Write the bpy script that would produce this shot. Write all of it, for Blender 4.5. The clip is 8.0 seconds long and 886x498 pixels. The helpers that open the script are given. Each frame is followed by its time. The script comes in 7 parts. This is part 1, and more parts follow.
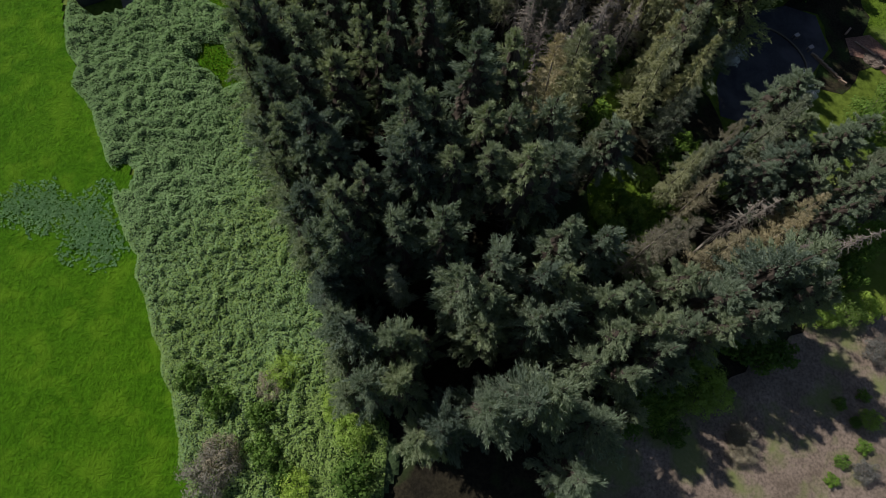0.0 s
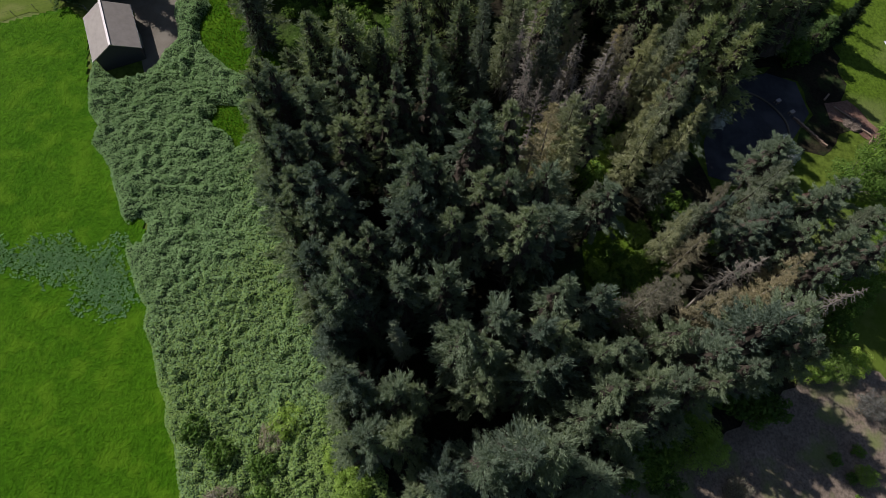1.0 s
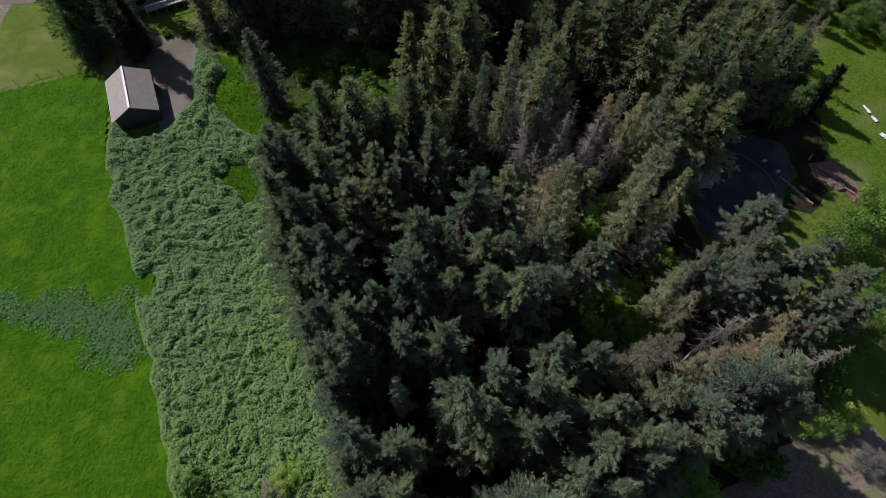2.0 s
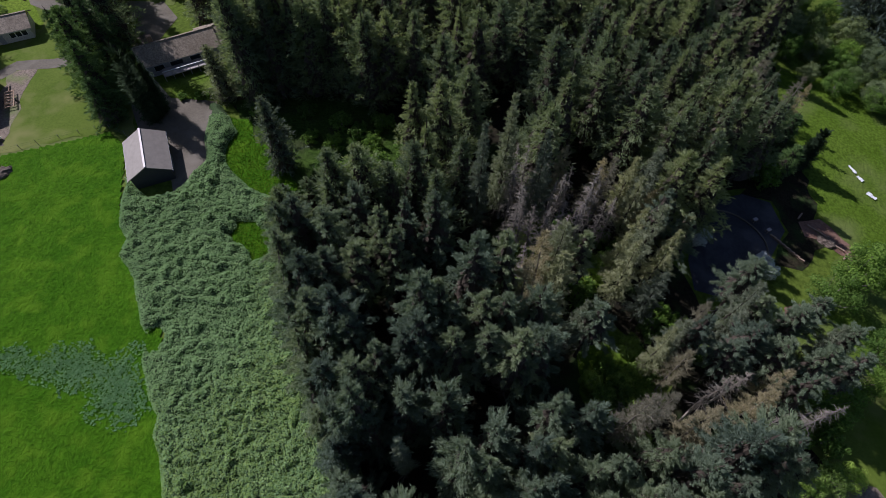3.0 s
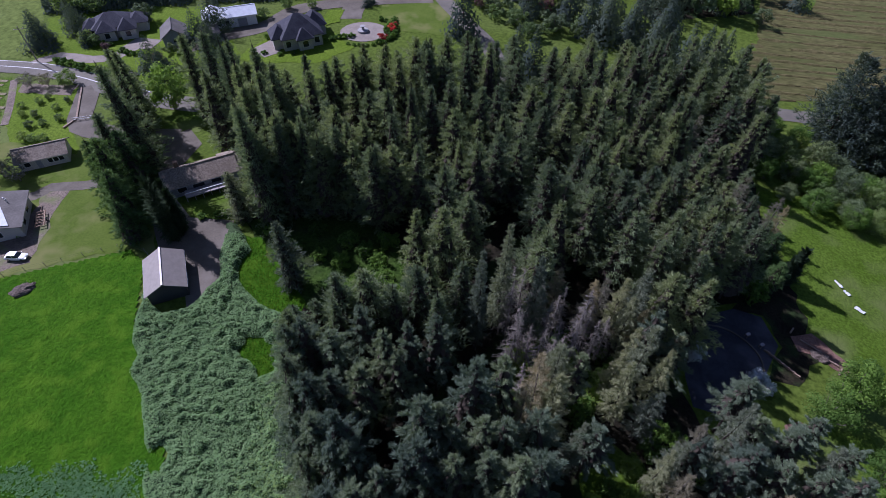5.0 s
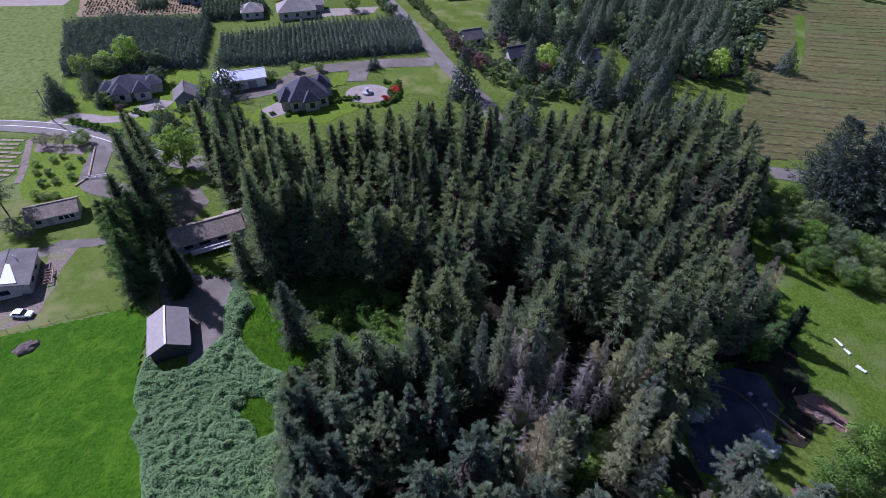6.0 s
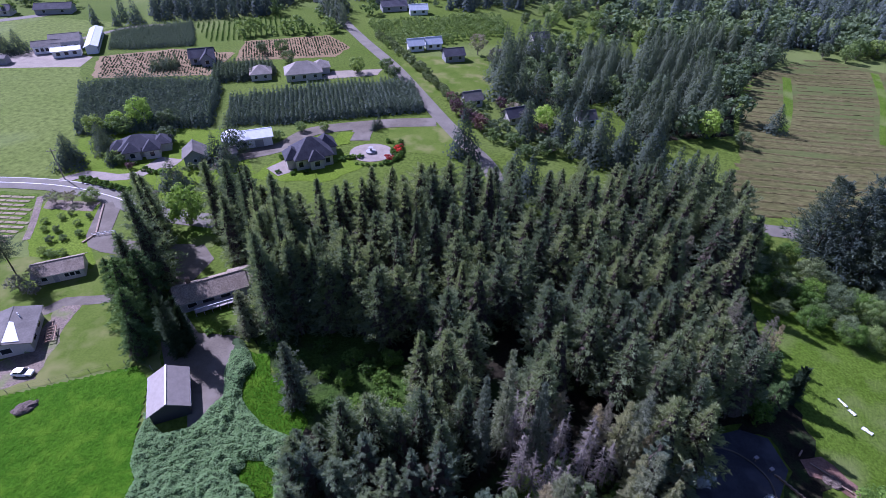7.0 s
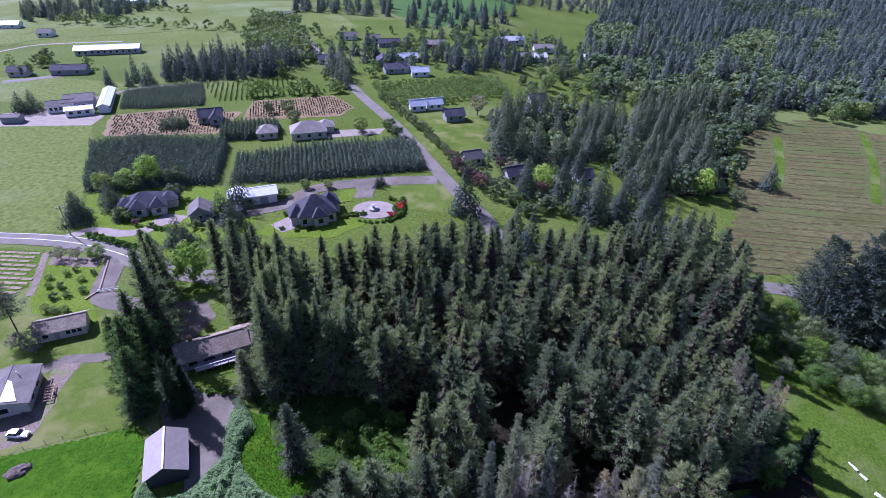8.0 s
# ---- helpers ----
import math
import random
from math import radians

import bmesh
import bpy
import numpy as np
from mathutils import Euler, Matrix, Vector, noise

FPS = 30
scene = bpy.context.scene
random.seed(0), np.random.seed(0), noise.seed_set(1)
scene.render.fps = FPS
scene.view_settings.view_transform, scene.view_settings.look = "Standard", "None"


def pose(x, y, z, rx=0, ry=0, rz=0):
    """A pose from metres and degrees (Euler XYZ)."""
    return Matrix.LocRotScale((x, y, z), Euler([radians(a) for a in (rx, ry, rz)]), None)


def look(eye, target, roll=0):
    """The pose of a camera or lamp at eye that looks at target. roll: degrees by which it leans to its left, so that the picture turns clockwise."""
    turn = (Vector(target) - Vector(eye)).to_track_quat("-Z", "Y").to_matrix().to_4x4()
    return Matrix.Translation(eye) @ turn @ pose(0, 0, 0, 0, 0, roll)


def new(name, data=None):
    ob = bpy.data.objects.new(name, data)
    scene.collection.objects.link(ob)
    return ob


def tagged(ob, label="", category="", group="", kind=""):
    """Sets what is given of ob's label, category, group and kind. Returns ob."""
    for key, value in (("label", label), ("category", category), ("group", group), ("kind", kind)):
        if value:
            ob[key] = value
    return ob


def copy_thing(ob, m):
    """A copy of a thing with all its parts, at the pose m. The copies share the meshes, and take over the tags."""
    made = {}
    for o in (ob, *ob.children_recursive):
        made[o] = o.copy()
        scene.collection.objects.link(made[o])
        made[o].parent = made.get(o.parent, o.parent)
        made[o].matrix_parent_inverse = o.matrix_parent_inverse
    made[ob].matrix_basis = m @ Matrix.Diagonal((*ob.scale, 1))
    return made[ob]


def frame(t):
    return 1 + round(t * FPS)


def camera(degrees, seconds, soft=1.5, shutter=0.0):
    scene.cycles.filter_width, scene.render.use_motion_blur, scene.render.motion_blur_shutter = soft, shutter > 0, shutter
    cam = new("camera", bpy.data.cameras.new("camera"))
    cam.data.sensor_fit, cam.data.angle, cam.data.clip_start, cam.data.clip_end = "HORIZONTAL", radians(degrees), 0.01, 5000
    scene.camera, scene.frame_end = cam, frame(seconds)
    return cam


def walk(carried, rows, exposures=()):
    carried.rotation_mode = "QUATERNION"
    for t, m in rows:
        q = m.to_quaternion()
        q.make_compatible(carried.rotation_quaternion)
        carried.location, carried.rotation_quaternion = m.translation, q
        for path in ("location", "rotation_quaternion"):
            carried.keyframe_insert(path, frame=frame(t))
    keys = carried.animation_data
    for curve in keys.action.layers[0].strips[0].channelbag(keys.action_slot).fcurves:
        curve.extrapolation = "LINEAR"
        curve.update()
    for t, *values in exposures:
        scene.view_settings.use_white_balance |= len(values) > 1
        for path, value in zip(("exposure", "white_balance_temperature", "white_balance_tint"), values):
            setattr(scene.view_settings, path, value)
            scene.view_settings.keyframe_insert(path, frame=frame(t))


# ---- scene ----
cam = camera(78.8, 8.0, soft=0.75)
PATH = [
    (0, (0.422, -1.105, 56.406), (0.388, -0.498, 54.5), -0.3),
    (0.5, (0.332, -1.003, 57.564), (0.297, -0.317, 55.686), 0.2),
    (1, (0.298, -0.917, 58.807), (0.258, -0.152, 56.959), 0.3),
    (1.5, (0.271, -0.786, 60.097), (0.227, 0.054, 58.282), 0.4),
    (3, (0.062, -0.494, 63.792), (0.002, 0.57, 62.099), 0.6),
    (3.5, (0.162, -0.345, 65.063), (0.094, 0.789, 63.418), 0.4),
    (4, (0.219, -0.231, 66.294), (0.143, 0.974, 64.699), 0.3),
    (4.5, (0.116, -0.099, 67.381), (0.034, 1.175, 65.842), 0.4),
    (5, (0.218, -0.003, 68.532), (0.128, 1.339, 67.051), 0.2),
    (6.5, (-0.071, 0.264, 71.901), (-0.176, 1.791, 70.614), 0.3),
    (7, (-0.387, 0.314, 72.942), (-0.495, 1.899, 71.727), 0.4),
    (7.5, (-0.925, 0.351, 73.799), (-1.034, 1.992, 72.66), 0.6),
    (8, (-1.125, 0.214, 74.672), (-1.237, 1.907, 73.613), 0.6),
]
EXPOSURES = [(0.0, 0.12, 6250, 16), (4.0, 0.13, 5380, 29), (8.0, 0.97, 4880, 48)]

walk(cam, [(t, look(eye, target, roll)) for t, eye, target, roll in PATH], EXPOSURES)

# ---- daylight: a clear spring noon, the sun ahead of the camera and to its left ----
SUN_ELEV = 44.0
SUN_WAY = Vector((-0.84, 0.54, 0)).normalized()      # the horizontal way towards the sun
world = bpy.data.worlds.new("world")
scene.world = world
world.use_nodes = True
wn = world.node_tree
sky = wn.nodes.new("ShaderNodeTexSky")
sky.sky_type = "NISHITA"
sky.sun_disc = False
sky.sun_elevation = radians(SUN_ELEV)
sky.sun_rotation = math.atan2(SUN_WAY.x, SUN_WAY.y)
wn.links.new(sky.outputs[0], wn.nodes["Background"].inputs[0])
wn.nodes["Background"].inputs[1].default_value = 0.05
sun = new("sun", bpy.data.lights.new("sun", "SUN"))
sun.data.energy, sun.data.angle, sun.data.color = 4.4, radians(0.55), (1.0, 0.95, 0.87)
toward = SUN_WAY * math.cos(radians(SUN_ELEV)) + Vector((0, 0, math.sin(radians(SUN_ELEV))))
sun.matrix_world = look((0, 0, 120), Vector((0, 0, 120)) - toward)


# ---- materials ----
def base_mat(name, rough, spec=0.3, metal=0.0):
    m = bpy.data.materials.new(name)
    m.use_nodes = True
    p = m.node_tree.nodes["Principled BSDF"]
    p.inputs["Roughness"].default_value = rough
    p.inputs["Specular IOR Level"].default_value = spec
    p.inputs["Metallic"].default_value = metal
    return m, m.node_tree, p


def ramp(nt, fac, stops):
    r = nt.nodes.new("ShaderNodeValToRGB")
    els = r.color_ramp.elements
    while len(els) < len(stops):
        els.new(0.5)
    for e, (at, c) in zip(els, stops):
        e.position, e.color = at, (*c, 1)
    nt.links.new(fac, r.inputs[0])
    return r.outputs[0]


def noise_of(nt, vec, scale, detail=4.0, rough=0.55):
    n = nt.nodes.new("ShaderNodeTexNoise")
    n.inputs["Scale"].default_value, n.inputs["Detail"].default_value = scale, detail
    n.inputs["Roughness"].default_value = rough
    nt.links.new(vec, n.inputs["Vector"])
    return n.outputs[0]


def mixed(nt, fac, a, b, blend="MIX"):
    mx = nt.nodes.new("ShaderNodeMix")
    mx.data_type, mx.blend_type = "RGBA", blend
    if isinstance(fac, float):
        mx.inputs[0].default_value = fac
    else:
        nt.links.new(fac, mx.inputs[0])
    for v, s in ((a, mx.inputs[6]), (b, mx.inputs[7])):
        if isinstance(v, tuple):
            s.default_value = (*v, 1)
        else:
            nt.links.new(v, s)
    return mx.outputs[2]


def bumped(nt, p, height, strength, dist):
    b = nt.nodes.new("ShaderNodeBump")
    b.inputs["Strength"].default_value, b.inputs["Distance"].default_value = strength, dist
    nt.links.new(height, b.inputs["Height"])
    nt.links.new(b.outputs[0], p.inputs["Normal"])


def surface(name, low, high, coarse, fine, rough=0.85, bump=0.5, dist=0.05, spec=0.25, metal=0.0, patch=None, stretch=None, grain=0.75):
    """A ground or building surface: two colours over coarse patches and fine grain, with relief. Scales are per metre."""
    m, nt, p = base_mat(name, rough, spec, metal)
    pos = nt.nodes.new("ShaderNodeNewGeometry").outputs["Position"]
    if stretch:
        mp = nt.nodes.new("ShaderNodeMapping")
        mp.inputs["Scale"].default_value = stretch
        nt.links.new(pos, mp.inputs[0])
        pos = mp.outputs[0]
    n1, n2 = noise_of(nt, pos, coarse, 5), noise_of(nt, pos, fine, 5, 0.65)
    c = ramp(nt, n1, ((0.32, low), (0.68, high)))
    dark = tuple(v * 0.45 for v in low)
    c = mixed(nt, ramp(nt, n2, ((0.36, (grain, grain, grain)), (0.62, (0, 0, 0)))), c, dark)
    if patch:
        c = mixed(nt, ramp(nt, noise_of(nt, pos, patch[1], 3), ((0.5, (0, 0, 0)), (0.66, (0.8, 0.8, 0.8)))), c, patch[0])
    nt.links.new(c, p.inputs["Base Color"])
    bumped(nt, p, n2, bump, dist)
    return m


def foliage(name, dark, mid, light, rough=0.7, glow=0.25, vary=0.35, spec=0.08):
    """Leaves or needles: each spray has its own shade, each plant its own tone; some light passes through."""
    m, nt, p = base_mat(name, rough, spec)
    isl = nt.nodes.new("ShaderNodeNewGeometry").outputs["Random Per Island"]
    pos = nt.nodes.new("ShaderNodeNewGeometry").outputs["Position"]
    blend = nt.nodes.new("ShaderNodeMath")
    blend.operation = "MULTIPLY_ADD"
    nt.links.new(isl, blend.inputs[0])
    blend.inputs[1].default_value = 0.45
    half = nt.nodes.new("ShaderNodeMath")
    half.operation = "MULTIPLY"
    nt.links.new(noise_of(nt, pos, 0.9, 3), half.inputs[0])
    half.inputs[1].default_value = 0.55
    nt.links.new(half.outputs[0], blend.inputs[2])
    c = ramp(nt, blend.outputs[0], ((0.12, dark), (0.5, mid), (0.88, light)))
    rnd = nt.nodes.new("ShaderNodeObjectInfo").outputs["Random"]
    tone = ramp(nt, rnd, ((0.0, (1 - vary, 1 - vary * 0.9, 1 - vary * 0.6)), (0.5, (1, 1, 1)), (1.0, (1 + vary, 1 + vary * 0.75, 1 + vary * 0.2))))
    c = mixed(nt, 1.0, c, tone, "MULTIPLY")
    nt.links.new(c, p.inputs["Base Color"])
    tr = nt.nodes.new("ShaderNodeBsdfTranslucent")
    nt.links.new(mixed(nt, 1.0, c, (1.1, 1.15, 0.6), "MULTIPLY"), tr.inputs[0])
    mx = nt.nodes.new("ShaderNodeMixShader")
    mx.inputs[0].default_value = glow
    nt.links.new(p.outputs[0], mx.inputs[1])
    nt.links.new(tr.outputs[0], mx.inputs[2])
    nt.links.new(mx.outputs[0], nt.nodes["Material Output"].inputs[0])
    return m


def paint(name, col, rough=0.5, spec=0.4, metal=0.0, grain=6.0, wear=0.25):
    m, nt, p = base_mat(name, rough, spec, metal)
    pos = nt.nodes.new("ShaderNodeTexCoord").outputs["Object"]
    n = noise_of(nt, pos, grain, 5, 0.6)
    nt.links.new(ramp(nt, n, ((0.3, tuple(v * (1 - wear) for v in col)), (0.7, tuple(min(1, v * (1 + wear * 0.4)) for v in col)))), p.inputs["Base Color"])
    bumped(nt, p, n, 0.15, 0.01)
    return m


M = {}
M["ground"] = surface("ground_grass", (0.085, 0.132, 0.014), (0.13, 0.178, 0.03), 0.02, 1.2, patch=((0.17, 0.2, 0.07), 0.008), bump=0.3, spec=0.05)
M["field"] = surface("field_grass", (0.039, 0.121, 0.0023), (0.064, 0.16, 0.0045), 0.14, 2.4, bump=1.0, dist=0.4, spec=0.04, grain=0.55, patch=((0.077, 0.165, 0.006), 0.35))
M["lawn"] = surface("mown_lawn", (0.078, 0.125, 0.013), (0.121, 0.163, 0.027), 0.15, 2.5, bump=0.3, patch=((0.187, 0.189, 0.066), 0.12), spec=0.05, grain=0.3)
M["lush"] = surface("lush_lawn", (0.08, 0.142, 0.01), (0.115, 0.182, 0.02), 0.15, 2.0, bump=0.8, dist=0.3, spec=0.05, patch=((0.14, 0.17, 0.05), 0.07))
# Darker than the open grass: shade from the wood is in the colour.
M["shade_tinted_grass"] = surface("shade_tinted_grass", (0.04, 0.08, 0.012), (0.07, 0.12, 0.02), 0.3, 2.0, bump=1.0, dist=0.4, spec=0.05, patch=((0.04, 0.05, 0.02), 0.25))
M["bright_lawn"] = surface("bright_lawn", (0.11, 0.18, 0.01), (0.15, 0.22, 0.02), 0.15, 2.0, bump=0.3, spec=0.05)
M["pasture"] = surface("far_pasture", (0.125, 0.175, 0.028), (0.165, 0.210, 0.048), 0.02, 0.6, bump=0.2, patch=((0.190, 0.230, 0.103), 0.012), spec=0.05)
M["darkfield"] = surface("dark_crop", (0.065, 0.14, 0.03), (0.085, 0.17, 0.04), 0.05, 0.6, bump=0.2, spec=0.05)
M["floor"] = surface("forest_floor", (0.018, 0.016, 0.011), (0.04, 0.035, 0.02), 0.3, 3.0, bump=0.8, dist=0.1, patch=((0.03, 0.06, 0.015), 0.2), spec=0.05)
M["dirt"] = surface("bare_dirt", (0.16, 0.125, 0.09), (0.28, 0.22, 0.17), 0.3, 3.0, bump=0.5, patch=((0.14, 0.17, 0.05), 0.25))
M["bark_dirt"] = surface("bark_mulch", (0.16, 0.09, 0.065), (0.3, 0.18, 0.13), 0.4, 4.0, bump=0.5)
M["asphalt"] = surface("asphalt", (0.112, 0.096, 0.071), (0.160, 0.139, 0.105), 0.25, 3.0, bump=0.2, dist=0.01, patch=((0.184, 0.163, 0.130), 0.15), grain=0.3)
# Bluish dark tarmac: the shade of the trees is put into the colour.
M["pad"] = surface("shade_tinted_tarmac", (0.032, 0.033, 0.04), (0.055, 0.056, 0.066), 0.3, 3.0, bump=0.2, dist=0.01, patch=((0.075, 0.075, 0.085), 0.2), grain=0.3)
M["road"] = surface("worn_road", (0.145, 0.132, 0.104), (0.199, 0.182, 0.145), 0.2, 3.0, bump=0.2, dist=0.01, grain=0.3)
M["gravel"] = surface("pale_gravel", (0.231, 0.197, 0.149), (0.313, 0.272, 0.208), 0.3, 4.0, bump=0.3, dist=0.02, grain=0.3)
M["concrete"] = surface("pink_concrete", (0.238, 0.203, 0.166), (0.308, 0.266, 0.224), 0.4, 3.0, bump=0.15, dist=0.01, grain=0.3)
M["white_line"] = paint("road_paint", (0.7, 0.7, 0.68), 0.6)
M["crop"] = surface("stubble", (0.102, 0.105, 0.033), (0.158, 0.147, 0.057), 0.12, 1.3, bump=0.6, dist=0.1, patch=((0.088, 0.118, 0.032), 0.09), stretch=(0.25, 1.0, 1.0), spec=0.05)
M["swath"] = surface("cut_swath", (0.11, 0.103, 0.037), (0.182, 0.154, 0.067), 0.8, 4.0, bump=0.8, dist=0.1, spec=0.05)
M["nursery"] = surface("nursery_soil", (0.2, 0.14, 0.058), (0.28, 0.2, 0.092), 0.1, 2.0, bump=0.3)
M["vine_soil"] = surface("straw_rows", (0.248, 0.205, 0.108), (0.322, 0.279, 0.162), 0.2, 2.0, bump=0.3)
M["bark"] = surface("bark", (0.05, 0.038, 0.028), (0.1, 0.08, 0.062), 1.5, 8.0, bump=0.8, dist=0.03, stretch=(1, 1, 0.2))
M["grey_bark"] = surface("weathered_bark", (0.210, 0.185, 0.150), (0.357, 0.318, 0.265), 1.5, 8.0, bump=0.6, dist=0.03, stretch=(1, 1, 0.2))
M["fir"] = foliage("fir_needles", (0.095, 0.132, 0.083), (0.183, 0.236, 0.155), (0.317, 0.374, 0.259), glow=0.38)
M["fir_back"] = foliage("fir_needles_back", (0.120, 0.159, 0.087), (0.198, 0.248, 0.140), (0.300, 0.354, 0.204), glow=0.48)
# Distance haze is put into the next two needle colours as extra blue.
M["fir_far_hazed"] = foliage("hazed_fir_needles", (0.068, 0.094, 0.072), (0.09, 0.12, 0.091), (0.114, 0.146, 0.11), glow=0.35, vary=0.3)
M["fir_hazed"] = foliage("hazed_conifer_needles", (0.09, 0.118, 0.106), (0.113, 0.145, 0.13), (0.138, 0.172, 0.154), glow=0.35)
M["spruce"] = foliage("spruce_needles", (0.085, 0.11, 0.07), (0.168, 0.2, 0.136), (0.265, 0.3, 0.212), glow=0.35)
M["olive"] = foliage("olive_needles", (0.121, 0.141, 0.086), (0.237, 0.264, 0.165), (0.369, 0.394, 0.262), glow=0.35)
M["brown"] = foliage("dying_needles", (0.143, 0.131, 0.088), (0.275, 0.251, 0.168), (0.407, 0.370, 0.254), glow=0.35)
M["cypress"] = foliage("cypress_leaves", (0.02, 0.036, 0.018), (0.042, 0.068, 0.032), (0.07, 0.105, 0.05))
M["cedar"] = foliage("cedar_leaves", (0.05, 0.092, 0.028), (0.105, 0.175, 0.056), (0.18, 0.28, 0.095), glow=0.2)
M["bramble"] = foliage("bramble_leaves", (0.165, 0.270, 0.109), (0.297, 0.444, 0.192), (0.441, 0.595, 0.283), rough=0.6, vary=0.1, glow=0.35)
M["bramble_warm"] = foliage("bramble_leaves_warm", (0.15, 0.24, 0.065), (0.27, 0.39, 0.115), (0.4, 0.52, 0.19), rough=0.6, vary=0.1, glow=0.35)
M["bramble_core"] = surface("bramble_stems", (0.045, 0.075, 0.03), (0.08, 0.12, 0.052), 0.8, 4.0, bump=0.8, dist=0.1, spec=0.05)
M["rush"] = foliage("rush_leaves", (0.12, 0.24, 0.09), (0.19, 0.34, 0.15), (0.27, 0.43, 0.22), vary=0.05, glow=0.45)
M["grass_blade"] = foliage("grass_blades", (0.085, 0.155, 0.008), (0.115, 0.195, 0.014), (0.155, 0.235, 0.028), vary=0.05, glow=0.5)
M["leaf"] = foliage("spring_leaves", (0.05, 0.10, 0.02), (0.11, 0.20, 0.035), (0.19, 0.30, 0.06), glow=0.35)
M["leaf_lime"] = foliage("lime_leaves", (0.17, 0.27, 0.05), (0.28, 0.41, 0.08), (0.4, 0.52, 0.15), glow=0.45)
M["leaf_dull"] = foliage("dull_leaves", (0.069, 0.098, 0.046), (0.138, 0.184, 0.086), (0.218, 0.27, 0.138), glow=0.3)
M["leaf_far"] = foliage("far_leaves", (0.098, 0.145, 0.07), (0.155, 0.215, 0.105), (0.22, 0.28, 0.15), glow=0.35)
M["leaf_soft"] = foliage("soft_leaves", (0.115, 0.172, 0.055), (0.185, 0.26, 0.088), (0.265, 0.35, 0.135), glow=0.4)
M["leaf_wine"] = foliage("wine_red_leaves", (0.075, 0.045, 0.05), (0.13, 0.08, 0.082), (0.19, 0.125, 0.12))
M["row_tree"] = foliage("plantation_needles", (0.125, 0.16, 0.115), (0.155, 0.195, 0.14), (0.185, 0.226, 0.165), glow=0.3)
M["leaf_grey"] = foliage("grey_twigs", (0.12, 0.115, 0.092), (0.2, 0.19, 0.152), (0.3, 0.285, 0.23))
M["blossom"] = foliage("white_blossom", (0.45, 0.48, 0.5), (0.65, 0.68, 0.7), (0.8, 0.8, 0.8), vary=0.05)
M["red_flower"] = foliage("red_flowers", (0.4, 0.03, 0.03), (0.55, 0.06, 0.05), (0.65, 0.15, 0.1))
M["metal_roof"] = paint("grey_metal_roof", (0.314, 0.280, 0.246), 0.5, 0.4, 0.3, 1.5, 0.15)
M["ridge_grey"] = paint("pale_ridge_metal", (0.4, 0.37, 0.36), 0.5, 0.4, 0.2, 1.5, 0.15)
M["trim_white"] = paint("white_trim", (0.72, 0.72, 0.72), 0.5)
M["dark_wall"] = paint("dark_siding", (0.05, 0.05, 0.055), 0.7)
M["grey_wall"] = paint("grey_siding", (0.3, 0.3, 0.31), 0.7)
M["cream_wall"] = paint("cream_siding", (0.5, 0.47, 0.42), 0.7)
M["white_wall"] = paint("white_siding", (0.75, 0.75, 0.74), 0.6)
M["red_wall"] = paint("red_siding", (0.45, 0.14, 0.1), 0.6)
M["shake"] = surface("cedar_shakes", (0.273, 0.221, 0.162), (0.399, 0.335, 0.257), 0.6, 3.5, bump=0.9, dist=0.05)
M["shingle_grey"] = surface("grey_shingles", (0.130, 0.120, 0.106), (0.190, 0.176, 0.157), 0.5, 4.0, bump=0.5, dist=0.03, grain=0.3)
M["shingle_dark"] = surface("dark_shingles", (0.045, 0.045, 0.06), (0.085, 0.085, 0.1), 0.5, 4.0, bump=0.5, dist=0.03, grain=0.3)
M["shingle_tan"] = surface("tan_shingles", (0.247, 0.221, 0.187), (0.342, 0.310, 0.264), 0.5, 4.0, bump=0.5, dist=0.03, grain=0.3)
M["white_roof"] = paint("white_metal_roof", (0.62, 0.65, 0.68), 0.4, 0.5, 0.0, 1.0, 0.15)
M["deck"] = paint("deck_boards", (0.42, 0.37, 0.35), 0.7)
M["timber"] = paint("weathered_timber", (0.33, 0.24, 0.17), 0.8, wear=0.5)
M["rust"] = paint("rusty_metal", (0.35, 0.22, 0.13), 0.7, wear=0.6)
M["car_white"] = paint("white_car_paint", (0.8, 0.8, 0.8), 0.25, 0.6, wear=0.05)
M["rubber"] = paint("tyre_rubber", (0.02, 0.02, 0.02), 0.8)
M["chrome"] = paint("bright_steel", (0.6, 0.6, 0.6), 0.25, 0.5, 0.9)
M["tarp"] = paint("white_tarp", (0.75, 0.76, 0.78), 0.5, wear=0.4)
M["brush"] = surface("brush_pile", (0.12, 0.09, 0.07), (0.24, 0.19, 0.15), 1.5, 6.0, bump=1.0, dist=0.15)
M["concrete_kerb"] = paint("kerb_concrete", (0.36, 0.35, 0.34), 0.8)
glass, _, gp = base_mat("window_glass", 0.05, 0.5)
gp.inputs["Base Color"].default_value = (0.02, 0.025, 0.03, 1)
M["glass"] = glass


# ---- helpers ----
def terr(x):
    """Height of the land: level to the west, falling away to the east."""
    d = 0.155 * 8 * math.log1p(math.exp(min(60.0, (x - 4) / 8.0)))
    return -17.0 * math.tanh(d / 17.0)


def linked(name, me, material, parent=None):
    for m in (material if isinstance(material, (list, tuple)) else [material]):
        me.materials.append(m)
    ob = new(name, me)
    if parent is not None:
        ob.parent = parent
    return ob


def part(name, bm, material, parent=None, label=""):
    """Links a bmesh as one mesh object under a thing or a part."""
    me = bpy.data.meshes.new(name)
    bmesh.ops.recalc_face_normals(bm, faces=bm.faces)
    bm.to_mesh(me)
    bm.free()
    return tagged(linked(name, me, material, parent), label)


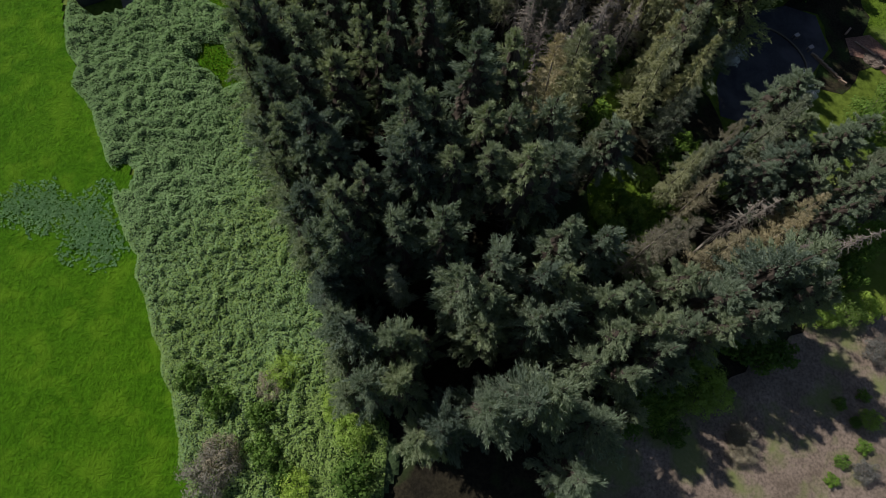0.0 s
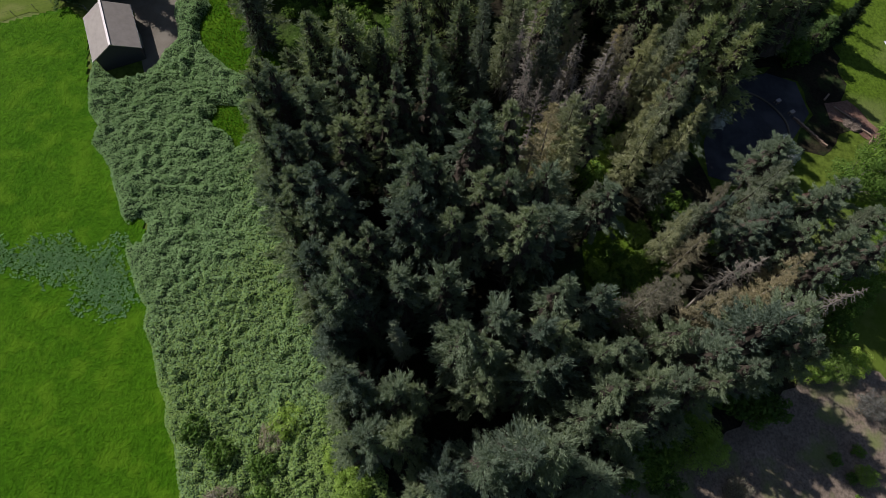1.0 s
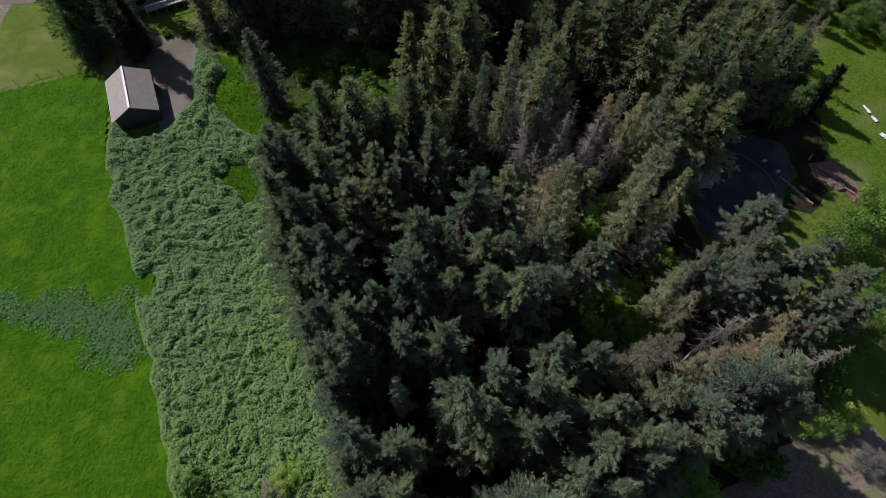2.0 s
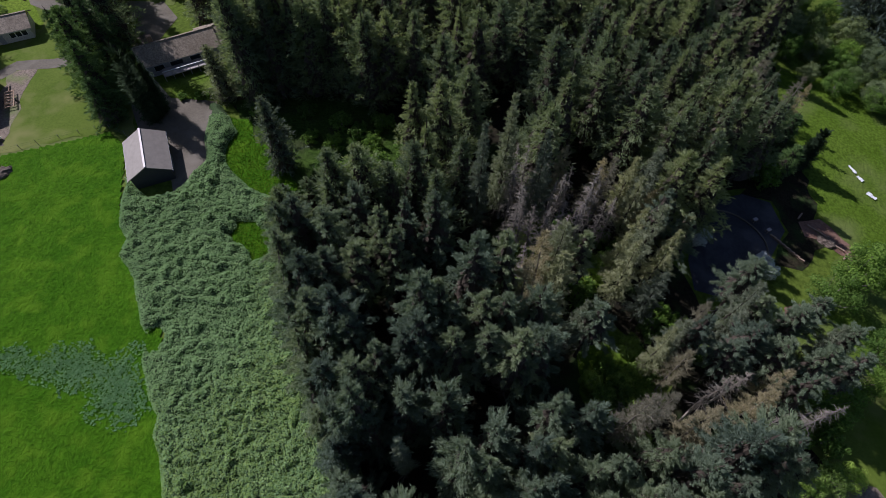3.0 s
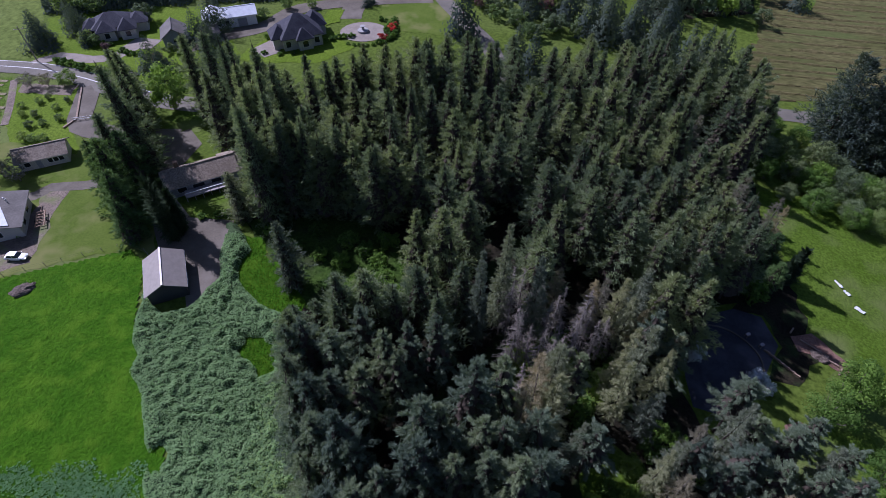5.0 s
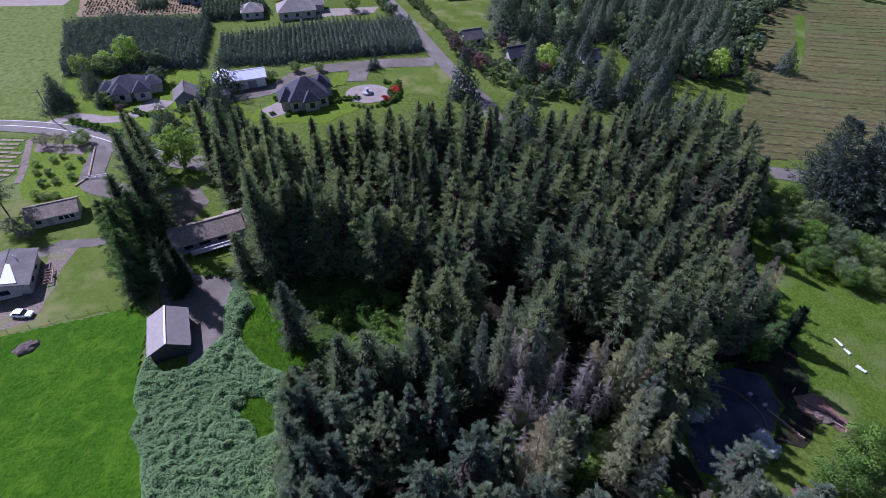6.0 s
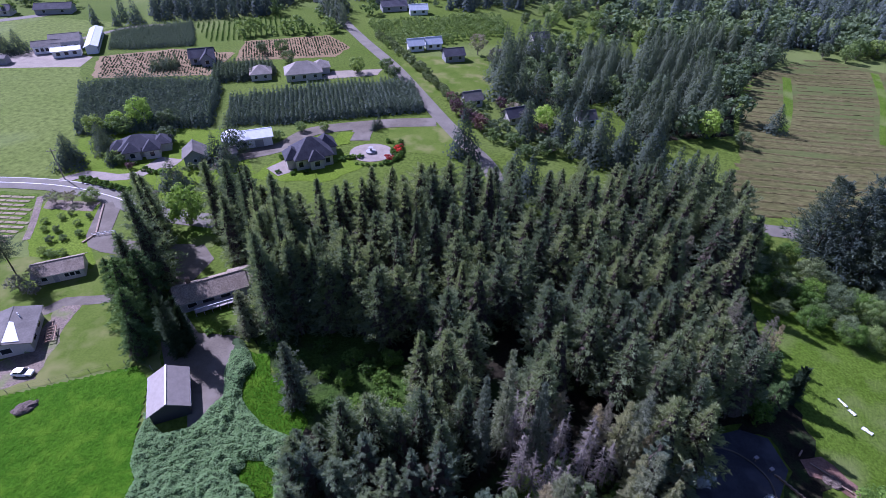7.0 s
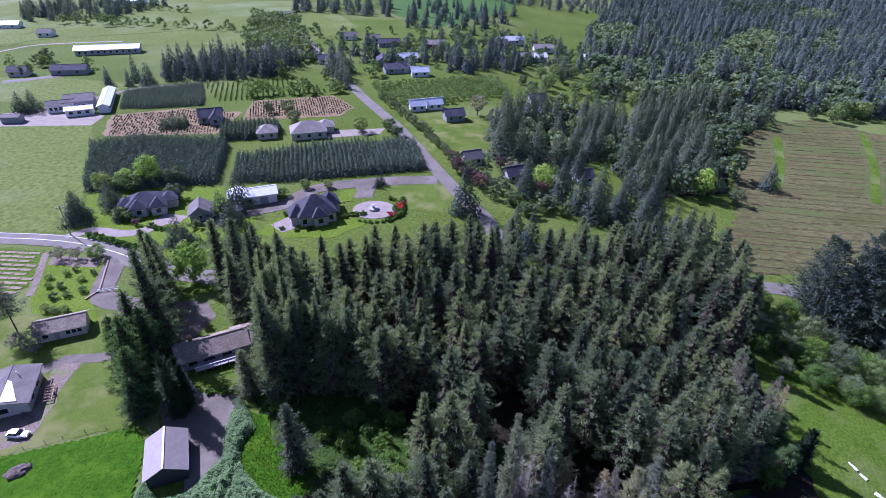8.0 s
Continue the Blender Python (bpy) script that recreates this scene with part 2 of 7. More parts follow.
def quads(name, verts, faces, material, parent=None, smooth=False):
    me = bpy.data.meshes.new(name)
    me.from_pydata(np.asarray(verts, float).tolist(), [], faces)
    if smooth:
        me.shade_smooth()
    return linked(name, me, material, parent)


def thing(name, label, category, m=None, group="", kind=""):
    e = tagged(new(name), label, category, group, kind)
    if m is not None:
        e.matrix_basis = m
    return e


def on_land(x, y, rz=0.0, up=0.0):
    return pose(x, y, terr(x) + up, 0, 0, rz)


def box(bm, x0, x1, y0, y1, z0, z1, bevel=0.0):
    vs = [bm.verts.new((x, y, z)) for z in (z0, z1) for y in (y0, y1) for x in (x0, x1)]
    fs = [bm.faces.new([vs[i] for i in f]) for f in ((0, 2, 3, 1), (4, 5, 7, 6), (0, 1, 5, 4), (2, 6, 7, 3), (0, 4, 6, 2), (1, 3, 7, 5))]
    if bevel:
        es = list({e for f in fs for e in f.edges})
        bmesh.ops.bevel(bm, geom=es, offset=bevel, segments=2, affect="EDGES", profile=0.6)
    return bm


def boxed(*a, **k):
    return box(bmesh.new(), *a, **k)


def slab(bm, pts, thick):
    """A plate with the given upper corners."""
    top = [bm.verts.new(p) for p in pts]
    low = [bm.verts.new((p[0], p[1], p[2] - thick)) for p in pts]
    n = len(pts)
    bm.faces.new(top)
    bm.faces.new(low[::-1])
    for i in range(n):
        bm.faces.new((top[i], low[i], low[(i + 1) % n], top[(i + 1) % n]))
    return bm


def tube(bm, pts, radii, sides=7):
    rings = []
    for i, (p, r) in enumerate(zip(pts, radii)):
        p = Vector(p)
        a = Vector(pts[min(i + 1, len(pts) - 1)]) - Vector(pts[max(i - 1, 0)])
        q = a.to_track_quat("Z", "Y")
        rings.append([bm.verts.new(p + q @ Vector((r * math.cos(k * math.tau / sides), r * math.sin(k * math.tau / sides), 0))) for k in range(sides)])
    for a, b in zip(rings, rings[1:]):
        for k in range(sides):
            bm.faces.new((a[k], a[(k + 1) % sides], b[(k + 1) % sides], b[k]))
    bm.faces.new(rings[0][::-1])
    bm.faces.new(rings[-1])
    return bm


def inside(x, y, poly):
    hit, j = False, len(poly) - 1
    for i in range(len(poly)):
        (xi, yi), (xj, yj) = poly[i], poly[j]
        if (yi > y) != (yj > y) and x < (xj - xi) * (y - yi) / (yj - yi) + xi:
            hit = not hit
        j = i
    return hit


def edge_gap(x, y, poly):
    """Distance from a point to the outline of a polygon."""
    best = 1e9
    for (ax, ay), (bx, by) in zip(poly, poly[1:] + poly[:1]):
        dx, dy = bx - ax, by - ay
        s = max(0.0, min(1.0, ((x - ax) * dx + (y - ay) * dy) / (dx * dx + dy * dy + 1e-9)))
        best = min(best, math.hypot(x - ax - s * dx, y - ay - s * dy))
    return best


def scatter(poly, gap, rng, tries=None, keep=()):
    """Points of at least that spacing within a polygon."""
    xs, ys = [p[0] for p in poly], [p[1] for p in poly]
    cells, out = {}, []

    def free(x, y):
        i, j = int(x // gap), int(y // gap)
        return all(math.hypot(x - a, y - b) >= gap for u in (-1, 0, 1) for v in (-1, 0, 1) for a, b in cells.get((i + u, j + v), ()))

    for x, y in keep:
        cells.setdefault((int(x // gap), int(y // gap)), []).append((x, y))
    area = (max(xs) - min(xs)) * (max(ys) - min(ys))
    for _ in range(tries or int(6 * area / gap / gap)):
        x, y = rng.uniform(min(xs), max(xs)), rng.uniform(min(ys), max(ys))
        if inside(x, y, poly) and free(x, y):
            cells.setdefault((int(x // gap), int(y // gap)), []).append((x, y))
            out.append((x, y))
    return out


# ---- the land ----
XS = [-4000, -1500, -600, -300, -150, -80, -40] + list(range(-35, 201, 5)) + [225, 250, 300, 350, 400, 500, 700, 1000, 1800, 4000]
YS = [-1500, -400, -150, -60, 0, 60, 120, 200, 350, 600, 1000, 2000, 4500]
gv = [(x, y, terr(x)) for y in YS for x in XS]
gf = [(j * len(XS) + i, j * len(XS) + i + 1, (j + 1) * len(XS) + i + 1, (j + 1) * len(XS) + i) for j in range(len(YS) - 1) for i in range(len(XS) - 1)]
tagged(quads("ground", gv, gf, M["ground"]), "wide green grassland falling gently to the east", "ground", kind="structure")


def wobbled(pts, step=1.6, amp=0.55):
    """An outline with the small bays and tongues of a natural edge."""
    out = []
    for (ax, ay), (bx, by) in zip(pts, pts[1:] + pts[:1]):
        d = math.hypot(bx - ax, by - ay)
        n = max(1, min(30, int(d / step)))
        for k in range(n):
            x, y = ax + (bx - ax) * k / n, ay + (by - ay) * k / n
            s = amp * noise.noise(Vector((x * 0.35, y * 0.35, 7.7))) + 0.6 * amp * noise.noise(Vector((x * 1.1, y * 1.1, 3.3)))
            out.append((x - (by - ay) / d * s * 1.8, y + (bx - ax) / d * s * 1.8))
    return out


def patch(name, pts, material, lift, label, category="ground"):
    """A flat stretch of another surface, laid on the land."""
    if category == "ground":
        pts = wobbled(pts)
    bm = bmesh.new()
    bm.faces.new([bm.verts.new((x, y, 0)) for x, y in pts])
    lo, hi = min(p[0] for p in pts), max(p[0] for p in pts)
    for x in XS:
        if lo < x < hi:
            bmesh.ops.bisect_plane(bm, geom=bm.verts[:] + bm.edges[:] + bm.faces[:], plane_co=(x, 0, 0), plane_no=(1, 0, 0))
    for v in bm.verts:
        v.co.z = terr_lin(v.co.x) + lift
    bmesh.ops.triangulate(bm, faces=bm.faces[:])
    for f in bm.faces:
        if f.normal.z < 0:
            f.normal_flip()
    me = bpy.data.meshes.new(name)
    bm.to_mesh(me)
    bm.free()
    return tagged(linked(name, me, material), label, category, kind="structure")


def terr_lin(x):
    for a, b in zip(XS, XS[1:]):
        if a <= x <= b:
            return terr(a) + (terr(b) - terr(a)) * (x - a) / (b - a)
    return terr(x)


def smooth_line(pts, step=3.0):
    """A rounded line through the points."""
    out = []
    for i in range(len(pts) - 1):
        p0, p1, p2, p3 = (np.array(pts[max(0, min(len(pts) - 1, i + k))], float) for k in (-1, 0, 1, 2))
        n = max(2, int(np.linalg.norm(p2 - p1) / step))
        for k in range(n):
            s = k / n
            out.append(tuple(0.5 * (2 * p1 + (p2 - p0) * s + (2 * p0 - 5 * p1 + 4 * p2 - p3) * s * s + (3 * p1 - p0 - 3 * p2 + p3) * s ** 3)))
    return out + [tuple(map(float, pts[-1]))]


def ribbon(name, pts, width, material, lift, label, category="road", side=0.0):
    line = smooth_line(pts)
    vs, fs = [], []
    for i, p in enumerate(line):
        a, b = np.array(line[max(0, i - 1)]), np.array(line[min(len(line) - 1, i + 1)])
        d = (b - a) / (np.linalg.norm(b - a) + 1e-9)
        n = np.array((-d[1], d[0]))
        for s in (-0.5, 0.0, 0.5):
            q = np.array(p) + n * (side + s * width)
            vs.append((q[0], q[1], terr(q[0]) + lift + (0.02 if s == 0 else 0)))
        if i:
            for k in (0, 1):
                fs.append((3 * i - 3 + k, 3 * i - 2 + k, 3 * i + 1 + k, 3 * i + k))
    return tagged(quads(name, vs, fs, material), label, category, kind="structure")


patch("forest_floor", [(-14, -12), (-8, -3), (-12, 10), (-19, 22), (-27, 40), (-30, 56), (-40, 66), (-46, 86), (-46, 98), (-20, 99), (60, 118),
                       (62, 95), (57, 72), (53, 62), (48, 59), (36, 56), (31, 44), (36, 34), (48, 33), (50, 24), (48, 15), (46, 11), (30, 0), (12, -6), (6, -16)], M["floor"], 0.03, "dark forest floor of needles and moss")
patch("clearing", [(-40.0, 66.5), (-32.9, 68.0), (-20.5, 69.0), (-7.1, 61.0), (-6.0, 54.0), (-14.0, 47.0), (-22.0, 46.5), (-25.0, 48.6), (-32.0, 57.0)], M["shade_tinted_grass"], 0.05, "rank grass and weeds, the wood's shade put into their colour")
patch("clearing", [(6, 34), (13, 33), (14, 43), (11, 47), (6, 42)], M["lush"], 0.06, "sunlit grass in a gap among the firs")
patch("clearing", [(17, 18), (24, 17), (29, 25), (21, 31), (16, 26)], M["lush"], 0.06, "sunlit grass in a gap among the firs")
patch("meadow", [(55, 30), (70, 34), (96, 60), (98, 84), (72, 90), (62, 92), (59, 78), (60, 66), (58, 57), (61, 49), (53, 40), (46, 30)], M["lush"], 0.05, "bright green meadow beside the wood")
patch("meadow", [(44, 30), (56, 30), (66, 10), (62, -10), (54, -14), (52, 12), (44, 18)], M["lawn"], 0.05, "rough grass at the edge of a dirt yard")
patch("dirt_yard", [(10, -14), (14, -3), (19, 1), (30, 4), (38, 9), (45, 14), (52, 13), (60, 2), (58, -20), (30, -30), (10, -26)], M["dirt"], 0.07, "bare brown dirt yard in dappled shade")
patch("drive_pad", [(34, 43), (36.5, 50), (41, 55.5), (46, 57.5), (50.5, 56.5), (51.5, 51), (48, 46), (45, 41.5), (39, 37), (34, 38)], M["pad"], 0.08, "tarmac turning place, deep shade put into its colour", "pavement")
# Added dark sheet: tree shade over the meadow's edge, laid down as ground colour.
patch("shaded_ground", [(49, 60), (45.5, 57.6), (50.8, 56.8), (51.8, 51), (47.5, 44.5), (52, 44), (57, 49), (58.5, 56), (59, 66), (54, 68), (50, 64)], M["floor"], 0.055, "dark sheet standing in for tree shade beside the drive")
patch("mulch_bed", [(54.5, 53), (58, 54), (62.5, 49.5), (61, 46.5), (57.5, 49.5), (55, 50.5)], M["bark_dirt"], 0.09, "red-brown bark mulch garden bed")
patch("mulch_bed", [(47, 35), (50, 34.5), (52.5, 37.0), (50, 38), (47.5, 37)], M["bark_dirt"], 0.09, "brown bare garden soil")
patch("asphalt_yard", [(-55.6, 63.5), (-58.5, 70), (-62, 81), (-64, 90), (-60.5, 93), (-56, 88), (-57.5, 80), (-54.5, 71), (-50, 66.5), (-42, 66.3), (-40.4, 61), (-39, 54),
                       (-39.2, 48.8), (-42.8, 46.4), (-44, 49), (-47.5, 57.8), (-51.5, 57)], M["asphalt"], 0.07, "grey-brown tarmac yard beside the shed", "pavement")
patch("lawn", [(-110, 38), (-82, 47), (-67.5, 54.5), (-57.5, 58.8), (-52.5, 57.5), (-55.6, 63.5), (-60, 72), (-62, 82), (-70, 90), (-96, 86), (-120, 80)], M["lawn"], 0.04, "mown yellow-green lawn with worn patches")
patch("lawn", [(-50, 67), (-42, 67), (-40, 71), (-46, 76), (-53, 72)], M["lush"], 0.05, "strip of lawn below the deck")
patch("lawn", [(-66, 92), (-58, 92), (-56, 100), (-66, 103)], M["lush"], 0.05, "lawn beside the lane")
patch("dirt_yard", [(-84, 54), (-78, 50.5), (-73, 54), (-74.5, 60), (-76, 66), (-79, 68.5), (-79, 60)], M["dirt"], 0.06, "worn dirt parking place")
patch("dirt_yard", [(-80.5, 70.6), (-75.5, 72.4), (-75.8, 66.0), (-73.6, 60.0), (-73.0, 55.0), (-75.5, 52.6), (-78.0, 56.0), (-77.0, 60.5), (-78.6, 66.5)], M["dirt"], 0.065, "worn dirt strip beside the house")
ribbon("house_drive", [(-90, 66.5), (-81.4, 70), (-79.7, 72.5), (-73.9, 73.5), (-66, 76)], 2.6, M["asphalt"], 0.07, "narrow tarmac drive to a house", "drive")
patch("orchard_lawn", [(-108, 106), (-92, 106.5), (-85, 91), (-80, 83), (-96, 86), (-104, 95)], M["bright_lawn"], 0.05, "small orchard lawn inside a fence")
patch("orchard_bed", [(-107, 108), (-93.5, 108), (-93, 104), (-100, 103.5), (-106, 104)], M["dirt"], 0.07, "tilled garden bed")
patch("vineyard_soil", [(-150, 111), (-111.5, 110.5), (-103.5, 94.5), (-112, 88), (-150, 88)], M["lush"], 0.05, "grassy ground between vine rows")
patch("pasture", [(-300, 119), (-126, 119), (-111, 119.5), (-122, 142), (-142, 178), (-160, 205), (-170, 207), (-300, 190)], M["pasture"], 0.04, "broad green pasture")
patch("house_lawn", [(-110, 119.5), (-92, 115), (-78, 110.5), (-66, 112), (-60, 126), (-78, 151), (-112, 150), (-120, 141)], M["bright_lawn"], 0.05, "lawn round a house")
patch("house_lawn", [(-62, 122), (-40, 122), (-32, 131), (-40, 140), (-56, 134)], M["bright_lawn"], 0.06, "bright lawn in front of the large house")
patch("circle_lawn", [(-28.5, 157), (-10, 160.5), (-3, 146), (-6, 140), (-22, 141), (-27, 148)], M["lawn"], 0.05, "pale mown lawn inside a drive")
patch("drive_island", [(-43, 151.5), (-39.2, 152.5), (-38.4, 145), (-42, 142), (-44, 146)], M["bright_lawn"], 0.14, "planted lawn island in the drive")
ribbon("circle_drive", [(-14, 162.5), (-31, 159.5), (-36, 155), (-36, 147)], 6.5, M["asphalt"], 0.08, "wide tarmac drive of the large house", "drive")
ribbon("circle_drive", [(-31, 159.8), (-51, 152.5), (-58, 141), (-70, 133), (-76, 126)], 6.0, M["asphalt"], 0.085, "wide tarmac drive past the barn", "drive")
patch("drive_circle", [(-30.8 + 6.4 * math.cos(k * math.tau / 28), 139.7 + 5.6 * math.sin(k * math.tau / 28)) for k in range(28)], M["concrete"], 0.11, "round pink concrete turning circle", "pavement")
ribbon("pale_drive", [(-110, 116), (-105.5, 121), (-97, 119.8), (-91, 122), (-88, 128), (-84, 129)], 3.6, M["concrete"], 0.09, "pale curved concrete drive", "drive")
patch("house_drive", [(-92, 126), (-84, 126), (-83, 131), (-90, 132)], M["concrete"], 0.1, "pale concrete forecourt", "drive")
patch("crop_field", [(66, 129), (120, 136), (260, 240), (205, 262), (172, 288), (130, 262), (100, 205), (84, 160)], M["crop"], 0.05, "striped brown and green stubble field")
patch("nursery_field", [(-146, 190), (-158, 215), (-132, 227), (-104, 224), (-104, 197)], M["nursery"], 0.05, "orange-brown nursery field")
patch("nursery_field", [(-100, 214), (-106, 240), (-71, 253), (-57, 236), (-61, 223)], M["nursery"], 0.05, "orange-brown nursery field")
patch("gravel_yard", [(-62, 196), (-40, 203), (-39, 210), (-58, 206)], M["gravel"], 0.06, "pale gravel yard", "pavement")
patch("gravel_yard", [(-200, 196), (-158, 202), (-160, 214), (-186, 222), (-205, 212)], M["gravel"], 0.06, "pale paved school yard", "pavement")
patch("far_field", [(-110, 660), (-96, 585), (-76, 489), (-34, 441), (-9, 479), (25, 568), (40, 660)], M["darkfield"], 0.05, "dark green crop field")
patch("far_field", [(-460, 330), (-215, 352), (-120, 370), (-95, 430), (-160, 560), (-460, 560)], M["pasture"], 0.05, "wide pale green pasture")
patch("far_field", [(-300, 225), (-195, 228), (-170, 262), (-225, 272), (-300, 262)], M["pasture"], 0.05, "green paddock")
patch("far_field", [(-30, 182), (-12, 184), (8, 190), (3, 230), (-27, 226), (-34, 212)], M["lawn"], 0.05, "mown grass paddock")
ribbon("main_road", [(-300, 112), (-160, 114), (-127, 114.9), (-117.7, 115.1), (-106.2, 114.3), (-93.3, 111), (-76.3, 104.1), (-55, 101.5), (-29.2, 101.5), (10, 108), (62.7, 121.5), (78, 123.5), (110, 122), (180, 112)], 5.6, M["road"], 0.1, "worn grey two-lane country road")
ribbon("centre_line", [(-160, 114), (-127, 114.9), (-117.7, 115.1), (-106.2, 114.3), (-93.3, 111), (-76.3, 104.1)], 0.22, M["white_line"], 0.135, "pale painted centre line", "road marking")
ribbon("edge_line", [(-160, 114), (-127, 114.9), (-117.7, 115.1), (-106.2, 114.3), (-93.3, 111), (-76.3, 104.1)], 0.16, M["white_line"], 0.135, "pale painted edge line", "road marking", side=2.5)
ribbon("straight_road", [(8, 116), (3, 136), (-3.1, 147.2), (-12, 164.4), (-21.9, 185.7), (-35.4, 214.1), (-57.6, 254), (-87.5, 312.9), (-130, 400)], 5.0, M["road"], 0.115, "straight grey country road")
ribbon("side_road", [(-91, 110), (-87.5, 99), (-84, 92), (-74, 90), (-62, 90)], 5.2, M["asphalt"], 0.09, "tarmac side lane")
ribbon("grass_track", [(110, 192), (115, 199), (125.7, 221), (134, 241), (140, 256)], 3.6, M["lush"], 0.09, "green grass track across the stubble", "track")
ribbon("grass_track", [(146, 188), (152, 199), (168.7, 229), (182, 258), (187, 270)], 3.4, M["lush"], 0.09, "green grass track across the stubble", "track")
ribbon("garden_path", [(-109.9, 109.1), (-106.3, 102.4), (-103.4, 96.7), (-101.0, 91.3)], 1.6, M["dirt"], 0.08, "bare path beside the small orchard", "path")
ribbon("far_track", [(-340, 300), (-300, 318), (-285, 345), (-240, 362)], 3.0, M["gravel"], 0.08, "pale farm track")
ribbon("far_track", [(-205, 196), (-186, 226), (-168, 256), (-150, 262)], 3.5, M["road"], 0.08, "farm lane")

# ---- the tall-grass field: tussocky sheet ----
FIELD = [(-130, 30), (-78, 49.5), (-57, 58.4), (-53, 55), (-50.5, 46.5), (-49, 42.5), (-44.8, 35.5), (-37, 26), (-35, 18), (-32, 13), (-30, 7), (-26, 0), (-22, -8), (-18, -18), (-18, -40), (-130, -40)]


def field_z(x, y):
    return 0.07 + 0.2 * noise.fractal(Vector((x * 0.9, y * 0.9, 3.1)), 0.6, 2.2, 4) * (0.55 + 0.45 * noise.noise(Vector((x * 0.09, y * 0.09, 0)))) + 0.1


def field_sheet(poly, lift=0.0):
    step, vs, ids, fs = 0.42, [], {}, []
    nx, ny = int(56 / step), int(76 / step)
    for j in range(ny):
        for i in range(nx):
            x, y = -76 + i * step, -16 + j * step
            if inside(x, y, poly):
                ids[i, j] = len(vs)
                vs.append((x, y, max(0.03, field_z(x, y)) + lift))
    for (i, j), a in ids.items():
        q = (ids.get((i + 1, j)), ids.get((i + 1, j + 1)), ids.get((i, j + 1)))
        if None not in q:
            fs.append((a, *q))
    return vs, fs


fv, ff = field_sheet(FIELD)
tagged(quads("hay_field", fv, ff, M["field"], smooth=True), "tall bright green hay field with tussocks", "field", kind="structure")
patch("hay_field", [(-130, 30), (-78, 49.5), (-75.7, 50.3), (-75.7, -16), (-20, -16), (-18, -40), (-130, -40)], M["field"], 0.12, "tall bright green hay field", "field")


def blades(pts, size, seed, material, name, label, category, lift=0.0, tall=1.0, zf=None):
    """Many small upright leaf blades as one mesh."""
    rng = np.random.default_rng(seed)
    vs, fs = [], []
    for x, y in pts:
        z = (zf(x, y) if zf else terr(x)) + lift
        for _ in range(3):
            a, s = rng.uniform(0, math.tau), size * rng.uniform(0.6, 1.4)
            lean = rng.uniform(0.2, 0.9) * s
            c, d = math.cos(a), math.sin(a)
            w = s * 0.3
            b = len(vs)
            vs += [(x - d * w, y + c * w, z - 0.05), (x + d * w, y - c * w, z - 0.05), (x + c * lean, y + d * lean, z + s * tall)]
            fs.append((b, b + 1, b + 2))
    return tagged(quads(name, vs, fs, material), label, category, kind="stuff")


rg = random.Random(5)
STREAM = wobbled([(-60, 19.4), (-52, 21.5), (-45, 21.2), (-38.5, 22.5), (-35.5, 16), (-37.5, 13.2), (-41, 14.6), (-44.5, 17.2), (-52, 18.2), (-60, 18.4)], 0.6, 1.1)
rush_at = []
for _ in range(16000):
    x, y = rg.uniform(-63, -33), rg.uniform(11, 25)
    d = edge_gap(x, y, STREAM) * (1 if inside(x, y, STREAM) else -1)
    if rg.random() < 0.35 + d / 2.5:
        rush_at.append((x, y))
blades(rush_at, 0.34, 6, M["rush"], "rushes", "blue-green rushes along a wet hollow", "rushes", 0.06, 0.3, field_z)
GRASS_1 = [(-39.5, 63.0), (-36.5, 62.0), (-32.6, 57.5), (-28.5, 54.0), (-24.5, 49.0), (-26.5, 46.0), (-33.0, 47.0), (-36.8, 51.0), (-38.0, 57.0)]
GRASS_2 = [(-32, 42.5), (-27, 43), (-25.5, 37), (-28, 35.5), (-31.5, 38)]
patch("grass_patch", wobbled(GRASS_1, 1.0, 0.8), M["field"], 0.1, "long bright grass between brambles and wood", "grass")
patch("grass_patch", wobbled(GRASS_2, 1.0, 0.8), M["field"], 0.1, "long bright grass between brambles and wood", "grass")


